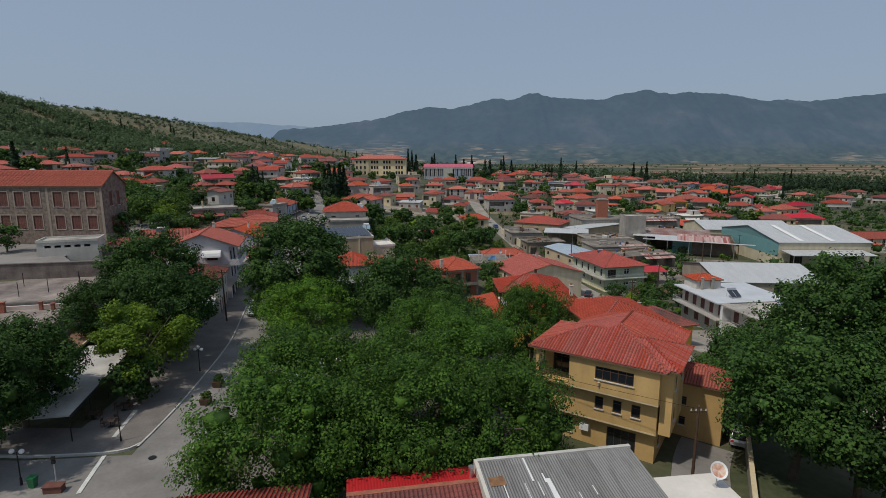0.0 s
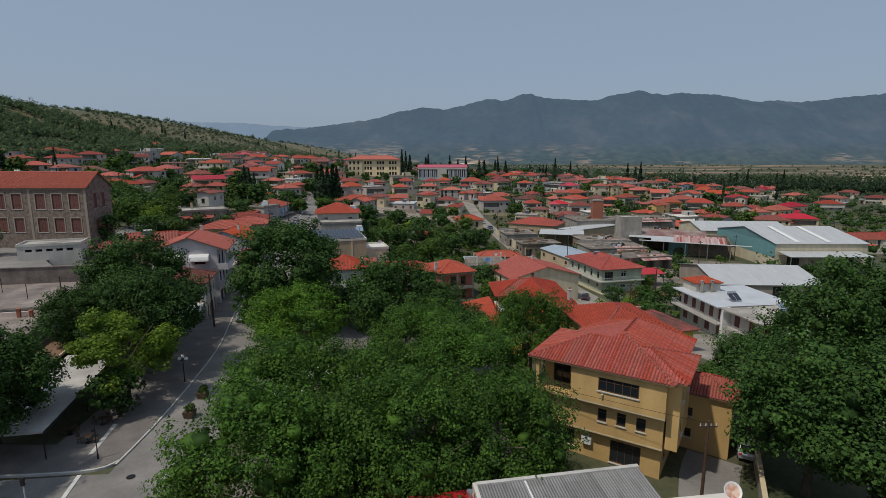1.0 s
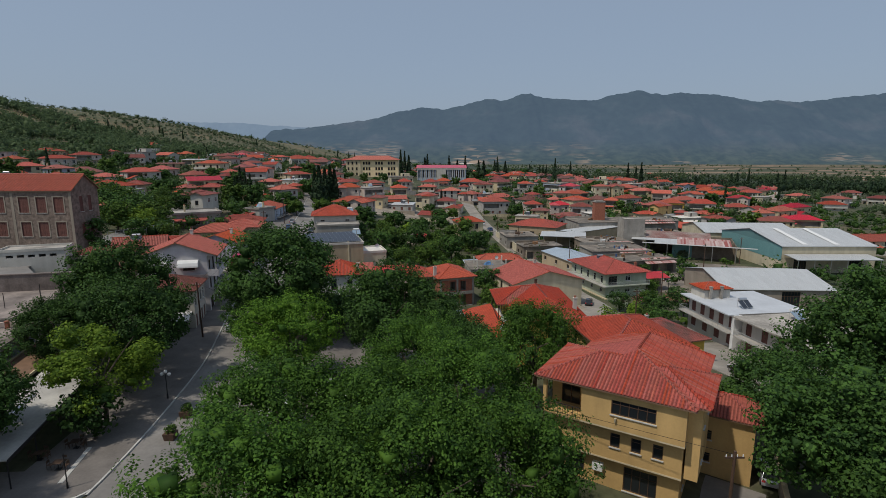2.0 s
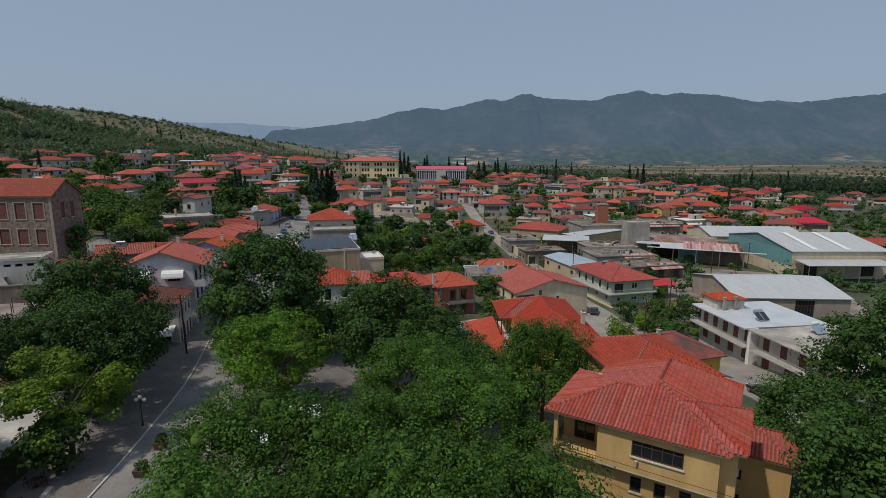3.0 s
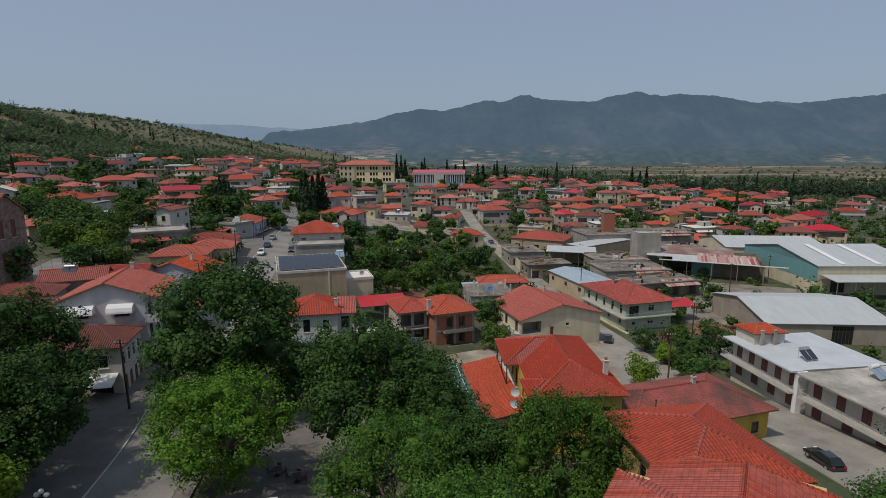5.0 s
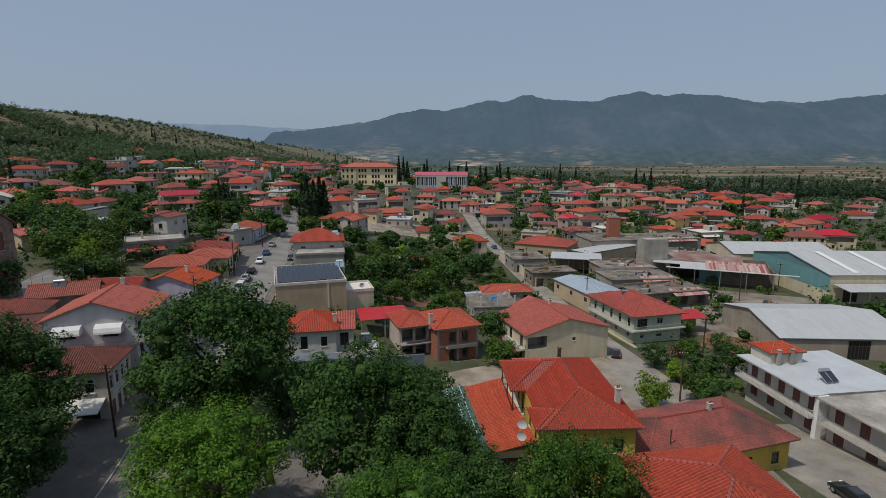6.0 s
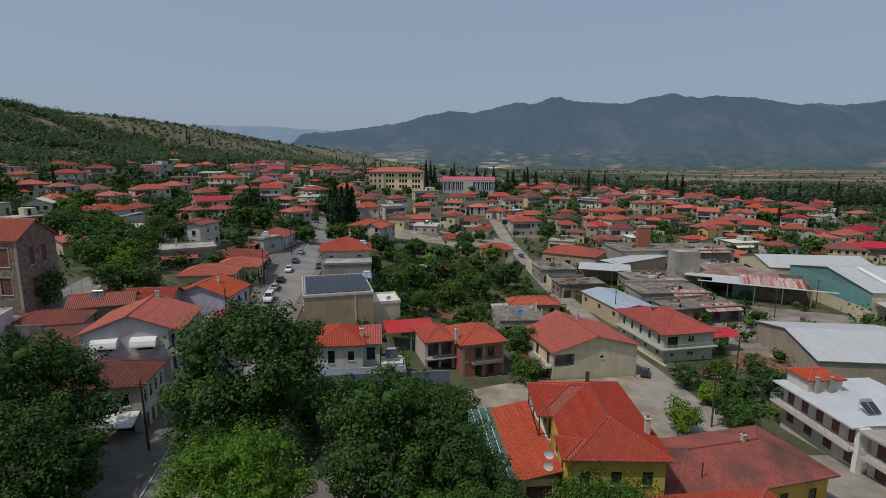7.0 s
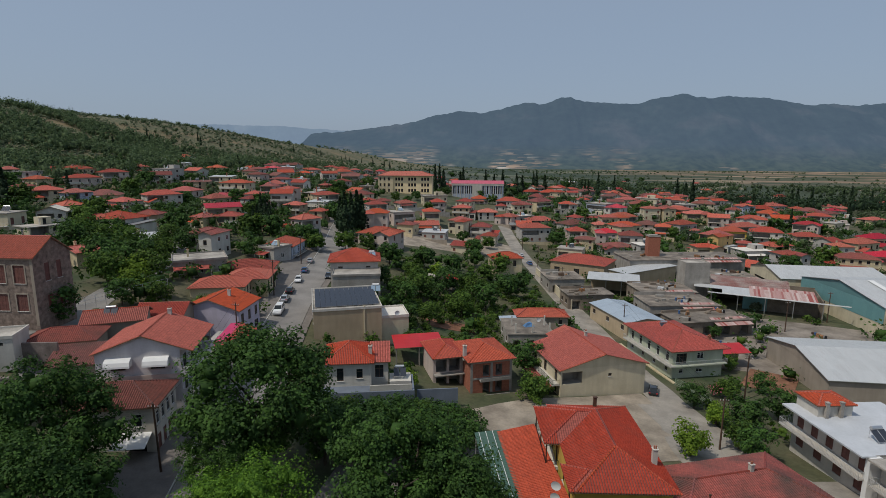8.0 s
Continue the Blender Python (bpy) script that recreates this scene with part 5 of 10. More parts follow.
def brick_house():
    """Unfinished brick house: concrete frame, open storeys, new tiles."""
    t = thing("house", pose(-0.9, 120.2, -5.6, 0, 0, 20.0), "unfinished red brick house with concrete slabs and new orange tiles", "house")
    w, d = 8.0, 10.0
    block(t, 0, 0, 0, w, d, 6.9, "brick", {"f": [(2.4, 3.7, 1.3, 2.2, "hole"), (4.9, 3.7, 1.3, 2.2, "hole"), (2.4, 0.5, 1.3, 2.3, "hole"), (4.9, 0.5, 1.3, 2.3, "hole")], "r": row(2, d, 1.4, 1.4, 4.2, 1.6, "hole")}, 1.0)
    s = Shape()
    for z in (0.1, 3.3):
        s.box(1.6, -1.2, z - 0.15, w - 0.6, 0.0, z)
        s.box(1.6, -1.2, z, w - 0.6, -1.1, z + 0.5)
    for x in (0.0, 3.9, w - 0.3):
        s.box(x - 0.02, -0.04, 0, x + 0.45, 0.02, 6.9)
    s.box(0, -0.05, 3.2, w, 0.02, 3.55), s.box(0, -0.05, 6.3, w, 0.02, 6.9)
    part("concrete_frame", s, "concrete", t)
    pitched_roof(t, 0, 0, w, d, 6.9, "hip", 1.9, "tile_new", 0.7, True)
    # lower wing set back, with open loggias
    block(t, -5.8, 4.5, 0, 0.0, 12.5, 6.7, "w_pink", {"f": [(0.5, 3.5, 2.1, 2.4, "hole"), (3.1, 3.5, 2.1, 2.4, "hole"), (0.5, 0.5, 2.1, 2.4, "hole"), (3.1, 0.5, 2.1, 2.4, "hole")]}, 1.0)
    balcony(t, -5.8, 3.2, 0.0, 4.5, 3.3, "", "concrete")
    pitched_roof(t, -5.8, 3.6, 0.0, 12.5, 6.7, "hip", 1.5, "tile_new", 0.5, True)
    chimney(t, -0.3, 2.6, 7.4, 1.6, 0.6, "w_white")
    r = thing("canopy", pose(-14.5, 128.0, -4.9, 0, 0, 16), "flat bright red sheet canopy beside the brick house", "canopy")
    s = Shape()
    slope(s, (), [(-1.5, 0, 5.4), (8.5, 0, 5.4), (8.5, 6.5, 6.0), (-1.5, 6.5, 6.0)], False, 0.1)
    part("roof_sheet", s, ["tin_red", "soffit"], r)
    for x in (-1.2, 3.4, 8.2):
        q = Shape()
        q.box(x - 0.12, 0.2, -1.5, x + 0.12, 0.45, 5.3)
        part("post", q, "concrete", r)


brick_house()


def back_yards():
    """Low sheds and an unfinished roof behind the beige house, and a hut in the kitchen garden."""
    t = thing("outbuilding", pose(7.4, 147.4, -6.6, 0, 0, 6), "low concrete building with bare columns on its roof", "outbuilding")
    block(t, 0, 0, 0, 10.6, 12.0, 3.8, "concrete", {"f": row(3, 10.6, 1.6, 2.2, 0.2, 1.2, "hole"), "l": row(2, 12, 1.2, 1.2, 1.4, 2.0, "dark")}, 2.0)
    flat_roof(t, 0, 0, 10.6, 12.0, 3.8, "roof_old", 0.2, 0.2)
    for x, y in ((1.6, 0.4), (9.6, 0.4), (1.6, 6.0), (9.6, 6.0), (5.6, 0.4)):
        q = Shape()
        q.box(x, y, 4.0, x + 0.3, y + 0.3, 6.4)
        part("column", q, "w_white", t)
    c = thing("tarpaulin", pose(12.6, 153.6, -2.6, 0, 0, 20), "crumpled blue tarpaulin on a roof", "tarpaulin")
    q = Shape()
    q.solid([(-1.2, -0.8, 0), (1.3, -0.7, 0), (1.1, 0.9, 0), (-1.3, 0.7, 0), (-0.7, -0.4, 0.9), (0.8, -0.2, 0.7), (0.4, 0.5, 1.0), (-0.8, 0.3, 0.6)])
    part("cloth", q, "blue_cloth", c)
    h = thing("outbuilding", pose(10.6, 164.0, -6.8, 0, 0, 4), "low house with a sagging orange tiled roof", "outbuilding")
    block(h, 0, 0, 0, 13.4, 6.0, 3.3, "w_stone", {"f": row(3, 13.4, 1.0, 1.2, 1.2, 1.5, "dark")}, 2.0)
    pitched_roof(h, 0, 0, 13.4, 6.0, 3.3, "hip", 1.5, "tile_orange", 0.45, False)
    r = thing("canopy", pose(6.6, 158.2, -6.7, 0, 0, 12), "grey sheet canopy on thin posts", "canopy")
    q = Shape()
    slope(q, (), [(0, 0, 2.6), (4.6, 0, 2.6), (4.6, 4.8, 3.6), (0, 4.8, 3.6)], False, 0.06)
    part("roof_sheet", q, ["tin_blue", "steel"], r)
    for x, y, z in ((0.1, 0.1, 2.5), (4.4, 0.1, 2.5), (0.1, 4.6, 3.5), (4.4, 4.6, 3.5)):
        q = Shape()
        q.tube((x, y, -1.5), (x, y, z), 0.05, sides=6)
        part("post", q, "iron", r)
    g = thing("garden_hut", pose(-15.6, 196.0, -3.9, 0, 0, 6), "small stone hut with a slab roof in the garden", "outbuilding")
    block(g, 0, 0, 0, 4.6, 4.0, 3.2, "w_stone", {"f": [(0.8, 0.1, 1.0, 2.0, "door"), (2.8, 1.2, 0.9, 0.9, "dark")]}, 1.5)
    flat_roof(g, 0, 0, 4.6, 4.0, 3.2, "roof_slab", 0.4, 0.2)
    k = thing("canopy", pose(-10.4, 197.2, -3.9, 0, 0, 2), "small red sheet canopy beside the garden hut", "canopy")
    q = Shape()
    slope(q, (), [(0, 0, 2.3), (4.2, 0, 2.1), (4.2, 3.0, 3.0), (0, 3.0, 3.2)], False, 0.06)
    part("roof_sheet", q, ["tin_red", "soffit"], k)
    for x in (0.2, 3.9):
        q = Shape()
        q.tube((x, 0.2, -1.0), (x, 0.2, 2.2), 0.05, sides=6)
        part("post", q, "iron", k)
    strip("garden_bed", [(-17, 193.5), (-3, 195.0)], 1.6, 1.6, 0.05, 0.1, "dust", "dry trodden path across the kitchen garden", "garden bed")
    strip("garden_bed", [(-14, 158.5), (-1, 161.5)], 3.0, 3.0, 0.05, 0.1, "red_soil", "dug bed of red-brown soil", "garden bed")
    strip("garden_bed", [(57, 131), (64, 141)], 4.5, 4.5, 0.05, 0.1, "red_soil", "dug bed of red-brown soil", "garden bed")


back_yards()


def white_house():
    t = thing("house", pose(-24.6, 109.0, -2.4, 0, 0, 10.0), "white house with orange hipped tiles and a blue-grey terrace wall", "house")
    block(t, 0, 0, 0, 7.6, 8.5, 7.0, "w_white", {"f": [(2.0, 3.9, 1.1, 2.2, "dark"), (5.2, 4.3, 1.0, 1.6, "dark")], "r": row(2, 8.5, 1.0, 1.4, 4.2, 1.5)}, 2.0)
    pitched_roof(t, 0, 0, 7.6, 8.5, 7.0, "hip", 2.2, "tile_new", 0.5, True)
    block(t, 7.6, 1.2, 0, 10.4, 8.0, 6.6, "w_white", {"f": [(0.6, 3.8, 1.4, 2.2, "dark")]}, 2.0)
    pitched_roof(t, 7.6, 1.2, 10.4, 8.0, 6.6, "shed", 1.0, "tile_new", 0.4, True, caps=False)
    s = Shape()
    s.box(-0.6, -2.6, -2.0, 14.6, -2.3, 3.0), s.box(14.3, -2.3, -2.0, 14.6, 4.0, 3.0), s.box(-0.6, -2.3, 2.7, 14.3, 0.0, 2.95)
    part("terrace_wall", s, "slate_paint", t)
    s = Shape()
    s.box(7.4, -2.2, 2.96, 14.2, -2.0, 3.9), s.box(10.6, 0.5, -1, 14.2, 4.0, 3.3)
    part("parapet", s, "w_white", t)
    chimney(t, 7.4, 3.0, 7.8, 0.9, 0.6)
    p = thing("garden_wall", pose(-9.8, 112.6, -3.2, 0, 0, 10), "blue-grey plastered garden wall", "wall")
    s = Shape()
    s.box(0, 0, -1.5, 7.0, 0.25, 2.2)
    part("wall", s, "slate_paint", p)
    solar_heater(-12.8, 113.2, 1.2, 10)


white_house()


def pv_building():
    t = thing("building", pose(-33.2, 130.6, -0.2, 0, 0, 18.0), "tan flat-roofed building carrying rows of dark solar panels", "building")
    w, d = 14.0, 18.0
    block(t, 0, 0, 0, w, d, 6.8, "w_tan", {"f": [], "l": row(5, d, 1.2, 1.8, 3.8, 1.4, "dark") + row(4, d, 1.8, 2.2, 0.3, 1.4, "dark")}, 3.0)
    flat_roof(t, 0, 0, w, d, 6.8, "roof_slab", 0.15, 0.25, 0.25, "w_white")
    s = Shape()
    s.box(10.2, -0.12, 0.0, 10.5, 0.0, 7.5)
    part("pipe", s, "w_cream", t)
    block(t, w, 1.5, 0, w + 6.0, 9.0, 4.0, "w_beige", {}, 3.0)
    flat_roof(t, w, 1.5, w + 6.0, 9.0, 4.0, "terrace", 0.1, 0.2, 0.4, "w_white")
    for r in range(5):
        for k in range(12):
            s = Shape()
            x, y = 0.5 + k * 1.1, 1.6 + r * 2.7
            s.solid([(x, y, 7.25), (x + 1.05, y, 7.25), (x + 1.05, y + 2.6, 7.75), (x, y + 2.6, 7.75), (x, y, 7.3), (x + 1.05, y, 7.3), (x + 1.05, y + 2.6, 7.8), (x, y + 2.6, 7.8)], 1, 0)
            part("solar_panel", s, ["solar", "steel"], t)
    f = Shape()
    for r in range(5):
        for k in range(12):
            f.tube((0.5 + k * 1.1, 3.2 + r * 2.7, 6.9), (0.5 + k * 1.1, 3.2 + r * 2.7, 7.75), 0.03, sides=4)
            f.tube((0.5 + k * 1.1, 1.65 + r * 2.7, 6.9), (0.5 + k * 1.1, 1.65 + r * 2.7, 7.25), 0.03, sides=4)
    part("panel_stand", f, "steel", t)
    c = thing("corner_house", pose(-39.3, 165.2, 3.3, 0, 0, 12.0), "pale three-storey corner house under a wide orange hipped roof", "house")
    block(c, 0, 0, 0, 12.6, 11.0, 6.6, "w_grey", {"f": row(2, 12.6, 1.2, 1.5, 3.8, 2.0, "dark"), "l": row(3, 11, 1.1, 2.0, 3.6, 1.2, "dark") + row(3, 11, 1.8, 2.2, 0.3, 1.0, "dark")}, 2.5)
    pitched_roof(c, 0, 0, 12.6, 11.0, 6.6, "hip", 2.7, "tile_bright", 0.8, True)
    block(c, 1.0, -8.0, 0, 13.0, 0, 4.4, "concrete", {}, 2.5)
    flat_roof(c, 1.0, -8.0, 13.0, 0, 4.4, "roof_slab", 0.2, 0.2, 0.3)
    solar_heater(-29.5, 172.0, 10.2, 12, "roof solar water heater with white tank and pale collectors", True)
    solar_heater(-23.5, 147.0, 7.0, 12, "roof solar water heater with white tank and pale collectors", True)


pv_building()


def awning_building():
    o, turn, w = place((-52.0, 94.2), (-39.8, 97.2))
    t = thing("apartment_block", pose(o.x, o.y, 0.6, 0, 0, turn), "grey three-storey block with white awnings and red tiled roof", "apartment block")
    d = 11.0
    b = w - 1.6
    block(t, 0, 0, 0, b, d, 10.4, "w_pale", {"f": [(1.9, 7.9, 1.9, 1.1, "dark"), (7.0, 7.9, 1.9, 1.1, "dark"), (1.0, 4.8, 2.6, 1.6, "shut"), (4.7, 4.6, 1.7, 2.0, "dark")], "r": row(3, d, 1.5, 2.2, 7.1, 1.2, "dark") + row(3, d, 1.5, 2.2, 3.9, 1.2, "dark") + row(3, d, 2.4, 2.4, 0.2, 0.9, "dark")}, 1.5)
    pitched_roof(t, 0, 0, b + 1.4, d, 10.4, "gy", 2.5, "tile_new", 0.45, True, "w_pale")
    for z in (3.7, 6.9):
        balcony(t, b, 0.0, w + 0.2, d, z, "rfb", "w_pale", "iron", 1.0, True)
    for y in (0.1, d / 2, d - 0.3):
        s = Shape()
        s.box(b + 1.2, y, 6.9, b + 1.4, y + 0.2, 10.6)
        part("post", s, "w_white", t)
    s = Shape()
    s.box(0.0, -0.5, 6.55, b, 0.0, 6.75), s.box(0, -0.5, 6.75, b, -0.42, 7.2)
    part("ledge", s, "w_pink", t)
    for x in (1.4, 6.3):
        a = Shape()
        prof = [(0.0, 9.75), (-0.55, 9.65), (-0.95, 9.35), (-1.15, 8.85), (-1.18, 8.6)]
        for k in range(6):
            x0, x1 = x + k * 0.55, x + (k + 1) * 0.55
            for (y0, z0), (y1, z1) in zip(prof, prof[1:]):
                a.face([(x0, y1, z1), (x1, y1, z1), (x1, y0, z0), (x0, y0, z0)])
        for xe in (x, x + 3.3):
            a.face([(xe, y, z) for y, z in prof] + [(xe, 0, 8.6)])
        part("awning", a, "canvas", t, "white scalloped canvas awning")
    chimney(t, b * 0.5 + 1.2, d - 0.6, 12.4, 1.2, 0.5)
    # white street-corner house in front of it
    o, turn, w = place((-49.7, 85.8), (-39.9, 87.9))
    c = thing("house", pose(o.x, o.y, 0.5, 0, 0, turn), "old white two-storey house with tiled hip roof and shutters", "house")
    dd = 7.5
    block(c, 0, 0, 0, w, dd, 6.6, "w_white", {"f": row(3, w, 1.1, 1.7, 3.9, 1.5, "plain") + [(6.2, 0.2, 2.6, 2.4, "dark")], "r": row(4, dd, 0.95, 1.8, 3.8, 0.6, "plain") + row(4, dd, 1.0, 2.2, 0.3, 0.6, "shut")}, 1.5)
    pitched_roof(c, 0, 0, w, dd, 6.6, "hip", 1.9, "tile_brown", 0.45, True)
    a = Shape()
    a.solid([(5.5, -2.6, 2.35), (9.6, -2.6, 2.35), (9.6, 0, 3.15), (5.5, 0, 3.15), (5.5, -2.6, 2.42), (9.6, -2.6, 2.42), (9.6, 0, 3.22), (5.5, 0, 3.22)])
    part("awning", a, "canvas", c, "pale canvas shop awning")


awning_building()


def stone_building():
    t = thing("building", pose(-109.0, 107.2, 10.3, 0, 0, 0.0), "long two-storey rubble stone building under orange tiles", "building")
    w, d = 38.0, 7.9
    bays = [w - 2.5 - 11.35 * g - 3.35 * k - 0.95 for g in range(3) for k in range(3)] + [0.6]
    wins = {"f": [(x, 7.0, 1.9, 3.0, "shut") for x in bays] + [(x, 2.4, 1.9, 2.8, "shut") for x in bays], "r": row(2, d, 1.0, 3.0, 7.0, 2.2, "shut") + row(2, d, 1.0, 2.2, 2.4, 2.2, "shut")}
    block(t, 0, 0, 0, w, d, 11.2, "stonework", wins, 3.0)
    pitched_roof(t, 0, 0, w, d, 11.2, "gx", 3.0, "tile_bright", 0.35, True, "stonework")
    s = Shape()
    s.box(-0.06, -0.08, 10.9, w + 0.06, 0.0, 11.15)
    for x in bays:
        for v, hh in ((2.4, 2.8), (7.0, 3.0)):
            s.box(x - 0.22, -0.06, v - 0.15, x, 0.0, v + hh + 0.2), s.box(x + 1.9, -0.06, v - 0.15, x + 2.12, 0.0, v + hh + 0.2), s.box(x, -0.06, v + hh, x + 1.9, 0.0, v + hh + 0.22)
    for x in (w - 11.6, w - 22.95, w - 0.5):
        s.box(x, -0.05, 0.0, x + 0.5, 0.0, 10.9)
    part("dressed_stone", s, "w_stone", t)
    b = thing("shed", pose(-74.8, 93.2, 9.2, 0, 0, 20.0), "white flat-roofed outbuilding with a row of slit windows", "outbuilding")
    block(b, 0, 0, 0, 9.6, 5.0, 2.9, "w_white", {"f": row(5, 9.6, 1.0, 0.45, 1.9, 1.2, "hole")}, 2.0)
    flat_roof(b, 0, 0, 9.6, 5.0, 2.9, "roof_slab", 0.1, 0.15, 0.3, "w_white")


stone_building()


def lilac_row():
    t = thing("house", pose(-57.6, 124.8, 1.6, 0, 0, 0.0), "lilac gabled house with orange tiles along the street", "house")
    block(t, 0, 0, 0, 11.6, 9.5, 6.6, "w_lilac", {"r": row(3, 9.5, 1.2, 2.0, 3.6, 1.0, "dark") + row(3, 9.5, 1.8, 2.2, 0.4, 0.8, "dark")}, 2.5)
    pitched_roof(t, 0, 0, 11.6, 9.5, 6.6, "gy", 2.2, "tile_new", 0.45, True, "w_lilac")
    chimney(t, 7.5, 5.0, 8.3, 1.1, 0.5)
    c = thing("canopy", pose(-47.0, 109.5, 2.0, 0, 0, 8), "magenta and orange lean-to roof between houses", "canopy")
    s = Shape()
    slope(s, (), [(2.6, 0, 4.4), (4.5, 0, 4.4), (4.5, 12, 4.8), (2.6, 12, 4.8)], False, 0.1)
    part("roof_sheet", s, ["magenta", "soffit"], c)
    s = Shape()
    slope(s, (), [(4.55, 12, 4.9), (4.55, 0, 4.6), (7.4, 0, 3.4), (7.4, 12, 3.7)], False, 0.1)
    part("tiled_slope", s, ["tile_bright", "soffit"], c)
    block(c, 0.2, 0.2, -3, 6.6, 11.8, 3.3, "w_grey", {})
    for x, y, w, d, tn, mat in ((-64.0, 139.5, 11.5, 8.5, 12, "tile_new"), (-60.5, 148.5, 10.0, 9.5, 10, "tile_new"), (-66.5, 158.5, 13.0, 9.5, 12, "tile_red")):
        q = thing("house", pose(x, y, 3.2, 0, 0, tn), "low terraced house with weathered orange roof", "house", "terrace along the street")
        block(q, 0, 0, 0, w, d, 5.4, "w_cream", {"r": row(3, d, 1.2, 1.8, 2.9, 0.9, "dark") + row(2, d, 1.8, 2.2, 0.3, 0.9, "dark")}, 2.5)
        pitched_roof(q, 0, 0, w, d, 5.4, "hip", 1.8, mat, 0.5, True)
    g = thing("house", pose(-68.0, 188.8, 3.6, 0, 0, 2.0), "white house with arched windows and orange hip roof", "house")
    block(g, 0, 0, 0, 9.6, 14.0, 5.9, "w_blue", {"f": row(3, 9.6, 1.1, 1.7, 3.3, 1.1) + row(2, 9.6, 1.2, 1.6, 0.6, 1.6), "r": row(3, 14, 1.1, 1.9, 3.2, 1.6)}, 2.5)
    pitched_roof(g, 0, 0, 9.6, 14.0, 5.9, "hip", 2.2, "tile_orange", 0.5, True)
    balcony(g, 9.6, 1.0, 11.0, 12.0, 2.9, "rfb", "w_white", "iron")


lilac_row()


def foreground_roofs():
    """Roofs just below the start of the flight."""
    t = thing("building", pose(4.2, 20.1, 0.2, 0, 0, 10.5), "building under a weathered grey corrugated roof with patches", "building")
    block(t, 0.3, 0, 0, 10.7, 12.4, 6.0, "w_cream", {"b": row(3, 10.4, 1.1, 1.5, 4.0, 1.5)}, 1.5)
    z0, z1, n, wide = 6.05, 7.6, 60, 11.0 / 60
    for sheet in range(10):
        verts, faces, lift = [], [], 0.012 * (sheet % 3)
        for k in range(13):
            x, h = (sheet * 6 + k / 2) * wide, (0.06 if k % 2 else 0.0) + lift
            verts += [(x, -0.4, z0 + h), (x, 12.7, z1 + h), (x, 12.7, z1 + h - 0.02), (x, -0.4, z0 + h - 0.02)]
        for k in range(12):
            i, j = 4 * k, 4 * k + 4
            faces += [(i, j, j + 1, i + 1), (i + 1, j + 1, j + 2, i + 2), (i + 2, j + 2, j + 3, i + 3), (i + 3, j + 3, j, i)]
        me = bpy.data.meshes.new("roof_sheet")
        me.from_pydata(verts, [], faces)
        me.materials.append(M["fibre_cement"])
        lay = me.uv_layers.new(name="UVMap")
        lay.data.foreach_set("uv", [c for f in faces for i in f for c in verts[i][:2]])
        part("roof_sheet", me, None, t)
    at = lambda y: z0 + (z1 - z0) * (y + 0.4) / 13.1
    for x, y0, y1, wd in ((3.05, 10.3, 12.5, 0.13), (3.35, 9.0, 10.2, 0.07), (3.95, 8.2, 10.4, 0.36), (3.85, 10.1, 10.9, 0.12), (2.45, 8.6, 10.2, 0.09), (1.1, 8.8, 10.3, 0.07), (5.6, 8.3, 9.0, 0.06), (6.7, 8.6, 9.4, 0.06), (7.2, 6.0, 7.5, 0.1)):
        q = Shape()
        q.solid([(x, y0, at(y0) + 0.05), (x + wd, y0, at(y0) + 0.05), (x + wd * 0.8, y1, at(y1) + 0.05), (x, y1, at(y1) + 0.05), (x, y0, at(y0) + 0.075), (x + wd, y0, at(y0) + 0.075), (x + wd * 0.8, y1, at(y1) + 0.075), (x, y1, at(y1) + 0.075)])
        part("repair_strip", q, "white_paint", t)
    q = Shape()
    q.solid([(0.3, 10.2, at(10.2) + 0.06), (1.3, 10.2, at(10.2) + 0.06), (1.3, 11.0, at(11.0) + 0.06), (0.3, 11.0, at(11.0) + 0.06), (0.3, 10.2, at(10.2) + 0.08), (1.3, 10.2, at(10.2) + 0.08), (1.3, 11.0, at(11.0) + 0.08), (0.3, 11.0, at(11.0) + 0.08)])
    part("rust_patch", q, "rust", t)
    s = Shape()
    s.box(-0.05, 12.55, z1 - 0.25, 11.05, 12.85, z1 + 0.12), s.box(0.0, 12.4, 5.9, 11.0, 12.55, z1 - 0.1)
    part("ridge_flashing", s, "old_canopy", t)
    s = Shape()
    s.solid([(-0.25, -0.3, 5.6), (0.0, -0.3, 5.6), (0.0, 12.8, 5.6), (-0.25, 12.8, 5.6), (-0.25, -0.3, at(-0.3) + 0.12), (0.0, -0.3, at(-0.3) + 0.12), (0.0, 12.8, at(12.8) + 0.1), (-0.25, 12.8, at(12.8) + 0.1)])
    part("parapet", s, "w_white", t)
    q = Shape()
    q.tube((-0.6, 12.0, 6.0), (-0.6, 12.0, 7.6), 0.12, sides=10), q.tube((-0.6, 12.0, 7.6), (-0.6, 12.0, 7.75), 0.2, 0.2, 10)
    part("flue", q, "steel", t)
    r = thing("building", pose(-5.1, 22.8, 0.2, 0, 0, 11.0), "building with a bright red sheet strip above old tiles", "building")
    block(r, 0.2, 0, 0, 8.5, 8.9, 5.2, "w_cream", {}, 1.5)
    s = Shape()
    slope(s, (), [(8.8, 9.2, 6.7), (0, 9.2, 6.7), (0, 7.2, 7.0), (8.8, 7.2, 7.0)], False, 0.08)
    part("roof_sheet", s, ["tin_red", "soffit"], r, "bright red ribbed roof sheet")
    s = Shape()
    slope(s, (), [(0, 0, 5.4), (8.8, 0, 5.4), (8.8, 6.9, 7.0), (0, 6.9, 7.0)], True, 0.1)
    part("roof", s, ["tile_old", "soffit"], r)
    s = Shape()
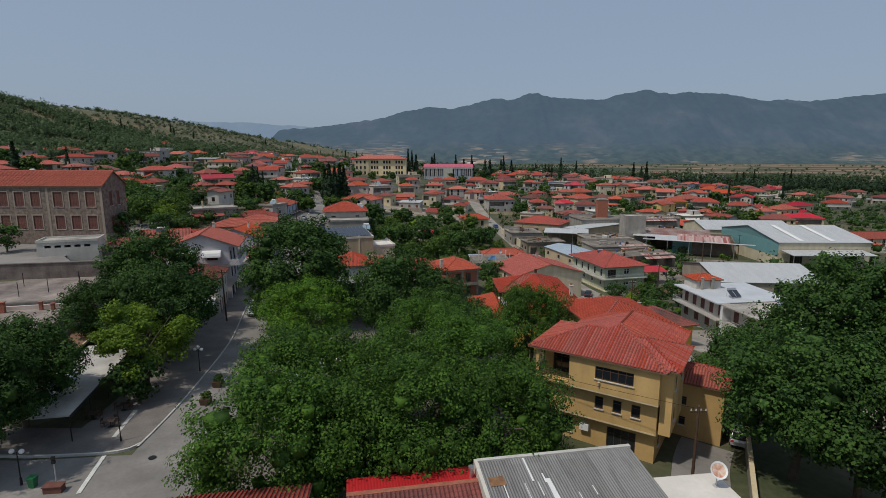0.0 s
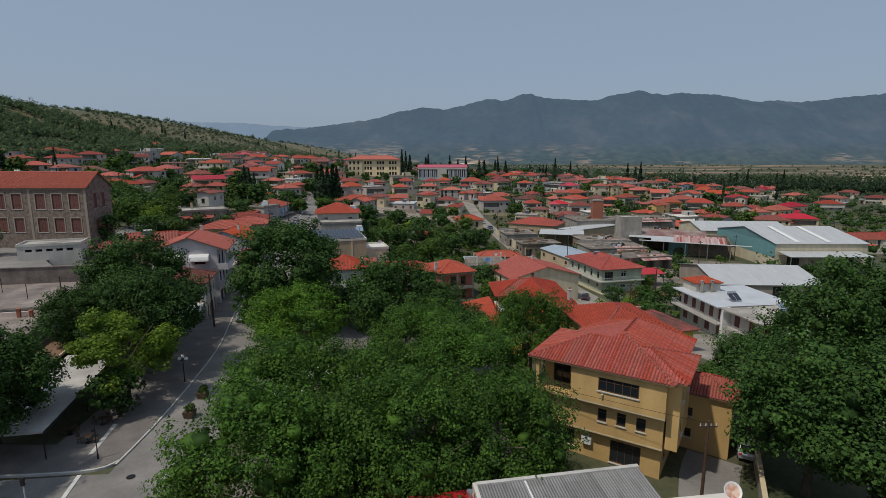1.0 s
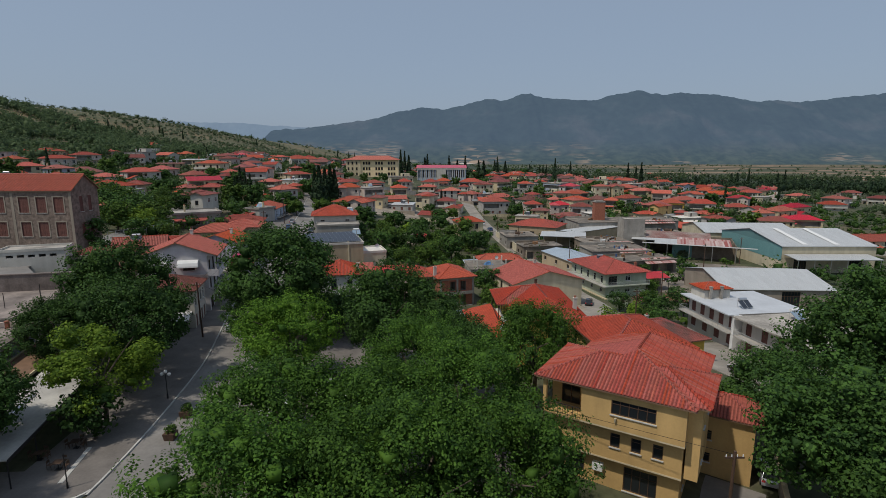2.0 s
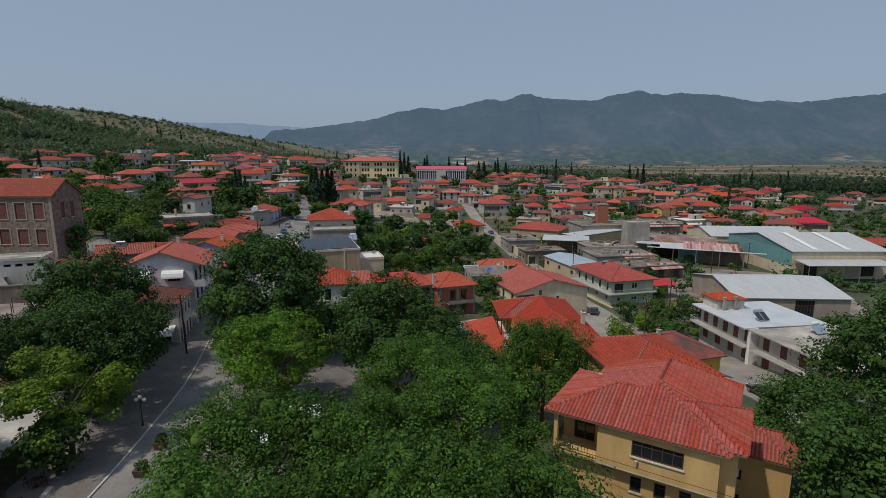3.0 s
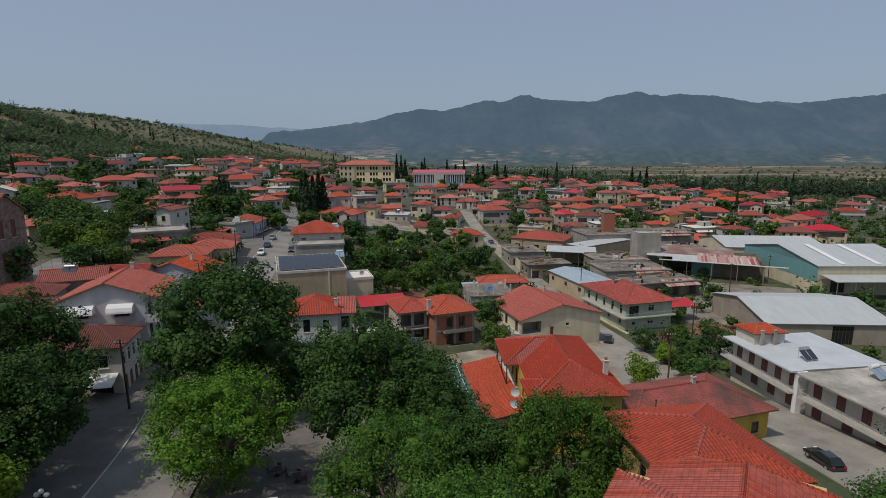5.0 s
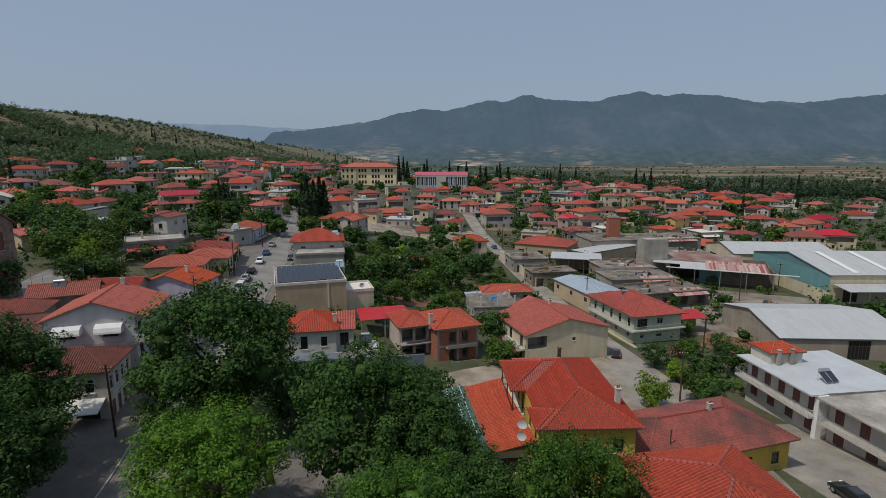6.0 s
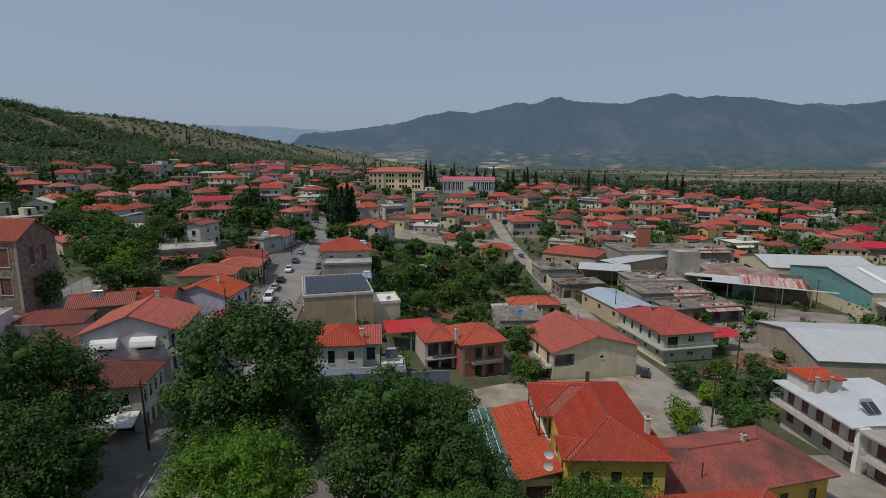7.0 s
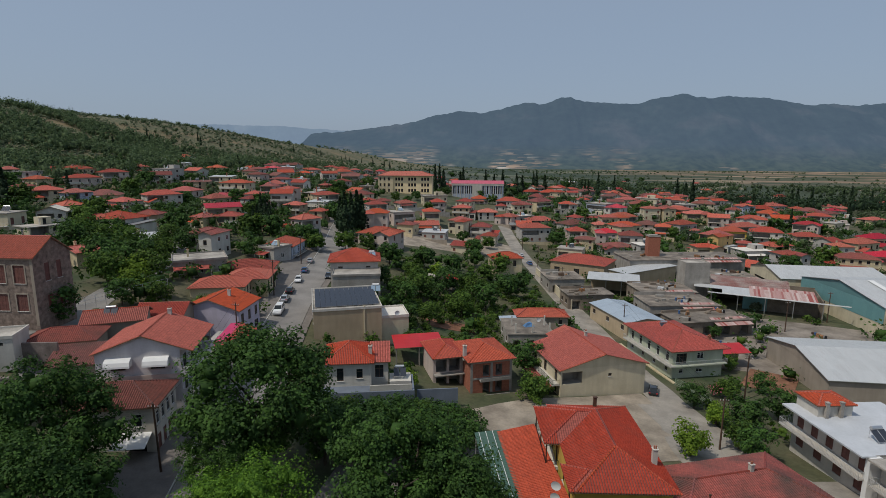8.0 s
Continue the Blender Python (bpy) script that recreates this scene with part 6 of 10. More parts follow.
    s.box(0, 6.85, 6.6, 8.8, 7.25, 7.06), s.box(0, 8.9, 5.2, 8.8, 9.1, 6.6)
    part("mortar_ridge", s, "brick", r)
    c = thing("house", pose(-18.2, 18.7, 0.2, 0, 0, 11.0), "house with red-brown clay roof tiles", "house")
    block(c, 0, 0, 0, 11.0, 10.0, 6.75, "w_cream", {}, 1.5)
    pitched_roof(c, 0, 0, 11.0, 10.0, 6.8, "gx", 1.9, "tile_red", 0.45, True, "w_cream")
    w = thing("terrace_building", pose(14.9, 26.0, 0.0, 0, 0, 8.0), "low building with a cream roof terrace", "building")
    block(w, 0, 0, 0, 6.4, 9.6, 4.4, "w_cream", {}, 1.5)
    flat_roof(w, 0, 0, 6.4, 9.6, 4.4, "terrace", 0.1, 0.15, 0.0, "terrace")
    d = thing("satellite_dish", pose(19.3, 34.9, 4.55), "rust-stained orange and white satellite dish", "satellite dish")
    s = Shape()
    s.tube((0, 0, 0), (0, 0, 1.1), 0.04, sides=6), s.tube((0, 0, 0), (0, 0, 0.04), 0.25, sides=10)
    part("mast", s, "pale_iron", d)
    s = Shape()
    prev = None
    for i in range(6):
        rr = 0.62 * i / 5
        ring = [(rr * math.cos(a), rr * math.sin(a), 0.35 * rr * rr) for a in (2 * math.pi * k / 20 for k in range(20))]
        if prev:
            for k in range(20):
                s.face([prev[k], prev[(k + 1) % 20], ring[(k + 1) % 20], ring[k]], 0 if i < 5 else 1)
        prev = ring
    part("dish", s, ["orange_paint", "white_paint"], d, m=Matrix.Translation((0, -0.1, 1.3)) @ Matrix.Rotation(radians(55), 4, "X") @ Matrix.Rotation(radians(25), 4, "Z"))
    e = thing("house", pose(26.5, 24.0, 0.0, 0, 0, 8.0), "house corner with red tiled roof", "house")
    block(e, 0, 0, 0, 9.0, 8.0, 4.4, "w_cream", {}, 1.5)
    pitched_roof(e, 0, 0, 9.0, 8.0, 4.4, "hip", 1.7, "tile_red", 0.5, True)


foreground_roofs()

# ---- workshops and sheds beyond the side street ----
def shed_hall(x, y, z, turn, w, d, h, rise, roof, walls, label, kind="gx", wins=None, fine=False, endmat=None, down=2.0):
    t = thing("warehouse", pose(x, y, z, 0, 0, turn), label, "warehouse")
    block(t, 0, 0, 0, w, d, h, walls, wins or {}, down)
    pitched_roof(t, 0, 0, w, d, h, kind, rise, roof, 0.4, False, endmat or walls, False, lower="steel")
    return t


def scrap_pile(p, seed):
    """Boards, drums and bent sheets thrown together."""
    rr = random.Random(seed)
    t = thing("scrap_pile", Matrix.Translation(p) @ Matrix.Rotation(rr.uniform(0, 6), 4, "Z"), "heap of old boards, drums and rusty sheets", "scrap", "scrap heaps at the workshops")
    for k in range(4):
        s = Shape()
        a, b, l = rr.uniform(-1.5, 1.0), rr.uniform(-0.8, 0.6), rr.uniform(0.8, 2.2)
        s.solid([(a, b, 0), (a + l, b + 0.2, 0), (a + l, b + 0.7, 0), (a, b + 0.5, 0), (a, b, 0.1 + 0.3 * k), (a + l, b + 0.2, 0.25 * k + 0.15), (a + l, b + 0.7, 0.1 + 0.25 * k), (a, b + 0.5, 0.2 * k + 0.1)])
        part("board", s, rr.choice(("dark_wood", "rust", "tin_white", "concrete")), t)
    for k in range(2):
        s = Shape()
        x, y = rr.uniform(-1.5, 1.5), rr.uniform(-1.2, 1.2)
        s.tube((x, y, 0), (x, y, 0.88), 0.29, sides=10)
        part("drum", s, rr.choice(("rust", "car_blue", "iron")), t)


def works():
    t = shed_hall(106.0, 169.6, -8.2, 0, 29.5, 36.5, 8.0, 3.2, "tin_white", "w_beige", "long hall with teal gable and white metal roof", endmat="tin_teal", wins={"f": row(2, 29.5, 4.0, 4.0, 0.3, 4, "dark"), "l": [(4.0, 2.4, 9.0, 0.7, "dark")]})
    s = Shape()
    s.face([(-0.06, 36.5, 3.4), (-0.06, 0, 3.4), (-0.06, 0, 8.0), (-0.06, 36.5, 8.0)], 0, [(0, 0), (36, 0), (36, 5), (0, 5)])
    s.box(-0.05, 0.0, 3.4, -0.01, 36.5, 8.0, 0)
    part("cladding", s, "tin_teal", t)
    for x in (7, 17):
        s = Shape()
        s.solid([(x, 1.0, 8.32), (x + 1.6, 1.0, 8.32), (x + 1.6, 17.5, 11.28), (x, 17.5, 11.28), (x, 1.0, 8.38), (x + 1.6, 1.0, 8.38), (x + 1.6, 17.5, 11.34), (x, 17.5, 11.34)])
        part("skylight", s, "canvas", t)
    c = thing("canopy", pose(106.5, 162.6, -8.2), "white metal canopy along the hall", "canopy")
    s = Shape()
    slope(s, (), [(0, 0, 5.0), (26, 0, 5.0), (26, 6.6, 5.6), (0, 6.6, 5.6)], False, 0.2)
    part("roof_sheet", s, ["tin_white", "steel"], c)
    for k in range(6):
        q = Shape()
        q.tube((0.5 + k * 5.0, 0.4, -1), (0.5 + k * 5.0, 0.4, 4.9), 0.12, sides=7)
        part("post", q, "steel", c)
    shed_hall(101.0, 208.5, -8.6, -4, 34, 24, 7.0, 2.4, "tin_white", "w_beige", "hall with beige walls and white metal roof", wins={"l": [(4, 3.5, 9, 0.8, "dark")]})
    t = shed_hall(66.4, 127.6, -7.6, -3, 25, 24, 4.6, 2.4, "tin_white", "w_stone", "low brown-walled shed with a pale sheet roof", wins={"f": [(13.0, 0.2, 4.2, 3.9, "dark")]})
    # open-fronted workshop under patched sheets
    o, turn, w = place((72.4, 194.0), (99.0, 182.6))
    t = thing("workshop", pose(o.x, o.y, -8.4, 0, 0, turn), "open-fronted workshop under patched red and white sheets", "workshop")
    d = 17.0
    s = Shape()
    slope(s, (), [(3.0, -1.5, 5.6), (w * 0.36, -1.5, 5.6), (w * 0.36, 6.0, 6.3), (3.0, 6.0, 6.3)], False, 0.15)
    part("roof_sheet", s, ["tin_white", "steel"], t)
    s = Shape()
    slope(s, (), [(w * 0.36, -1.5, 5.75), (w - 1.5, -1.5, 5.75), (w - 1.5, 8.0, 6.75), (w * 0.36, 8.0, 6.75)], False, 0.15)
    part("roof_sheet", s, ["tin_patch", "steel"], t, "rust-red patched roof sheets")
    s = Shape()
    slope(s, (), [(-0.5, 6.2, 6.0), (w * 0.75, 8.2, 6.0), (w * 0.75, d + 0.5, 7.4), (-0.5, d + 0.5, 7.4)], False, 0.15)
    part("old_roof", s, ["tile_patch", "soffit"], t, "old faded tiles with pale gaps")
    s = Shape()
    slope(s, (), [(-5.0, 3.0, 5.9), (5.0, 3.0, 5.9), (5.0, 6.4, 6.2), (-5.0, 6.4, 6.2)], False, 0.12)
    part("loose_sheet", s, ["tin_white", "steel"], t, "loose white sheet")
    s = Shape()
    s.box(-1, -1.75, 5.45, w + 6, -1.5, 5.7)
    part("fascia", s, "white_paint", t)
    s = Shape()
    s.box(0, d - 0.25, -2, w, d, 6.2), s.box(0, 3.5, -2, 0.25, d - 0.25, 5.8), s.box(w - 0.25, 0.0, -2, w, d - 0.25, 5.8), s.box(w * 0.36, 5.0, -2, w * 0.36 + 0.25, d - 0.25, 5.7), s.box(w * 0.36 + 0.25, 5.05, -2, w - 0.25, 5.3, 6.2)
    part("wall", s, "w_mud", t)
    s = Shape()
    s.box(9.0, 4.8, -0.5, 15.5, 5.0, 4.6)
    part("sliding_door", s, "tin_teal", t)
    for k in range(5):
        q = Shape()
        q.tube((0.2 + k * (w - 0.4) / 4, -1.2, -2), (0.2 + k * (w - 0.4) / 4, -1.2, 5.5), 0.13, sides=7)
        part("post", q, "steel", t)
    # concrete yards and flat roofs
    for x, y, w, d, h, tn, wall, lab in ((48.5, 176.0, 20, 12, 5.0, 6, "concrete", "bare concrete workshop with a stained flat roof"), (50.5, 190.0, 17, 13, 5.2, 6, "w_mud", "brown-walled workshop with a dusty flat roof"),
                                          (52.5, 164.0, 21, 9, 4.0, 14, "w_mud", "low brown block with a dusty flat roof"), (58.0, 232.0, 46, 16, 7.6, 8, "concrete", "long derelict concrete building with crumbling parapet"),
                                          (27.5, 186.0, 14, 8, 4.6, 10, "w_mud", "low brown store with a concrete roof"), (82.0, 214.0, 16, 14, 5.0, 0, "concrete", "concrete store with a flat roof"),
                                          (24.0, 204.0, 12, 12, 4.8, 8, "concrete", "concrete garage with a stained flat roof")):
        q = thing("workshop", pose(x, y, ground(x + w / 2, y + d / 2), 0, 0, tn), lab, "workshop")
        block(q, 0, 0, 0, w, d, h, wall, {"f": row(max(2, int(w / 5)), w, 2.4, 2.6, 0.2, 1.2, "hole"), "l": row(2, d, 1.4, 1.2, 1.8, 1.5, "dark")}, 2.5)
        flat_roof(q, 0, 0, w, d, h, "roof_old", 0.3, 0.2, 0.0, "roof_old")
        rr = random.Random(int(x * 3))
        for k in range(5):
            s = Shape()
            a, b, c = rr.uniform(0, w - 3), rr.uniform(0, d - 1), rr.uniform(0.3, 0.8)
            s.box(a, b, h + 0.2, a + rr.uniform(0.6, 2.6), b + rr.uniform(0.3, 1.0), h + 0.2 + c)
            part("rubble_block", s, wall, q)
        s = Shape()
        s.box(0, d - 0.3, h + 0.2, w * rr.uniform(0.4, 1.0), d, h + rr.uniform(0.6, 1.1))
        part("broken_parapet", s, wall, q)
        if w > 15:
            s = Shape()
            slope(s, (), [(w * 0.45, -1.8, h - 0.6), (w * 0.95, -1.8, h - 0.6), (w * 0.95, 2.0, h + 0.5), (w * 0.45, 2.0, h + 0.5)], False, 0.1)
            part("lean_to_roof", s, ["tin_patch", "soffit"], q, "rusted red and white lean-to sheets")
        for k in range(3 if w > 15 else 1):
            scrap_pile(q.matrix_basis @ Vector((rr.uniform(2, w - 2), rr.uniform(2, d - 1), h + 0.2)), rr.randint(1, 99))
    t = thing("tower", pose(66.6, 200.6, -8.2, 0, 0, 4), "square bare concrete tower above the sheds", "tower")
    block(t, 0, 0, 0, 8.0, 6.0, 12.4, "concrete", {"r": [(2.4, 9.0, 0.6, 0.6, "hole")]}, 1.5)
    flat_roof(t, 0, 0, 8.0, 6.0, 12.4, "roof_slab", 0.0, 0.15, 0.3)
    t = thing("chimney_stack", pose(67.0, 240.6, -5.0), "broad red brick stack on a derelict building", "chimney")
    block(t, 0, 0, 0, 4.6, 4.0, 12.0, "brick", {}, 2.0)
    s = Shape()
    s.box(-0.15, -0.15, 12.0, 4.75, 4.15, 12.25), s.box(0.5, 0.5, 12.25, 4.1, 3.5, 12.6)
    part("cap", s, "concrete", t)
    o, turn, w = place((38.0, 160.4), (48.0, 163.4))
    shed_hall(o.x, o.y, -7.9, turn, w, 19.0, 4.6, 0.9, "tin_blue", "w_tan", "long shed with a pale blue metal roof", "gy", {"l": row(3, 19, 1.4, 1.2, 2.2, 1.5, "dark")})
    t = thing("canopy", pose(38.0, 207.0, -7.6, 0, 0, -14), "white flat metal canopy on posts", "canopy")
    s = Shape()
    slope(s, (), [(-1, -1, 5.0), (16, -1, 5.0), (16, 9, 5.5), (-1, 9, 5.5)], False, 0.2)
    part("roof_sheet", s, ["tin_white", "steel"], t)
    s = Shape()
    s.box(0, 8.4, -1, 15.5, 8.7, 5.1), s.box(15.2, 0, -1, 15.5, 8.4, 4.9)
    part("wall", s, "w_tan", t)
    for k in range(4):
        q = Shape()
        q.tube((0.3 + k * 4.9, -0.6, -1), (0.3 + k * 4.9, -0.6, 4.9), 0.12, sides=7)
        part("post", q, "steel", t)
    o, turn, w = place((28.5, 236.0), (47.0, 226.0))
    t = thing("warehouse", pose(o.x, o.y, -7.3, 0, 0, turn), "brown store with a broad faded orange roof", "warehouse")
    block(t, 0, 0, 0, w, 15, 5.0, "w_tan", {"f": row(3, w, 2.2, 2.6, 0.2, 1.6, "dark")}, 2.0)
    pitched_roof(t, 0, 0, w, 15, 5.0, "hip", 2.4, "tile_orange", 0.5, False)
    t = shed_hall(48.5, 224.0, -7.8, -58, 8, 26, 4.8, 0.6, "tin_white", "w_tan", "narrow shed with a white sheet roof", "shed")
    w = thing("yard_wall", pose(28.6, 186.0, -7.6, 0, 0, 97.5), "beige rendered yard wall along the street", "wall")
    s = Shape()
    s.box(0, 0, -1.5, 46, 0.25, 3.0), s.box(0, -0.05, 3.0, 46, 0.3, 3.12)
    part("wall", s, "w_beige", w)
    for k, (x, y) in enumerate(((60, 152), (64, 156), (57, 148), (70, 158), (76, 176), (90, 168), (61, 160), (95, 160), (84, 152), (54, 158))):
        scrap_pile(Vector((x, y, ground(x, y) + 0.02)), 40 + k)
    # small yellow house at the bend of the street
    t = thing("house", pose(5.6, 221.8, -4.6, 0, 0, 12), "small cream house with an orange hipped roof", "house")
    block(t, 0, 0, 0, 11.0, 8.0, 5.2, "w_cream", {"f": row(2, 11, 1.2, 2.2, 2.2, 2.2, "dark"), "l": row(2, 8, 1.0, 1.5, 2.4, 1.6, "dark")}, 2.5)
    pitched_roof(t, 0, 0, 11.0, 8.0, 5.2, "hip", 1.9, "tile_orange", 0.5, False)


works()


def schools():
    t = thing("school", pose(-73.6, 414.6, 10.6, 0, 0, 2), "large three-storey cream school with an orange roof", "school")
    w, d = 39.0, 15.0
    wins = {"f": [], "l": row(3, d, 1.3, 2.0, 9.0, 2, "dark"), "r": row(3, d, 1.3, 2.0, 9.0, 2, "dark")}
    for v in (1.0, 5.0, 9.2):
        for x0 in (12.0, 21.5, 31.0):
            wins["f"] += [(x0 + k * 2.1, v, 1.5, 2.2, "dark") for k in range(3)]
    block(t, 0, 0, 0, w, d, 12.8, "w_school", wins, 4)
    block(t, -0.6, -0.9, 0, 10.4, 0, 12.8, "w_cream", {"f": [(x, v, 1.3, 2.2, "dark") for x in (1.2, 4.2, 7.4) for v in (1.0, 5.0, 9.2)]}, 4)
    pitched_roof(t, -0.6, -0.9, w, d, 12.8, "hip", 3.0, "tile_bright", 0.8, False)
    t = thing("school", pose(-21.6, 444.0, 5.5, 0, 0, 1), "pale school with tall window strips and pink roof", "school")
    w, d = 40.0, 16.0
    block(t, 0, 0, 0, w, d, 11.0, "w_blue", {"f": [(1.0 + k * 1.75, 3.2, 1.0, 6.0, "dark") for k in range(22) if k not in (9, 10, 11, 12)]}, 4)
    for q in ((-0.3, -0.5, 9.6, w + 0.3, 0, 11.1), (15.8, -0.5, 0, 23.5, 0, 9.55)):
        s = Shape()
        s.box(*q)
        part("front_panel", s, "w_white", t)
    for k in range(13):
        if 4 < k < 8:
            continue
        s = Shape()
        s.box(0.2 + k * 3.2, -0.4, 0, 0.55 + k * 3.2, 0, 9.55)
        part("pilaster", s, "w_white", t)
    pitched_roof(t, 0, 0, w, d, 11.0, "gx", 2.2, "tin_pink", 0.6, False, "w_white", False)


schools()


def west_side():
    """Roofs, terraces and walls on the uphill side of the main street."""
    t = thing("canopy", pose(-41.7, 45.0, 0.6, 0, 0, 14.3), "pale flat canopy over pavement tables", "canopy")
    s = Shape()
    s.solid([(0, 0, 3.0), (5.6, 0, 2.85), (5.6, 20.0, 2.85), (0, 20.0, 3.0), (0, 0, 3.12), (5.6, 0, 2.97), (5.6, 20.0, 2.97), (0, 20.0, 3.12)])
    part("roof_sheet", s, "old_canopy", t)
    s = Shape()
    s.box(1.9, 5, 3.08, 2.2, 13.0, 3.2)
    part("rail", s, "steel", t)
    s = Shape()
    s.box(5.6, -0.05, 2.7, 5.7, 20.05, 3.0)
    part("gutter", s, "iron", t)
    for y in (0.3, 5.0, 9.8, 14.6, 19.5):
        q = Shape()
        q.tube((5.4, y, -0.8), (5.4, y, 2.86), 0.06, sides=7)
        part("post", q, "iron", t)
    b = thing("building", pose(-62.8, 53.7, 1.8, 0, 0, 14.3), "low concrete building with a stained pale roof terrace", "building")
    block(b, 0, 0, 0, 13.0, 17.0, 4.2, "w_blue", {"r": row(4, 17, 2.6, 2.4, 1.2, 1.2, "hole")}, 2.5)
    flat_roof(b, 0, 0, 13.0, 17.0, 4.2, "roof_stain", 0.35, 0.22)
    s = Shape()
    s.box(0.0, 17.0, 0.0, 13.0, 17.35, 5.0)
    part("parapet", s, "w_pink", b)
    s = Shape()
    s.box(13.4, 1.0, 2.05, 17.6, 17.0, 2.15)
    part("pergola_roof", s, "soffit", b)
    s = Shape()
    s.box(17.6, 0.9, 1.95, 17.75, 17.1, 2.25), s.box(13.4, 0.75, 1.95, 17.75, 1.0, 2.25), s.box(13.3, 0.75, 2.1, 13.6, 17.1, 2.3)
    part("pergola_edge", s, "w_cream", b)
    for k, (x, y) in enumerate(((4.5, 16.0), (9.0, 16.4), (10.5, 16.3))):
        chimney(b, x, y, 5.0 - 0.3 * k, 0.9, 0.55 if k == 0 else 0.4, "brick", False)
    c = thing("building", pose(-73.0, 69.2, 2.6, 0, 0, 14.3), "low building with a broad stained concrete roof", "building")
    block(c, 0, 0, 0, 18.5, 15.5, 4.5, "concrete", {}, 3.5)
    flat_roof(c, 0, 0, 18.5, 15.5, 4.5, "roof_stain", 0.1, 0.2)
    for x, y in ((10.5, 3.0), (13.5, 5.0), (16.0, 9.5), (8.0, 10.0), (17.5, 6.0)):
        q = Shape()
        q.tube((x, y, 4.5), (x, y, 6.9), 0.05, sides=5)
        part("starter_bar", q, "iron", c)
    w = thing("retaining_wall", pose(-75.4, 84.6, 7.0, 0, 0, 12.3), "long grey concrete retaining wall below the school yard", "wall")
    s = Shape()
    s.box(-30, 0, -3.5, 17.0, 0.4, 2.9), s.box(-30.1, -0.1, 2.9, 17.1, 0.5, 3.05)
    part("wall", s, "old_wall", w)
    y = Shape()
    lo = [(-112, 76.7), (-64.0, 87.4), (-70.5, 94.0), (-71.0, 106.8), (-112, 106.8)]
    y.face([(*p, 9.6) for p in lo])
    for p, q in zip(lo, lo[1:] + lo[:1]):
        y.face([(*p, 4.0), (*q, 4.0), (*q, 9.6), (*p, 9.6)])
    tagged(new("pavement", y.mesh("pavement", ["asphalt"])), "grey concrete yard before the stone building", "yard", kind="structure")
    c = thing("building", pose(-66.0, 36.0, 3.2, 0, 0, 14.5), "low building with a concrete roof terrace", "building")
    block(c, 0, 0, 0, 16, 14, 3.0, "concrete", {}, 3.5)
    flat_roof(c, 0, 0, 16, 14, 3.0, "roof_stain", 0.2, 0.2, 0.3)
    w = thing("retaining_wall", pose(-70.5, 98.0, 8.6, 0, 0, 8), "grey plastered boundary wall below the stone building", "wall")
    s = Shape()
    s.box(0, 0, -4.5, 9, 0.35, 2.0)
    part("wall", s, "old_wall", w)
    for x, y, z, tn, w, d, h, k, mat, lab in ((-67.5, 99.6, 5.6, 20, 9.5, 6.0, 4.3, "hip", "tile_old", "low house with sagging dark red tiles"), (-60.5, 95.8, 3.6, 20, 7.5, 5.0, 4.6, "shed", "tile_brown", "lean-to with dark old tiles"),
                                              (-64.5, 108.0, 5.8, 24, 9.0, 6.0, 4.6, "gx", "tile_orange", "low house with a gabled orange roof"), (-61.5, 117.0, 4.2, 12, 8.0, 6.5, 5.0, "gx", "tile_red", "old house with a red gabled roof")):
        q = thing("house", pose(x, y, z, 0, 0, tn), lab, "house", "old houses on the slope")
        block(q, 0, 0, 0, w, d, h, "w_stone", {"f": row(2, w, 1.0, 1.4, 1.2, 1.4, "dark"), "r": row(1, d, 1.0, 1.4, 1.2, 1.4, "dark")}, 3.5)
        pitched_roof(q, 0, 0, w, d, h, k, 1.5, mat, 0.5, True, "w_stone", k != "shed")
    for x, y in ((-62.0, 111.5),):
        solar_heater(x, y, ground(x, y) + 5.0, 20)
    w = thing("fence", pose(-74.2, 116.0, 10.2, 0, 0, 68), "pale metal mesh fence beside the upper lane", "fence")
    for k in range(12):
        q = Shape()
        q.tube((k * 1.9, 0, -0.8), (k * 1.9, 0, 1.6), 0.05, sides=6)
        part("post", q, "pale_iron", w)
    q = Shape()
    for z in (0.2, 0.9, 1.55):
        q.tube((0, 0, z), (20.9, 0, z), 0.03, sides=5)
    part("rail", q, "pale_iron", w)


west_side()


# ---- the town beyond: one line for each house ----
HOMES = []


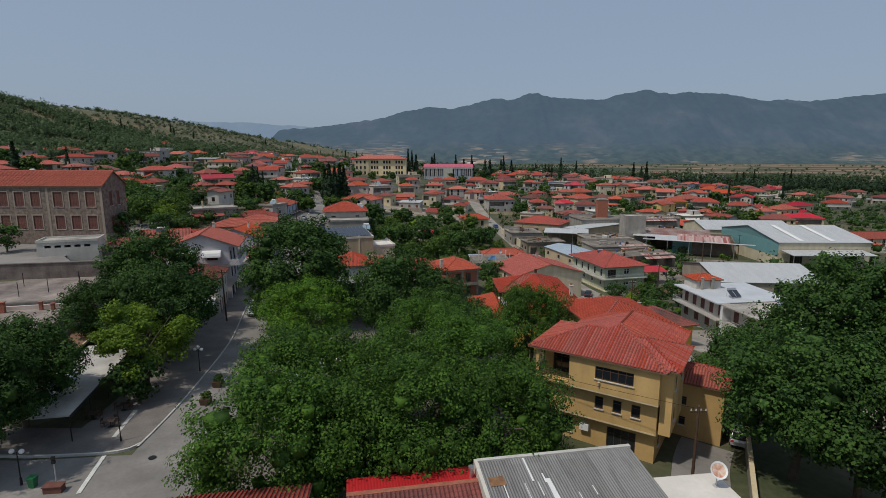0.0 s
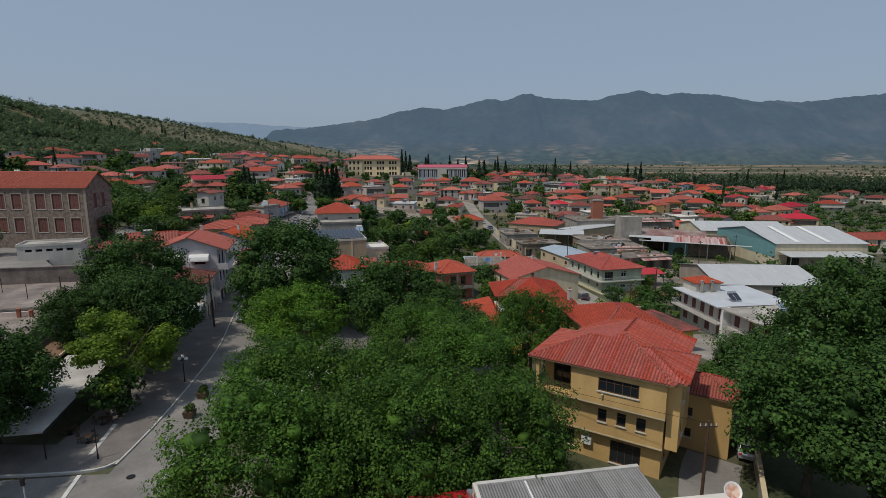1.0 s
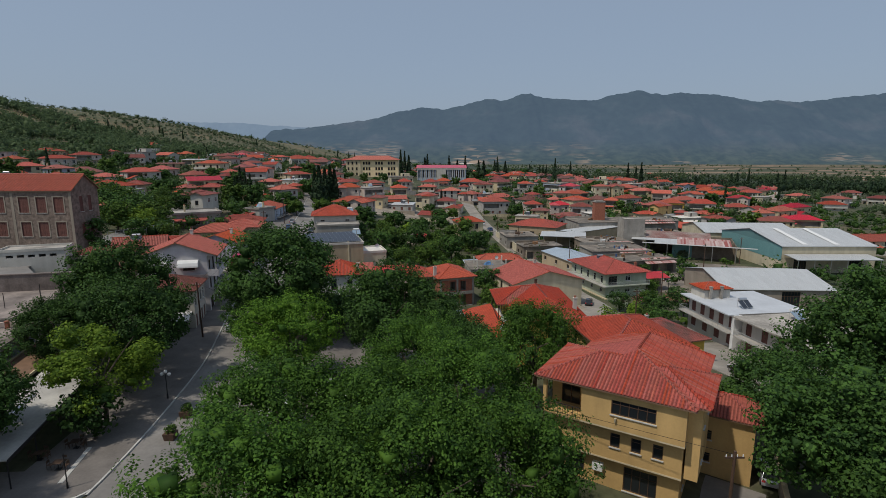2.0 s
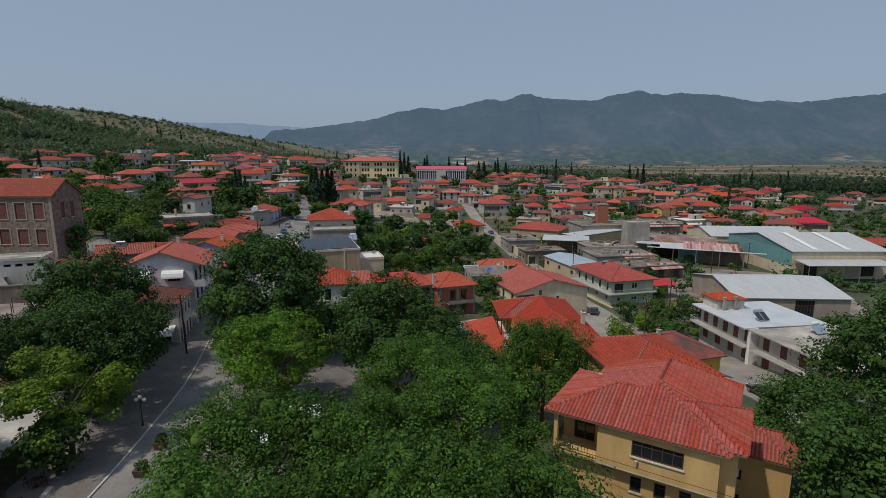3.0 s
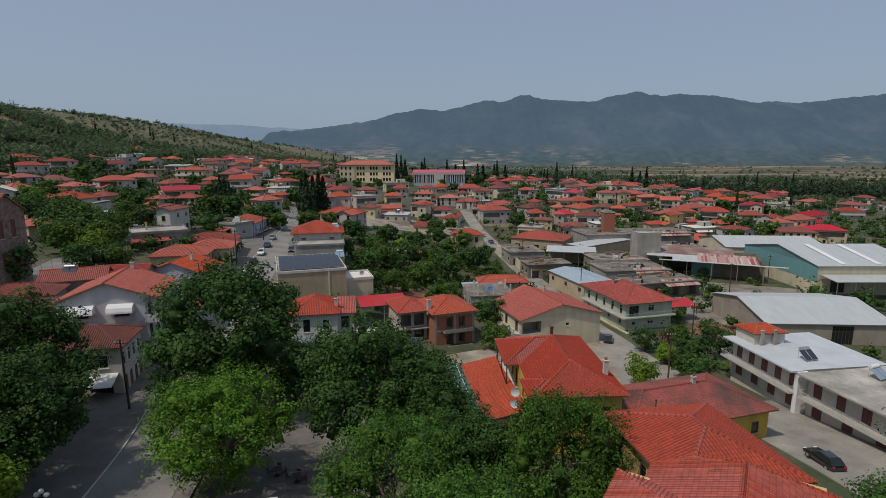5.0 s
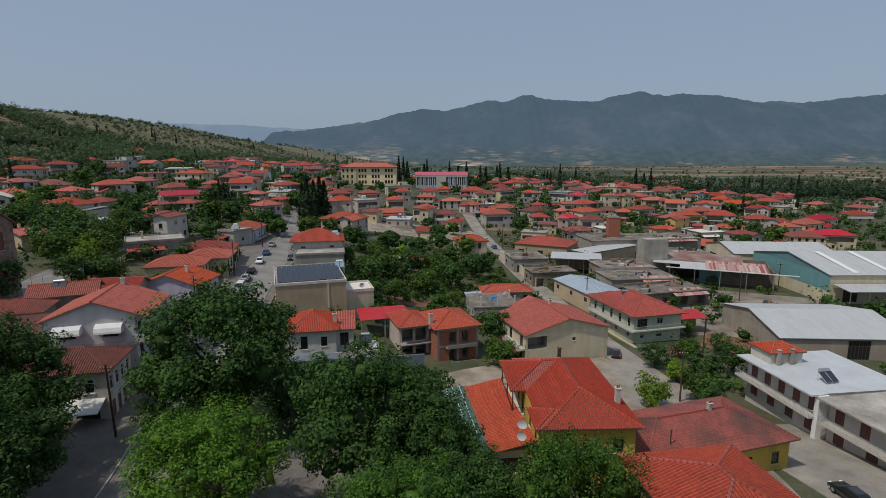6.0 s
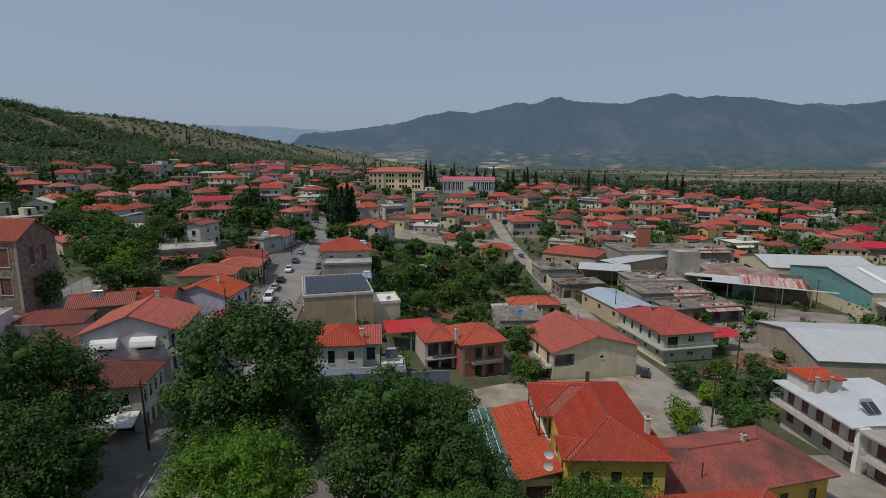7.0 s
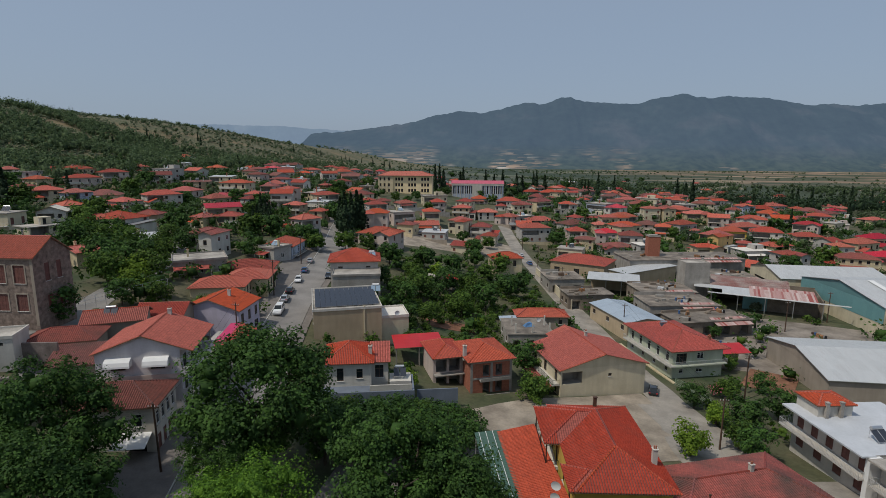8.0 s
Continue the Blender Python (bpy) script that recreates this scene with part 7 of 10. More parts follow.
def town_house(x, y, z, turn, w, d, h, roof, tone, wall):
    """A house of one to three storeys with openings, balcony and roof."""
    if y > 200:
        w, d = min(w, 15.0), min(d, 10.0)
    rng = random.Random(int(x * 7 + y * 13))
    kinds = {"hip": "hipped", "gx": "gabled", "gy": "gabled", "flat": "flat"}
    hue = {"tile_bright": "orange tiled", "tile_orange": "orange tiled", "tile_red": "red tiled", "tile_old": "weathered red tiled", "tile_brown": "brown tiled", "tile_crimson": "crimson tiled"}.get(tone, "plain")
    paint = {"concrete": "bare concrete", "brick": "brick"}.get(wall, wall)
    storeys = max(1, round(h / 3.0))
    t = thing("house", pose(x, y, z, 0, 0, turn) @ Matrix.Translation((-w / 2, -d / 2, 0)), f"{paint} {'single' if storeys == 1 else 'two' if storeys == 2 else 'three'}-storey house with {hue} {kinds[roof]} roof", "house", "houses of the town")
    wm = wall if wall in M else "w_" + wall
    far = "far_" if y > 240 else ""
    wins = {"f": [], "r": [], "l": []}
    loggia = storeys > 1 and w > 7.4 and rng.random() < 0.75
    share = rng.choice((0.45, 0.6, 0.94))
    for k in range(storeys):
        v = k * h / storeys + 0.95
        for side, length in (("f", w), ("r", d), ("l", d)):
            n = max(1, int((length - 1.2) / rng.choice((2.6, 3.0, 3.4)))) if y < 260 or side == "f" else 1
            tall = k > 0 and rng.random() < 0.4
            if side == "f" and loggia and k > 0:
                wins[side] += [(0.4, v - 0.85, w * share - 0.4, 2.3, "hole")] + ([(w * share + q[0], *q[1:]) for q in row(max(1, int(w * (1 - share) / 3)), w * (1 - share), 1.1, 1.3, v, 0.8, far + "dark")] if share < 0.7 else [])
                continue
            wins[side] += row(n, length, 1.2, 2.0 if tall else 1.4, v - (0.75 if tall else 0), 0.9, far + rng.choice(("plain", "dark", "dark", "shut")))
    HOMES.append((x, y, max(w, d) * 0.55))
    deep = y > 330
    block(t, 0, 0, 0, w, d, h, wm, wins, 4.0, joined=deep)
    if roof == "flat":
        if tone.startswith("tin") or tone.startswith("tile"):
            pitched_roof(t, 0, 0, w, d, h, "shed", 0.5, tone, 0.3, caps=False)
        else:
            flat_roof(t, 0, 0, w, d, h, tone, 0.35, 0.22, rng.choice((0.0, 0.35)))
            if w > 8 and rng.random() < 0.6:
                block(t, w * 0.55, d * 0.4, h, w * 0.9, d * 0.85, h + 2.3, wm, {"f": [(0.6, 0.1, 0.9, 1.9, far + "dark")]}, -0.2, name="stair_head", joined=deep)
        if rng.random() < 0.5:
            solar_heater(x, y, z + h + 0.35, turn + rng.uniform(-20, 20), pale=rng.random() < 0.5)
    else:
        pitched_roof(t, 0, 0, w, d, h, roof, min(w, d) * rng.uniform(0.17, 0.25), tone, 0.55, False, wm, y < 235)
    if roof == "hip" and w > 8.5 and rng.random() < 0.5:
        # wing that steps forward under its own roof
        u0, wide, hw = rng.choice((0.0, w * 0.55)), w * 0.45, h - rng.choice((0.0, 0.0, h / storeys if storeys > 1 else 0.6))
        out = rng.uniform(2.2, 4.0)
        block(t, u0, -out, 0, u0 + wide, 0, hw, wm, {"f": [q for k in range(max(1, round(hw / 3.0))) for q in row(max(1, int(wide / 2.6)), wide, 1.1, 1.4, k * 3.0 + 0.95, 0.7, far + "dark")]}, 4.0, joined=deep)
        pitched_roof(t, u0, -out, u0 + wide, d * 0.4, hw + 0.02, rng.choice(("gy", "hip")), wide * 0.24, tone, 0.6, False, wm, y < 235)
    elif storeys > 1 and rng.random() < 0.9:
        x0, x1 = rng.choice(((0.0, 0.6), (0.4, 1.0), (0.0, 1.0)))
        lift = h / storeys * rng.choice((1, storeys - 1))
        for lift in ([h / storeys * k for k in range(1, storeys)] if loggia else [lift]):
            balcony(t, w * x0, -1.4, w * x1, 0.0, lift, "flr", "w_white", "iron" if rng.random() < 0.6 else "pale_iron", 0.95, rng.random() < 0.4, 0.5)
        if rng.random() < 0.5:
            for k in range(int(w * (x1 - x0) / 3.4) + 1):
                q = Shape()
                u = min(w * x1 - 0.3, w * x0 + 0.1 + k * 3.4)
                q.box(u, -1.35, -4.0, u + 0.25, -1.1, lift - 0.18)
                part("post", q, "w_white", t)
    elif rng.random() < 0.6:
        q = Shape()
        slope(q, (), [(0.0, -2.4, 2.35), (w * 0.7, -2.4, 2.35), (w * 0.7, 0.0, 2.95), (0.0, 0.0, 2.95)], False, 0.1)
        part("porch_roof", q, [tone if tone.startswith("t") else "tile_red", "soffit"], t)
        for u in (0.1, w * 0.35, w * 0.7 - 0.25):
            q = Shape()
            q.box(u, -2.3, -4.0, u + 0.18, -2.12, 2.3)
            part("post", q, "w_white", t)
    if y > 190 and rng.random() < 0.42:
        # lean-to or annexe on one flank
        out, ha, tip = rng.uniform(2.4, 4.2), rng.choice((2.8, 2.9, 3.2)), rng.random() < 0.6
        a0, a1 = (w, w + out) if rng.random() < 0.5 else (-out, 0.0)
        y0 = d * rng.uniform(-0.15, 0.4)
        block(t, a0, y0, 0, a1, d * 0.95, ha, rng.choice((wm, "w_white", "concrete", "w_stone")), {"f": [(0.5, 0.1, out - 1.0, 2.1, "far_dark")]}, 4.0, joined=True, name="annexe")
        if tip:
            pitched_roof(t, a0, y0, a1, d * 0.95, ha + 0.02, "shed", 0.7, rng.choice(("tile_old", "tile_red", "tile_brown", "tin_grey")), 0.25, caps=False, name="annexe_roof")
        else:
            q = Shape()
            q.box(a0 - 0.1, y0 - 0.15, ha, a1 + 0.1, d * 0.95, ha + 0.18)
            part("annexe_roof", q, rng.choice(("roof_slab", "roof_old", "tin_white")), t)
    for k in range(rng.choice((0, 1, 1, 2))):
        chimney(t, w * rng.uniform(0.25, 0.75), d * rng.uniform(0.4, 0.8), h + 0.8, 1.2, 0.5, rng.choice(("w_white", "brick", "w_cream")))
    if y < 360 and rng.random() < 0.45:
        g = thing("garden_wall", pose(x, y, z, 0, 0, turn) @ Matrix.Translation((-w / 2 - 2, -d / 2 - 5.0, 0)), "low plastered garden wall before a house", "wall", "garden walls")
        q = Shape()
        q.box(0, 0, -3.0, w + 4, 0.2, 1.1)
        part("wall", q, rng.choice(("w_white", "concrete", "w_cream", "w_stone")), g)


town_house(-72.0, 158.9, 7.7, 31, 12.2, 10.2, 4, "flat", "roof_slab", "concrete")
town_house(-99.0, 152.6, 10.3, 67, 6.0, 7.0, 4, "gx", "tile_bright", "cream")
town_house(-62.6, 186.4, 6.0, -25, 6.0, 7.0, 4, "flat", "roof_slab", "grey")
town_house(-79.9, 179.8, 8.4, -5, 8.7, 7.2, 7, "hip", "tile_old", "white")
town_house(-100.9, 180.6, 10.7, 34, 9.3, 7.8, 3, "flat", "tin_white", "grey")
town_house(-123.4, 168.2, 13.0, 69, 8.1, 7.0, 5, "flat", "roof_slab", "beige")
town_house(-136.9, 173.1, 14.0, 4, 6.0, 7.0, 7, "flat", "roof_slab", "beige")
town_house(-38.2, 232.2, 2.9, -16, 16.5, 12.0, 5.5, "hip", "tile_bright", "pink")
town_house(-120.6, 198.6, 12.5, -17, 13.2, 11.0, 4.5, "hip", "tile_bright", "white")
town_house(-76.4, 225.8, 8.1, -9, 6.0, 7.0, 3, "hip", "tile_bright", "cream")
town_house(-136.7, 189.9, 13.8, 28, 7.9, 7.0, 6, "gy", "w_white", "white")
town_house(-67.5, 230.4, 7.2, 55, 8.7, 7.3, 6.5, "hip", "tile_orange", "grey")
town_house(-118.4, 211.1, 12.3, 10, 8.1, 7.0, 4.5, "hip", "tile_old", "tan")
town_house(-95.5, 225.9, 9.9, 6, 8.2, 7.0, 5, "hip", "tile_orange", "cream")
town_house(-103.7, 222.0, 10.8, -21, 6.0, 7.0, 4, "hip", "tile_bright", "cream")
town_house(-160.8, 186.4, 16.5, 55, 10.1, 8.5, 6, "hip", "tile_red", "cream")
town_house(-148.3, 210.8, 14.7, 68, 7.0, 7.0, 5, "hip", "tile_bright", "beige")
town_house(106.1, 249.2, -9.0, -53, 15.6, 12.0, 4.5, "gx", "tile_bright", "beige")
town_house(-20.2, 272.4, -0.2, -7, 10.7, 8.9, 3.5, "flat", "tin_white", "grey")
town_house(-32.7, 270.2, 2.4, -17, 7.9, 7.0, 4.5, "hip", "tile_old", "cream")
town_house(-73.0, 266.5, 7.9, -12, 6.0, 7.0, 5, "hip", "tile_red", "tan")
town_house(5.1, 280.7, -3.8, -11, 7.2, 7.0, 4.5, "hip", "tile_red", "beige")
town_house(-63.1, 279.0, 6.8, -29, 7.7, 7.0, 5, "hip", "tile_orange", "tan")
town_house(-55.2, 281.5, 5.6, -15, 7.3, 7.0, 6, "flat", "roof_slab", "cream")
town_house(-149.8, 243.0, 14.4, -17, 10.6, 8.8, 4, "hip", "tile_orange", "pink")
town_house(-38.9, 288.8, 3.6, 33, 11.1, 9.3, 7, "flat", "roof_slab", "pink")
town_house(-49.0, 286.9, 5.0, -16, 6.3, 7.0, 5, "flat", "tile_brown", "beige")
town_house(51.8, 288.8, -6.9, -17, 8.9, 7.4, 5.5, "hip", "tile_brown", "cream")
town_house(-88.8, 279.8, 9.3, -10, 8.8, 7.3, 5, "hip", "tile_orange", "tan")
town_house(-9.3, 295.9, -1.5, -21, 9.8, 8.1, 7.5, "hip", "tile_orange", "beige")
town_house(1.3, 296.1, -3.0, -10, 9.8, 8.1, 6, "hip", "tile_old", "white")
town_house(-186.8, 220.3, 18.5, 31, 10.2, 8.5, 5, "hip", "tile_orange", "cream")
town_house(-122.6, 268.3, 12.1, 60, 10.0, 8.3, 6, "hip", "tile_orange", "tan")
town_house(-109.2, 276.6, 11.3, 58, 7.7, 7.0, 6, "hip", "tile_old", "grey")
town_house(-169.7, 241.0, 16.5, 67, 10.1, 8.4, 5.5, "hip", "tile_red", "blue")
town_house(28.0, 301.8, -5.2, 11, 20.0, 12.0, 7.5, "hip", "tile_orange", "grey")
town_house(-180.3, 238.2, 17.6, 38, 11.5, 9.6, 5.5, "hip", "tile_orange", "beige")
town_house(-147.0, 265.5, 13.7, 47, 17.7, 12.0, 6, "hip", "tile_orange", "white")
town_house(-167.0, 254.9, 16.0, 26, 13.3, 11.1, 4, "hip", "tile_old", "cream")
town_house(127.9, 283.6, -8.6, 12, 13.5, 11.3, 4, "flat", "terrace", "grey")
town_house(-83.7, 302.5, 9.4, -12, 11.2, 9.4, 4.5, "flat", "tin_white", "white")
town_house(-26.1, 319.0, 2.9, 17, 7.1, 7.0, 4, "flat", "roof_slab", "white")
town_house(117.5, 297.6, -7.6, -52, 11.9, 9.9, 8, "hip", "tile_orange", "ochre")
town_house(162.0, 264.0, -9.8, -18, 14.5, 10.0, 6, "hip", "tile_red", "cream")
town_house(-146.7, 285.3, 14.2, -4, 12.5, 10.4, 6, "hip", "tile_red", "pink")
town_house(178.5, 268.5, -10.2, -18, 15.0, 10.0, 6.5, "hip", "tile_crimson", "cream")
town_house(-198.7, 247.7, 18.9, 15, 6.0, 7.0, 5, "hip", "tile_old", "pink")
town_house(142.8, 292.4, -8.5, 27, 12.4, 10.3, 5, "hip", "tile_orange", "cream")
town_house(78.2, 320.5, -5.3, 19, 14.4, 12.0, 7, "hip", "tile_orange", "cream")
town_house(132.0, 299.6, -7.8, -26, 6.0, 7.0, 4, "hip", "tile_red", "grey")
town_house(-63.4, 327.0, 8.4, 11, 7.9, 7.0, 4.5, "hip", "tile_red", "cream")
town_house(66.9, 326.6, -4.4, 6, 7.2, 7.0, 5.5, "hip", "tile_bright", "cream")
town_house(34.8, 335.5, -3.0, 10, 20.0, 12.0, 5, "hip", "tile_red", "pink")
town_house(17.3, 337.6, -1.4, -40, 9.7, 8.0, 5, "hip", "tile_orange", "pink")
town_house(-132.5, 313.1, 13.8, -7, 18.1, 12.0, 9, "hip", "tile_orange", "beige")
town_house(-221.6, 251.7, 22.4, 5, 11.9, 9.9, 6, "hip", "tile_orange", "beige")
town_house(132.3, 315.1, -6.8, -11, 12.9, 10.8, 7, "hip", "tile_bright", "yellow")
town_house(-95.3, 330.3, 11.5, -27, 11.4, 9.5, 5, "flat", "roof_slab", "cream")
town_house(-44.4, 343.8, 6.6, 33, 10.9, 9.1, 3.5, "hip", "tile_red", "white")
town_house(-57.6, 341.3, 7.9, 10, 9.6, 8.0, 3.5, "hip", "tile_old", "cream")
town_house(4.9, 347.7, 0.0, 3, 11.3, 9.4, 5, "hip", "tile_bright", "grey")
town_house(111.8, 329.3, -5.1, 32, 13.6, 11.3, 7, "hip", "tile_orange", "grey")
town_house(-10.3, 348.0, 1.4, -9, 10.3, 8.6, 6, "hip", "tile_orange", "tan")
town_house(95.0, 334.3, -4.4, -20, 11.5, 9.6, 5, "hip", "tile_brown", "pink")
town_house(56.8, 347.0, -2.4, -44, 8.0, 7.0, 5, "hip", "tile_red", "white")
town_house(187.4, 301.1, -9.3, 23, 17.4, 12.0, 6.5, "hip", "tile_bright", "cream")
town_house(-216.9, 276.7, 21.6, -13, 9.5, 7.9, 4, "hip", "tile_bright", "cream")
town_house(-205.1, 291.1, 19.8, 51, 20.0, 12.0, 6, "hip", "tile_orange", "pink")
town_house(84.9, 351.3, -2.9, 19, 16.9, 12.0, 6, "hip", "tile_bright", "beige")
town_house(-225.5, 279.4, 23.0, 15, 11.4, 9.5, 6, "flat", "roof_slab", "grey")
town_house(-29.0, 366.4, 5.7, 17, 15.0, 12.0, 7, "flat", "roof_slab", "beige")
town_house(173.8, 320.8, -7.7, -4, 13.6, 11.4, 5, "hip", "tile_red", "beige")
town_house(148.3, 335.1, -5.8, 13, 16.8, 12.0, 6, "hip", "tile_bright", "white")
town_house(-164.7, 329.8, 17.3, 21, 16.8, 12.0, 5, "flat", "tile_brown", "tan")
town_house(230.8, 254.5, -11.6, -47, 15.3, 12.0, 6, "hip", "tile_red", "cream")
town_house(-233.5, 279.1, 25.0, 54, 8.0, 7.0, 5, "hip", "tile_orange", "white")
town_house(204.6, 315.1, -9.2, 23, 15.2, 12.0, 7, "hip", "tile_crimson", "cream")
town_house(-100.8, 372.3, 13.5, 54, 6.7, 7.0, 5, "hip", "tile_red", "brick")
town_house(19.7, 389.8, 1.9, -12, 19.5, 12.0, 6.5, "hip", "tile_red", "white")
town_house(40.3, 389.7, 1.3, 40, 15.5, 12.0, 7, "hip", "tile_old", "cream")
town_house(-226.4, 314.2, 23.6, 67, 17.1, 12.0, 6, "hip", "tile_orange", "cream")
town_house(-213.3, 324.6, 21.5, 66, 14.8, 12.0, 6, "hip", "tile_red", "pink")
town_house(80.1, 386.5, 0.2, -46, 15.2, 12.0, 7, "flat", "roof_slab", "blue")
town_house(135.8, 370.2, -2.6, 1, 20.0, 12.0, 6, "hip", "tile_bright", "cream")
town_house(-236.9, 309.1, 25.8, 52, 8.3, 7.0, 4, "hip", "tile_orange", "cream")
town_house(62.7, 393.0, 1.2, 22, 9.1, 7.6, 5, "flat", "roof_slab", "beige")
town_house(-192.8, 348.1, 20.0, -19, 16.2, 12.0, 9, "flat", "roof_slab", "grey")
town_house(-226.8, 323.0, 24.0, 51, 7.8, 7.0, 5, "hip", "tile_red", "white")
town_house(-78.1, 395.2, 11.7, -15, 7.5, 7.0, 5, "flat", "roof_slab", "cream")
town_house(129.5, 385.0, -1.3, -50, 20.0, 12.0, 6, "hip", "tile_orange", "beige")
town_house(169.0, 369.1, -4.2, -38, 18.6, 12.0, 5, "hip", "tile_orange", "grey")
town_house(-149.6, 380.8, 17.8, -8, 10.9, 9.1, 7, "hip", "tile_old", "pink")
town_house(-0.0, 415.0, 3.6, 14, 10.5, 8.8, 4, "hip", "tile_orange", "pink")
town_house(186.5, 369.6, -5.1, -3, 12.6, 10.5, 6, "gx", "tile_bright", "grey")
town_house(-126.2, 396.3, 16.5, -27, 10.6, 8.8, 4, "hip", "tile_red", "tan")
town_house(105.7, 420.5, 1.7, 35, 17.0, 12.0, 6, "hip", "tile_orange", "cream")
town_house(-226.7, 371.3, 24.6, 48, 9.7, 8.1, 5, "hip", "tile_orange", "white")
town_house(225.7, 375.9, -6.9, -30, 10.1, 8.4, 4, "flat", "roof_slab", "pink")
town_house(174.3, 405.5, -2.4, -25, 9.2, 7.7, 5, "hip", "tile_old", "white")
town_house(161.8, 425.2, -0.9, -23, 20.0, 12.0, 6, "hip", "tile_brown", "beige")
town_house(225.0, 397.2, -5.9, -29, 18.2, 12.0, 6, "hip", "tile_orange", "grey")
town_house(287.0, 327.8, -11.3, -11, 16.4, 12.0, 6, "hip", "tile_orange", "pink")
town_house(57.6, 473.4, 2.7, -0, 15.5, 12.0, 6, "hip", "tile_orange", "white")
town_house(137.0, 457.6, 0.3, -21, 16.0, 12.0, 6, "hip", "tile_bright", "white")
town_house(-203.3, 431.6, 22.7, -6, 10.8, 9.0, 5, "hip", "tile_bright", "cream")
town_house(207.9, 435.1, -4.0, -12, 15.0, 12.0, 5, "hip", "tile_orange", "cream")
town_house(225.3, 441.8, -5.3, -27, 8.9, 7.4, 4, "hip", "tile_brown", "grey")
town_house(280.2, 384.8, -9.2, -60, 19.2, 12.0, 6, "hip", "tile_orange", "pink")
town_house(-256.4, 438.2, 28.5, -3, 20.0, 12.0, 4, "flat", "concrete", "grey")
town_house(194.2, 472.5, -3.4, -10, 19.1, 12.0, 6, "hip", "tile_orange", "grey")
town_house(266.4, 406.8, -7.9, 24, 18.3, 12.0, 5, "hip", "tile_bright", "cream")
town_house(325.6, 402.1, -9.6, -33, 20.0, 12.0, 5, "hip", "tile_old", "beige")
town_house(183.0, 530.6, -3.4, -22, 20.0, 12.0, 6, "hip", "tile_old", "pink")
town_house(349.5, 462.2, -9.8, -44, 13.9, 11.6, 5, "hip", "tile_red", "white")
town_house(113.0, 604.4, -0.5, -17, 20.0, 12.0, 5, "hip", "tile_old", "cream")
town_house(161.8, 669.0, -4.2, 19, 15.9, 12.0, 4, "hip", "tile_crimson", "beige")
town_house(306.5, 667.1, -13.2, -53, 16.8, 12.0, 5.5, "hip", "tile_bright", "white")
town_house(406.7, 632.1, -13.3, -42, 12.8, 10.7, 4, "hip", "tile_orange", "white")
town_house(422.7, 613.3, -13.1, 23, 15.4, 12.0, 5, "hip", "tile_orange", "pink")
town_house(369.6, 712.0, -14.6, 27, 19.3, 12.0, 5.5, "hip", "tile_red", "white")
town_house(321.8, 766.7, -15.2, 30, 20.0, 12.0, 6, "hip", "tile_bright", "cream")
town_house(139.2, 860.6, -5.5, -28, 20.0, 12.0, 5, "flat", "tin_white", "cream")
town_house(269.4, 854.6, -15.0, 3, 20.0, 12.0, 5, "hip", "tile_old", "pink")
town_house(347.3, 872.5, -17.0, 15, 19.9, 12.0, 5, "hip", "tile_orange", "white")
town_house(461.5, 1202.7, -22.6, 1, 20.0, 12.0, 5, "hip", "tile_orange", "grey")
town_house(328.7, 1283.9, -23.2, -19, 20.0, 12.0, 4, "hip", "tile_orange", "cream")
town_house(166.5, 213.0, -9.6, 0, 12.5, 9.0, 4.5, "gx", "tile_orange", "beige")
town_house(184.0, 219.0, -9.9, -14, 11.0, 9.0, 4.5, "hip", "tile_red", "white")
town_house(259.0, 360.0, -9.5, -10, 14.0, 9.5, 4.5, "hip", "tile_red", "white")
# farther rows
town_house(187.1, 417.7, -2.7, 6, 11.1, 8.8, 7, "hip", "tile_bright", "blue")
town_house(149.0, 500.9, -1.0, -8, 9.0, 8.5, 6.5, "hip", "tile_old", "white")
town_house(-148.8, 474.3, 18.7, 6, 12.3, 9.8, 4, "hip", "tile_bright", "blue")
town_house(-17.7, 490.5, 5.7, -40, 14.2, 8.8, 6, "hip", "tile_orange", "beige")
town_house(87.7, 374.9, -0.4, -40, 10.1, 9.6, 6.5, "hip", "tile_crimson", "white")
town_house(252.2, 468.8, -7.4, 6, 10.1, 8.8, 5.5, "hip", "tile_orange", "beige")
town_house(233.6, 466.8, -6.2, 6, 11.8, 9.4, 6.5, "hip", "tile_orange", "blue")
town_house(152.7, 319.7, -6.6, -22, 14.5, 10.4, 6, "hip", "tile_red", "white")
town_house(-154.7, 445.4, 19.4, 20, 14.0, 9.5, 7, "hip", "tile_old", "blue")
town_house(-81.4, 476.4, 12.3, 20, 14.4, 10.6, 6, "hip", "tile_orange", "pink")
town_house(42.7, 481.5, 3.1, 38, 13.4, 8.0, 5.5, "hip", "tile_orange", "white")
town_house(-96.0, 396.8, 14.0, 20, 11.8, 10.2, 6, "hip", "tile_old", "pink")
town_house(24.0, 527.8, 2.9, 20, 9.6, 9.7, 6.5, "hip", "tile_old", "beige")
town_house(1.8, 480.7, 3.6, -40, 9.1, 10.7, 5.5, "hip", "tile_orange", "grey")
town_house(108.3, 500.3, 1.0, 38, 12.7, 10.0, 6.5, "hip", "tile_old", "white")
town_house(230.1, 499.3, -6.4, -8, 13.2, 8.5, 6, "hip", "tile_crimson", "white")
town_house(41.7, 422.8, 3.5, -22, 9.3, 10.7, 5.5, "hip", "tile_old", "white")
town_house(-123.1, 342.7, 14.7, 20, 10.8, 10.7, 6, "hip", "tile_red", "beige")
town_house(52.5, 331.2, -3.2, 38, 14.0, 10.3, 4, "hip", "tile_brown", "grey")
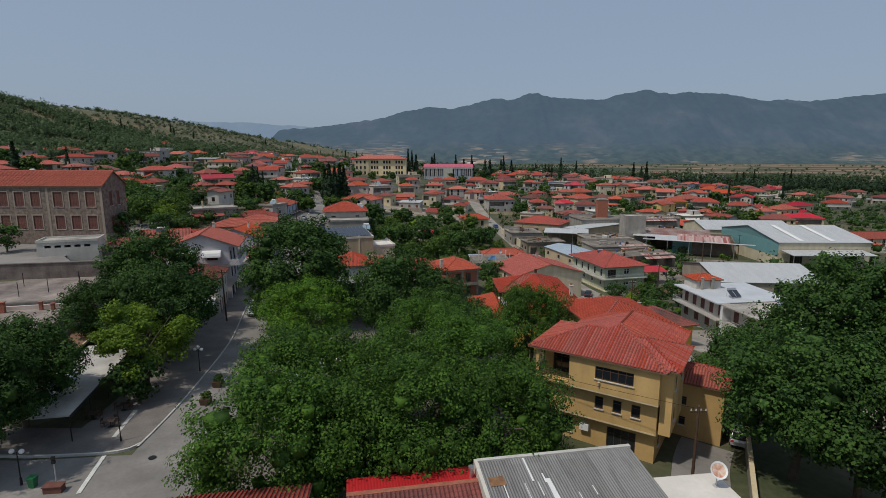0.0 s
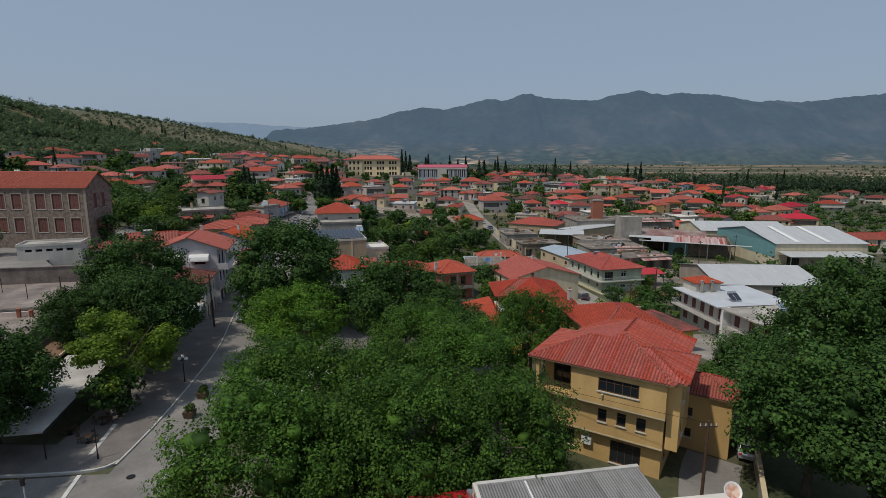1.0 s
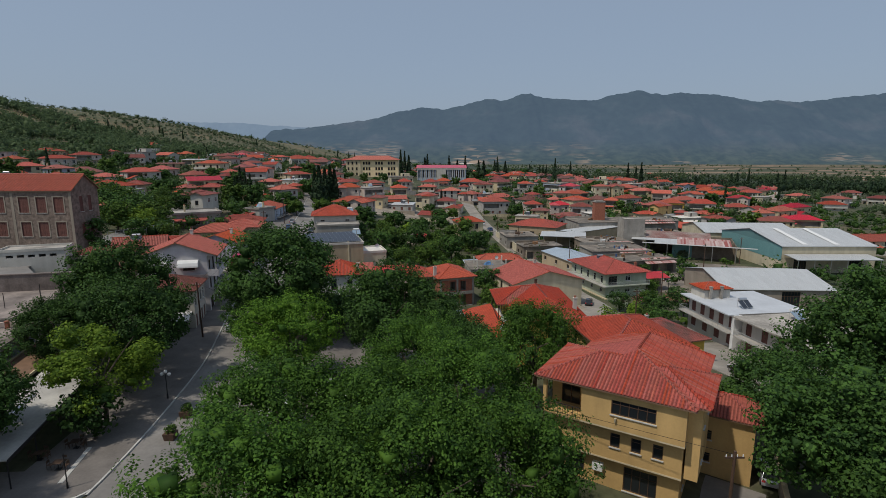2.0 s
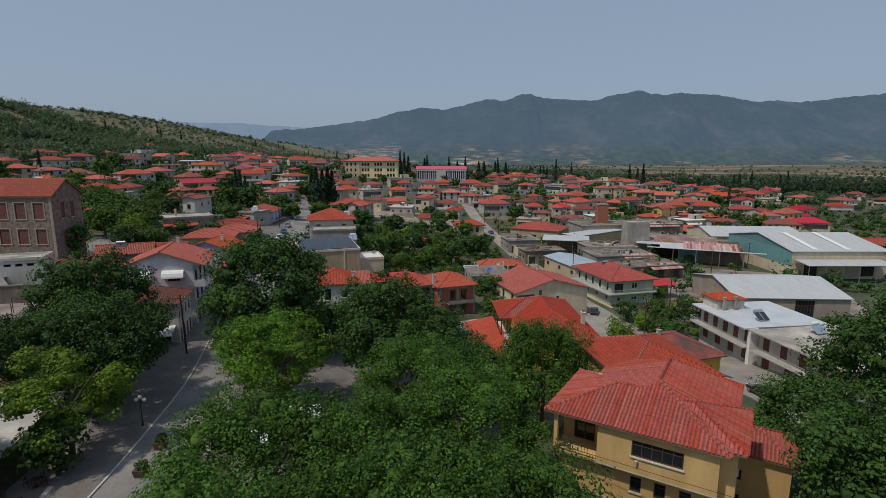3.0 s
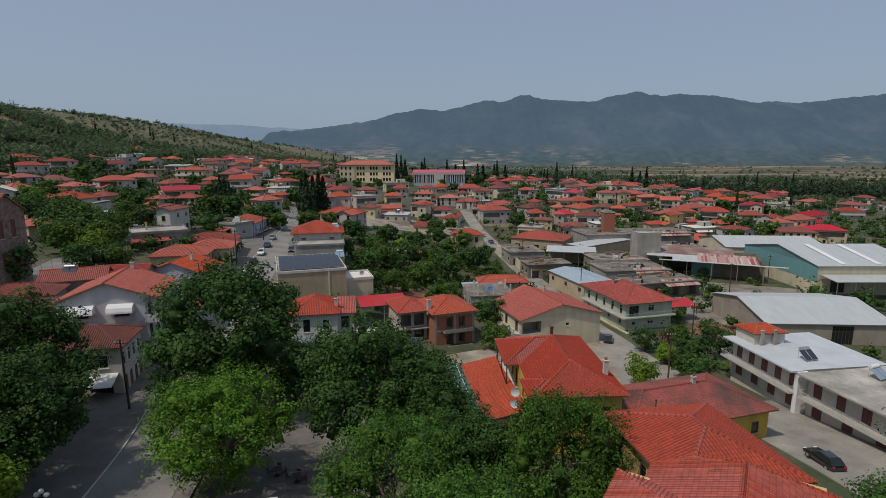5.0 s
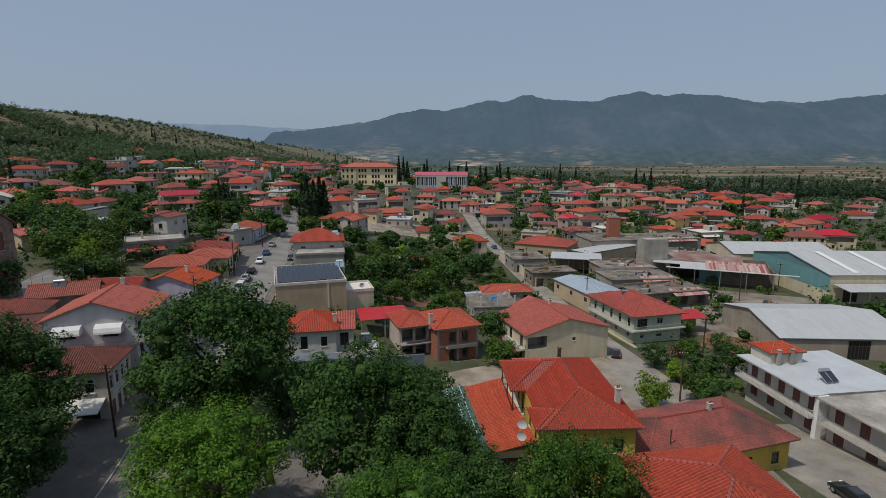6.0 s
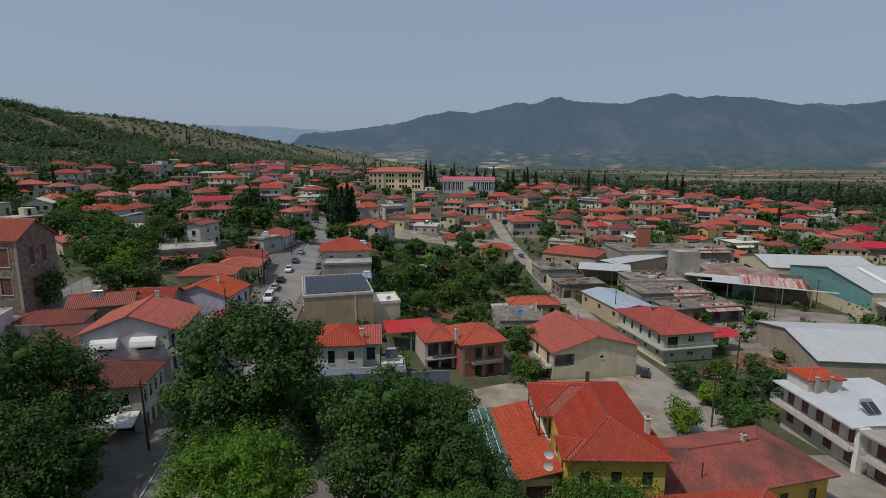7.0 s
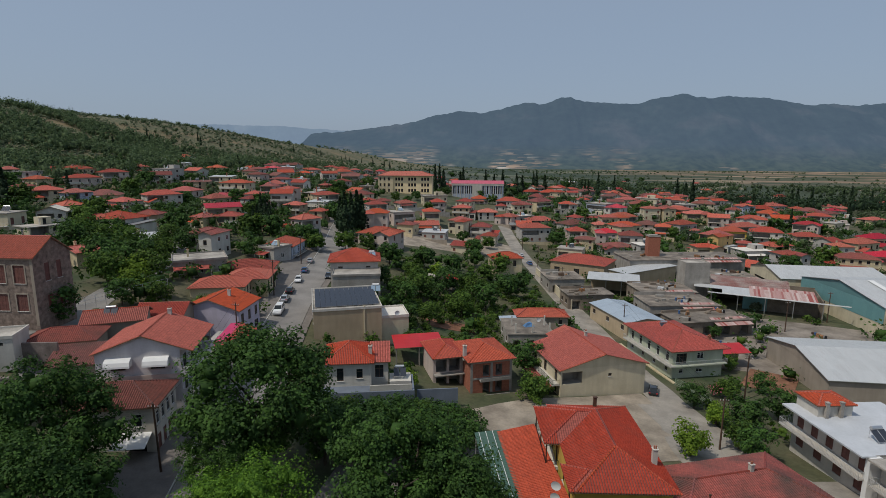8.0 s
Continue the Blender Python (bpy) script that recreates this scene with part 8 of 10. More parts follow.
town_house(64.4, 300.6, -6.0, -8, 9.8, 8.9, 6.5, "hip", "tile_crimson", "pink")
town_house(-41.7, 580.4, 7.3, 6, 10.6, 9.2, 5.5, "hip", "tile_old", "pink")
town_house(-135.8, 548.7, 16.9, 38, 9.7, 10.6, 6, "hip", "tile_orange", "beige")
town_house(324.1, 531.8, -10.7, 20, 14.0, 8.9, 6, "hip", "tile_orange", "white")
town_house(-189.9, 376.1, 21.1, -22, 12.3, 9.0, 6, "gx", "tile_bright", "white")
town_house(109.3, 398.1, 0.7, -8, 13.8, 10.9, 6, "hip", "tile_old", "beige")
town_house(143.9, 357.3, -3.5, -22, 11.1, 9.0, 6, "gx", "tile_bright", "pink")
town_house(-173.8, 470.8, 20.9, -40, 13.5, 8.4, 6, "hip", "tile_crimson", "blue")
town_house(-58.1, 596.1, 8.8, 20, 15.0, 9.0, 6, "hip", "tile_orange", "white")
town_house(97.3, 556.5, 0.6, 38, 10.0, 8.9, 6, "hip", "tile_bright", "blue")
town_house(69.8, 537.0, 1.7, -8, 13.0, 9.2, 7, "hip", "tile_bright", "cream")
town_house(5.4, 539.1, 3.1, 6, 14.4, 9.7, 6, "hip", "tile_brown", "cream")
town_house(-1.8, 555.3, 3.2, -22, 10.8, 10.5, 6, "hip", "tile_old", "grey")
town_house(-131.7, 376.3, 16.5, -8, 13.6, 8.1, 5.5, "hip", "tile_old", "blue")
town_house(178.0, 558.1, -3.6, 6, 10.8, 8.3, 6, "gx", "tile_bright", "blue")
town_house(-110.5, 616.3, 14.3, 20, 10.7, 8.2, 6, "hip", "tile_crimson", "white")
town_house(-164.3, 610.6, 19.2, -22, 13.7, 9.6, 5.5, "hip", "tile_red", "beige")
town_house(189.3, 390.0, -3.9, -22, 11.7, 10.5, 6, "hip", "tile_bright", "white")
town_house(-16.6, 474.6, 5.7, -8, 12.7, 8.1, 4, "hip", "tile_bright", "pink")
town_house(100.3, 442.4, 1.8, -8, 14.4, 8.4, 6.5, "hip", "tile_brown", "white")
town_house(-97.3, 588.5, 12.9, -40, 13.0, 8.3, 6.5, "hip", "tile_old", "white")
town_house(-78.0, 366.1, 11.2, -40, 11.6, 9.9, 4, "gx", "tile_bright", "beige")
town_house(66.4, 489.2, 2.3, 38, 14.2, 9.4, 5.5, "hip", "tile_bright", "cream")
town_house(-140.4, 393.4, 17.7, -40, 11.8, 9.3, 6, "gx", "tile_brown", "grey")
town_house(-145.2, 584.6, 17.4, -40, 12.9, 9.6, 6.5, "hip", "tile_red", "cream")
town_house(165.8, 513.5, -2.2, 38, 10.0, 10.7, 7, "hip", "tile_old", "cream")
town_house(-103.9, 451.4, 15.3, 20, 13.8, 9.8, 6, "gx", "tile_brown", "pink")
town_house(130.5, 444.8, 0.6, -22, 11.6, 10.9, 4, "hip", "tile_brown", "grey")
town_house(118.7, 530.8, 0.2, 38, 9.4, 9.6, 7, "flat", "roof_slab", "grey")
town_house(-104.6, 237.8, 11.0, 38, 13.1, 8.2, 6, "gx", "tile_crimson", "cream")
town_house(121.3, 425.0, 1.2, -22, 14.9, 8.2, 7, "flat", "roof_slab", "beige")
town_house(-105.8, 519.3, 14.9, -40, 9.3, 10.4, 4, "hip", "tile_red", "white")
town_house(-30.6, 512.2, 7.3, -40, 10.1, 10.8, 4, "hip", "tile_old", "white")
town_house(-225.2, 417.3, 25.2, 6, 13.2, 9.9, 6, "flat", "tin_white", "white")
town_house(-192.0, 560.7, 21.6, 6, 14.4, 9.5, 6, "gx", "tile_brown", "grey")
town_house(112.3, 457.7, 1.3, 6, 9.8, 10.3, 6, "hip", "tile_orange", "beige")
town_house(-69.1, 547.2, 10.5, -22, 13.4, 10.5, 6.5, "hip", "tile_red", "white")
town_house(-85.6, 538.7, 12.0, 38, 11.5, 10.8, 7, "hip", "tile_bright", "grey")
town_house(212.7, 488.1, -5.1, -40, 9.7, 9.6, 4, "hip", "tile_brown", "white")
town_house(-126.9, 290.8, 13.1, 6, 9.2, 9.9, 4, "gx", "tile_crimson", "white")
town_house(149.8, 514.4, -1.2, -40, 13.6, 8.3, 5.5, "hip", "tile_brown", "cream")
town_house(77.6, 555.0, 1.2, -8, 11.6, 10.4, 7, "hip", "tile_red", "blue")
town_house(-201.1, 548.6, 22.2, -22, 12.1, 8.4, 4, "hip", "tile_orange", "white")
town_house(254.5, 509.2, -8.1, 38, 11.9, 10.3, 6.5, "hip", "tile_bright", "cream")
town_house(-46.3, 507.5, 9.0, -8, 10.8, 9.9, 5.5, "hip", "tile_crimson", "cream")
town_house(-122.3, 605.7, 15.3, 20, 10.0, 10.2, 6, "hip", "tile_brown", "white")
town_house(-85.4, 568.3, 11.6, 38, 10.6, 8.7, 5.5, "flat", "tin_white", "beige")
town_house(83.3, 523.9, 1.4, -8, 13.3, 9.4, 7, "hip", "tile_red", "white")
town_house(30.4, 549.5, 2.6, -8, 11.4, 9.1, 7, "hip", "tile_bright", "pink")
town_house(247.6, 487.1, -7.4, -22, 12.7, 9.7, 6, "hip", "tile_old", "pink")
town_house(-171.2, 432.4, 20.8, 38, 13.8, 9.0, 6, "hip", "tile_old", "white")
town_house(85.6, 462.1, 2.0, 6, 9.5, 10.0, 4, "hip", "tile_brown", "blue")
town_house(-189.7, 333.6, 19.8, 38, 11.9, 8.7, 6, "gx", "tile_old", "white")
town_house(64.7, 281.2, -7.4, 6, 14.3, 9.7, 4, "hip", "tile_old", "grey")
town_house(272.2, 456.0, -8.3, 6, 9.7, 9.0, 6.5, "hip", "tile_crimson", "white")
town_house(-105.7, 471.8, 15.4, -40, 14.0, 8.8, 6.5, "hip", "tile_brown", "white")
town_house(-14.6, 550.9, 4.6, -8, 12.1, 8.1, 5.5, "hip", "tile_brown", "white")
town_house(-171.2, 497.5, 20.6, 20, 11.0, 8.0, 6.5, "flat", "tin_white", "white")
town_house(134.0, 531.5, -0.5, 6, 10.5, 9.1, 5.5, "hip", "tile_bright", "pink")
town_house(-194.7, 582.7, 21.6, -40, 13.3, 9.5, 6, "hip", "tile_brown", "grey")
town_house(-40.8, 597.3, 6.9, 38, 12.0, 9.3, 4, "flat", "tin_white", "pink")
town_house(-252.9, 474.0, 28.3, 38, 13.9, 10.2, 7, "hip", "tile_orange", "white")
town_house(190.0, 347.5, -6.3, -40, 13.2, 9.2, 6.5, "hip", "tile_crimson", "pink")
town_house(-186.4, 436.8, 21.8, 20, 11.1, 9.3, 4, "flat", "roof_slab", "white")
town_house(-43.7, 612.1, 7.0, 6, 10.2, 11.0, 7, "hip", "tile_red", "blue")
town_house(-26.4, 614.2, 5.3, 20, 13.5, 8.5, 6, "hip", "tile_orange", "white")
town_house(-123.9, 510.7, 16.5, 38, 13.5, 10.8, 6.5, "hip", "tile_orange", "white")
town_house(-132.9, 590.8, 16.2, 20, 11.0, 9.8, 6, "hip", "tile_red", "blue")
town_house(53.1, 531.9, 2.4, 38, 12.5, 8.3, 7, "gx", "tile_orange", "white")
town_house(-59.7, 582.7, 9.1, -22, 14.1, 10.8, 6, "flat", "roof_slab", "grey")
town_house(-160.7, 353.5, 18.3, 6, 13.7, 9.4, 6, "flat", "tin_white", "cream")
town_house(-225.8, 593.1, 24.2, -8, 10.8, 8.9, 5.5, "gx", "tile_red", "white")
town_house(-49.0, 553.2, 8.7, 20, 14.2, 8.5, 6, "hip", "tile_orange", "cream")
town_house(284.4, 528.6, -9.9, -22, 12.2, 10.1, 4, "hip", "tile_old", "white")
town_house(202.8, 529.2, -5.0, 38, 10.4, 10.9, 5.5, "hip", "tile_red", "white")
town_house(91.2, 506.8, 1.4, 38, 14.5, 9.5, 6.5, "hip", "tile_brown", "grey")
town_house(300.7, 506.4, -10.1, -40, 12.8, 8.8, 7, "hip", "tile_red", "cream")
town_house(242.4, 437.0, -6.5, -40, 13.9, 10.7, 6, "hip", "tile_old", "white")
town_house(118.9, 557.5, -0.1, 38, 9.1, 10.8, 5.5, "hip", "tile_orange", "blue")
town_house(4.8, 573.1, 2.8, -8, 10.3, 9.8, 6, "hip", "tile_orange", "white")
town_house(216.3, 535.7, -6.0, -40, 12.7, 10.0, 7, "hip", "tile_brown", "white")
town_house(-85.9, 320.0, 10.5, 38, 13.3, 9.3, 6, "hip", "tile_orange", "beige")
town_house(239.2, 528.9, -7.5, 20, 11.4, 8.8, 6, "hip", "tile_old", "grey")
town_house(27.1, 373.5, 1.0, 6, 12.3, 9.9, 6.5, "hip", "tile_old", "beige")
town_house(-186.5, 506.7, 21.6, -40, 14.3, 9.6, 7, "hip", "tile_old", "pink")
town_house(201.2, 374.2, -5.4, 6, 12.8, 8.2, 6, "hip", "tile_old", "white")
town_house(-148.1, 492.6, 18.5, -22, 14.3, 9.2, 6.5, "hip", "tile_bright", "grey")
town_house(135.1, 471.3, 0.2, 38, 10.1, 9.6, 5.5, "hip", "tile_old", "cream")
town_house(-85.9, 500.1, 12.5, 20, 9.3, 8.8, 4, "hip", "tile_brown", "white")
town_house(69.1, 509.0, 2.1, 38, 12.3, 9.8, 6, "flat", "roof_slab", "cream")
town_house(111.9, 482.0, 1.1, -40, 10.4, 10.3, 7, "hip", "tile_bright", "white")


def infill(n, seed):
    """Smaller houses and flat-roofed blocks crowded between the ones above."""
    rr, done, tries = random.Random(seed), 0, 0
    lanes = [p for q in (MAIN, SIDE) for p in smooth_line(q, 6.0)]
    while done < n and tries < 6000:
        tries += 1
        y = rr.uniform(255, 500)
        x = rr.uniform(-0.42 * y, 0.62 * y)
        w, d = rr.uniform(7.5, 11.5), rr.uniform(7.0, 9.5)
        if any((x - a) ** 2 + (y - b) ** 2 < (c + w * 0.55) ** 2 for a, b, c in HOMES) or any((x - p.x) ** 2 + (y - p.y) ** 2 < 100 for p in lanes):
            continue
        if abs(x - (-54)) < 30 and y > 395 or abs(x) < 30 and 425 < y < 475 or 50 < x < 125 and y < 262:
            continue
        roof = rr.choice(("hip", "hip", "hip", "gx", "flat"))
        tone = rr.choice(("roof_slab", "roof_old", "terrace")) if roof == "flat" else rr.choice(("tile_orange", "tile_bright", "tile_red", "tile_old"))
        town_house(round(x, 1), round(y, 1), ground(x, y), rr.choice((-20, -8, 4, 12, 30)), w, d, rr.choice((3.4, 6.0, 6.6, 7.4)), roof, tone, rr.choice(("white", "white", "cream", "beige", "grey", "pink")))
        done += 1


infill(60, 5)

# ---- trees of the square and streets ----
tree("plane_a", -12.3, 35.4, 1.0, 246, "large plane tree with a dense green crown on the square", "tree", wide=1.0)
tree("plane_b", -6.8, 37.6, 1.0, 160, "large plane tree with a dense green crown on the square", "tree", wide=1.0)
tree("plane_a", -2.2, 38.1, 1.0, 175, "large plane tree with a dense green crown on the square", "tree", wide=1.0)
tree("plane_b", 4.1, 39.7, 1.0, 75, "large plane tree with a dense green crown on the square", "tree", wide=1.0)
tree("plane_a", -13.5, 45.4, 0.97, 145, "large plane tree with a dense green crown on the square", "tree", wide=1.0)
tree("plane_b", -5.7, 47.0, 1.0, 150, "large plane tree with a dense green crown on the square", "tree", wide=1.0)
tree("plane_a", 2.0, 51.3, 0.95, 50, "large plane tree with a dense green crown on the square", "tree", wide=1.0)
tree("dark_b", 2.5, 66.2, 0.8, 50, "large tree with a dark green crown", "tree", wide=1.0)
tree("dark_b", -42.7, 48.7, 0.95, 210, "large tree with a dark green crown", "tree", wide=1.0)
tree("dark_a", -41.5, 41.7, 0.95, 300, "large tree with a dark green crown", "tree", wide=1.0)
tree("dark_b", -48.7, 69.6, 0.8, 110, "large tree with a dark green crown", "tree", wide=1.0)
tree("dark_a", 47.9, 63.2, 1.35, 280, "large tree with a dark green crown", "tree", wide=1.0)
tree("dark_b", 32.9, 54.9, 0.9, 310, "large tree with a dark green crown", "tree", wide=1.0)
tree("dark_a", 31.1, 43.9, 1.1, 220, "large tree with a dark green crown", "tree", wide=1.0)
tree("dark_b", 34.2, 40.1, 1.15, 340, "large tree with a dark green crown", "tree", wide=1.0)
tree("dark_a", 54.4, 59.5, 1.3, 180, "large tree with a dark green crown", "tree", wide=1.0)
tree("dark_b", -25.6, 87.5, 1.5, 20, "tall dark green tree by the street", wide=1.04)
tree("dark_a", -7.2, 75.5, 1.16, 100, "large dark plane tree on the square")
tree("dark_b", -1.6, 73.8, 0.95, 200, "large dark plane tree on the square")
tree("fresh_a", -19.1, 69.0, 0.98, 50, "bright green tree beside the street", wide=1.1)
tree("plane_b", 10.2, 63.0, 1.09, 70, "round dense tree beside the ochre house", wide=0.78)
tree("plane_a", -3.0, 59.8, 0.9, 70, "large plane tree with a dense green crown on the square", "tree", wide=1.0)
tree("dark_a", -44.2, 76.5, 1.22, 140, "large dark tree beside the white house", wide=1.0)
tree("dark_b", -37.6, 67.4, 1.12, 10, "dark tree overhanging the pavement", wide=1.0)
tree("mid_b", -34.6, 54.6, 0.78, 30, "dark green tree under the yellow-green one")
tree("light_a", -35.3, 57.4, 1.25, 80, "young yellow-green tree at the kerb", wide=1.1)
tree("mid_b", -23, 102.5, 0.55, 0, "dark green shrubby tree behind the square")
tree("mid_a", -19.5, 104.2, 0.5, 57, "dark green shrubby tree behind the square")
tree("mid_b", -15.5, 105, 0.5, 114, "dark green shrubby tree behind the square")
tree("mid_b", -11.5, 106.3, 0.55, 171, "dark green shrubby tree behind the square")
tree("mid_a", -7.8, 107.3, 0.55, 228, "dark green shrubby tree behind the square")
tree("mid_b", -4, 107.5, 0.5, 285, "dark green shrubby tree behind the square")
tree("mid_b", -20.5, 98.5, 0.75, 342, "dark green shrubby tree behind the square")
tree("mid_b", -15, 100.5, 0.7, 39, "dark green shrubby tree behind the square")
tree("mid_b", -10, 101.8, 0.75, 96, "dark green shrubby tree behind the square")
tree("mid_b", -5, 102.5, 0.75, 153, "dark green shrubby tree behind the square")
tree("mid_b", -17.5, 95, 0.95, 210, "dark green shrubby tree behind the square")
tree("mid_b", -11.5, 96, 0.95, 267, "dark green shrubby tree behind the square")
tree("mid_b", -5.5, 96.5, 0.9, 324, "dark green shrubby tree behind the square")
tree("mid_b", -1.5, 104.8, 0.6, 21, "dark green shrubby tree behind the square")
tree("mid_b", -13, 91, 1.05, 78, "dark green shrubby tree behind the square")
tree("mid_b", -6, 91, 1.0, 135, "dark green shrubby tree behind the square")
tree("mid_b", -1.2, 98.5, 0.8, 192, "dark green shrubby tree behind the square")
tree("mid_b", -19, 90, 1.05, 249, "dark green shrubby tree behind the square")
tree("dark_a", -27.5, 80.5, 0.72, 33, "dark green tree leaning over the street")
tree("mid_b", 10.3, 131.6, 1, 44, "dark green tree in a garden", "tree", wide=1.0)
tree("mid_a", 10.9, 118.2, 0.8, 170, "leafy green tree in a garden", "tree", wide=1.0)
tree("mid_c", 32.0, 103.3, 0.825, 295, "fresh yellow-green tree in a garden", "tree", wide=1.0)
tree("mid_b", 43.7, 111.6, 0.9, 240, "dark green tree in a garden", "tree", wide=1.0)
tree("mid_a", 47.5, 125.8, 0.6, 30, "leafy green tree in a garden", "tree", wide=1.0)
tree("mid_b", 41.1, 102.9, 0.75, 20, "dark green tree in a garden", "tree", wide=1.0)
tree("mid_c", -12.4, 117.4, 0.66, 30, "bright green bushy tree beside the terrace")
tree("mid_b", -11.9, 173.4, 1, 350, "dark green tree in a garden", "tree", wide=1.0)
tree("mid_a", -2.6, 188.4, 1.1, 50, "leafy green tree in a garden", "tree", wide=1.0)
tree("mid_b", 9.7, 191.8, 1.1, 180, "dark green tree in a garden", "tree", wide=1.0)
tree("mid_a", -20.4, 190.0, 1, 70, "leafy green tree in a garden", "tree", wide=1.0)
tree("mid_b", -9.2, 214.0, 1, 200, "dark green tree in a garden", "tree", wide=1.0)
tree("mid_a", 2.8, 209.9, 0.9, 260, "leafy green tree in a garden", "tree", wide=1.0)
tree("mid_b", 15.0, 202.5, 0.9, 355, "dark green tree in a garden", "tree", wide=1.0)
tree("mid_a", -11.9, 156.7, 0.9, 280, "leafy green tree in a garden", "tree", wide=1.0)
tree("mid_b", -16.8, 150.7, 0.8, 0, "dark green tree in a garden", "tree", wide=1.0)
tree("mid_c", 0.2, 159.6, 0.6, 155, "fresh yellow-green tree in a garden", "tree", wide=1.0)
tree("mid_a", -68.6, 334.4, 0.9, 160, "leafy green tree in a garden", "tree", wide=1.0)
tree("mid_b", -65.2, 354.1, 0.9, 314, "dark green tree in a garden", "tree", wide=1.0)
tree("mid_a", -53.4, 364.2, 0.9, 220, "leafy green tree in a garden", "tree", wide=1.0)
tree("mid_b", -44.4, 356.4, 0.8, 14, "dark green tree in a garden", "tree", wide=1.0)
tree("mid_b", -41.7, 381.7, 0.9, 126, "dark green tree in a garden", "tree", wide=1.0)
tree("mid_a", -89.3, 348.8, 1, 170, "leafy green tree in a garden", "tree", wide=1.0)
tree("mid_b", 0.5, 446.2, 1.1, 190, "dark green tree in a garden", "tree", wide=1.0)
tree("mid_a", 9.5, 411.3, 1, 344, "leafy green tree in a garden", "tree", wide=1.0)
tree("mid_b", -25.4, 435.1, 1, 130, "dark green tree in a garden", "tree", wide=1.0)
tree("mid_c", -23.6, 351.9, 0.7, 60, "fresh yellow-green tree in a garden", "tree", wide=1.0)
tree("mid_b", -70.3, 304.2, 0.9, 324, "dark green tree in a garden", "tree", wide=1.0)
tree("mid_a", -28.4, 286.1, 0.8, 175, "leafy green tree in a garden", "tree", wide=1.0)
tree("mid_b", -7.2, 275.3, 0.8, 340, "dark green tree in a garden", "tree", wide=1.0)
tree("mid_a", 4.7, 268.9, 0.8, 295, "leafy green tree in a garden", "tree", wide=1.0)
tree("mid_b", -29.5, 201.7, 1.1, 150, "dark green tree in a garden", "tree", wide=1.0)
tree("mid_a", -22.7, 170.9, 0.9, 220, "leafy green tree in a garden", "tree", wide=1.0)
tree("mid_b", -27.3, 178.8, 0.8, 80, "dark green tree in a garden", "tree", wide=1.0)
tree("mid_a", -17.1, 139.7, 0.6, 255, "leafy green tree in a garden", "tree", wide=1.0)
tree("mid_b", -13.9, 138.4, 0.6, 70, "dark green tree in a garden", "tree", wide=1.0)
tree("mid_c", -72.7, 134.3, 1, 240, "fresh yellow-green tree in a garden", "tree", wide=1.0)
tree("mid_b", -84.0, 97.6, 0.78, 40, "dark leafy tree in the yard of the stone building", z=9.6)
tree("mid_b", -71.3, 111.8, 1, 15, "dark green tree in a garden", "tree", wide=1.0)
tree("mid_a", -65.7, 130.8, 0.8, 160, "leafy green tree in a garden", "tree", wide=1.0)
tree("mid_b", -69.9, 125.5, 0.8, 65, "dark green tree in a garden", "tree", wide=1.0)
tree("mid_a", -57.3, 132.6, 0.7, 0, "leafy green tree in a garden", "tree", wide=1.0)
tree("mid_c", -58.2, 127.6, 0.6, 150, "fresh yellow-green tree in a garden", "tree", wide=1.0)
tree("mid_a", -103.5, 166.3, 1.2, 180, "leafy green tree in a garden", "tree", wide=1.0)
tree("mid_b", -85.1, 146.8, 1.1, 30, "dark green tree in a garden", "tree", wide=1.0)
tree("mid_a", -117.7, 178.5, 1.2, 330, "leafy green tree in a garden", "tree", wide=1.0)
tree("mid_b", -84.8, 154.7, 1.2, 310, "dark green tree in a garden", "tree", wide=1.0)
tree("mid_a", -84.3, 163.7, 1.1, 230, "leafy green tree in a garden", "tree", wide=1.0)
tree("mid_b", -99.8, 195.7, 1.2, 10, "dark green tree in a garden", "tree", wide=1.0)
tree("mid_a", -140.3, 213.7, 1.2, 110, "leafy green tree in a garden", "tree", wide=1.0)
tree("mid_a", -172.0, 217.7, 1.3, 280, "leafy green tree in a garden", "tree", wide=1.0)
tree("mid_b", -210.3, 252.1, 1.3, 70, "dark green tree in a garden", "tree", wide=1.0)
tree("mid_c", -84.5, 227.0, 1, 340, "fresh yellow-green tree in a garden", "tree", wide=1.0)
tree("mid_b", -61.5, 211.3, 1.1, 180, "dark green tree in a garden", "tree", wide=1.0)
tree("mid_a", -55.9, 206.2, 0.9, 320, "leafy green tree in a garden", "tree", wide=1.0)
tree("mid_b", -62.9, 262.6, 1.4, 240, "dark green tree in a garden", "tree", wide=1.0)
tree("mid_a", -47.6, 212.7, 1, 310, "leafy green tree in a garden", "tree", wide=1.0)
tree("mid_c", -147.8, 420.5, 1, 260, "fresh yellow-green tree in a garden", "tree", wide=1.0)
tree("mid_b", -91.9, 372.1, 1.3, 240, "dark green tree in a garden", "tree", wide=1.0)
tree("mid_a", -84.2, 423.9, 1.2, 230, "leafy green tree in a garden", "tree", wide=1.0)
tree("mid_b", -104.6, 275.3, 1.2, 340, "dark green tree in a garden", "tree", wide=1.0)
tree("mid_a", -100.7, 253.8, 1, 200, "leafy green tree in a garden", "tree", wide=1.0)
tree("mid_b", -139.1, 272.3, 1, 150, "dark green tree in a garden", "tree", wide=1.0)
tree("mid_a", -177.0, 287.4, 1.2, 170, "leafy green tree in a garden", "tree", wide=1.0)
tree("mid_b", -186.9, 316.8, 1.3, 20, "dark green tree in a garden", "tree", wide=1.0)
tree("mid_a", -236.0, 437.3, 1.2, 80, "leafy green tree in a garden", "tree", wide=1.0)
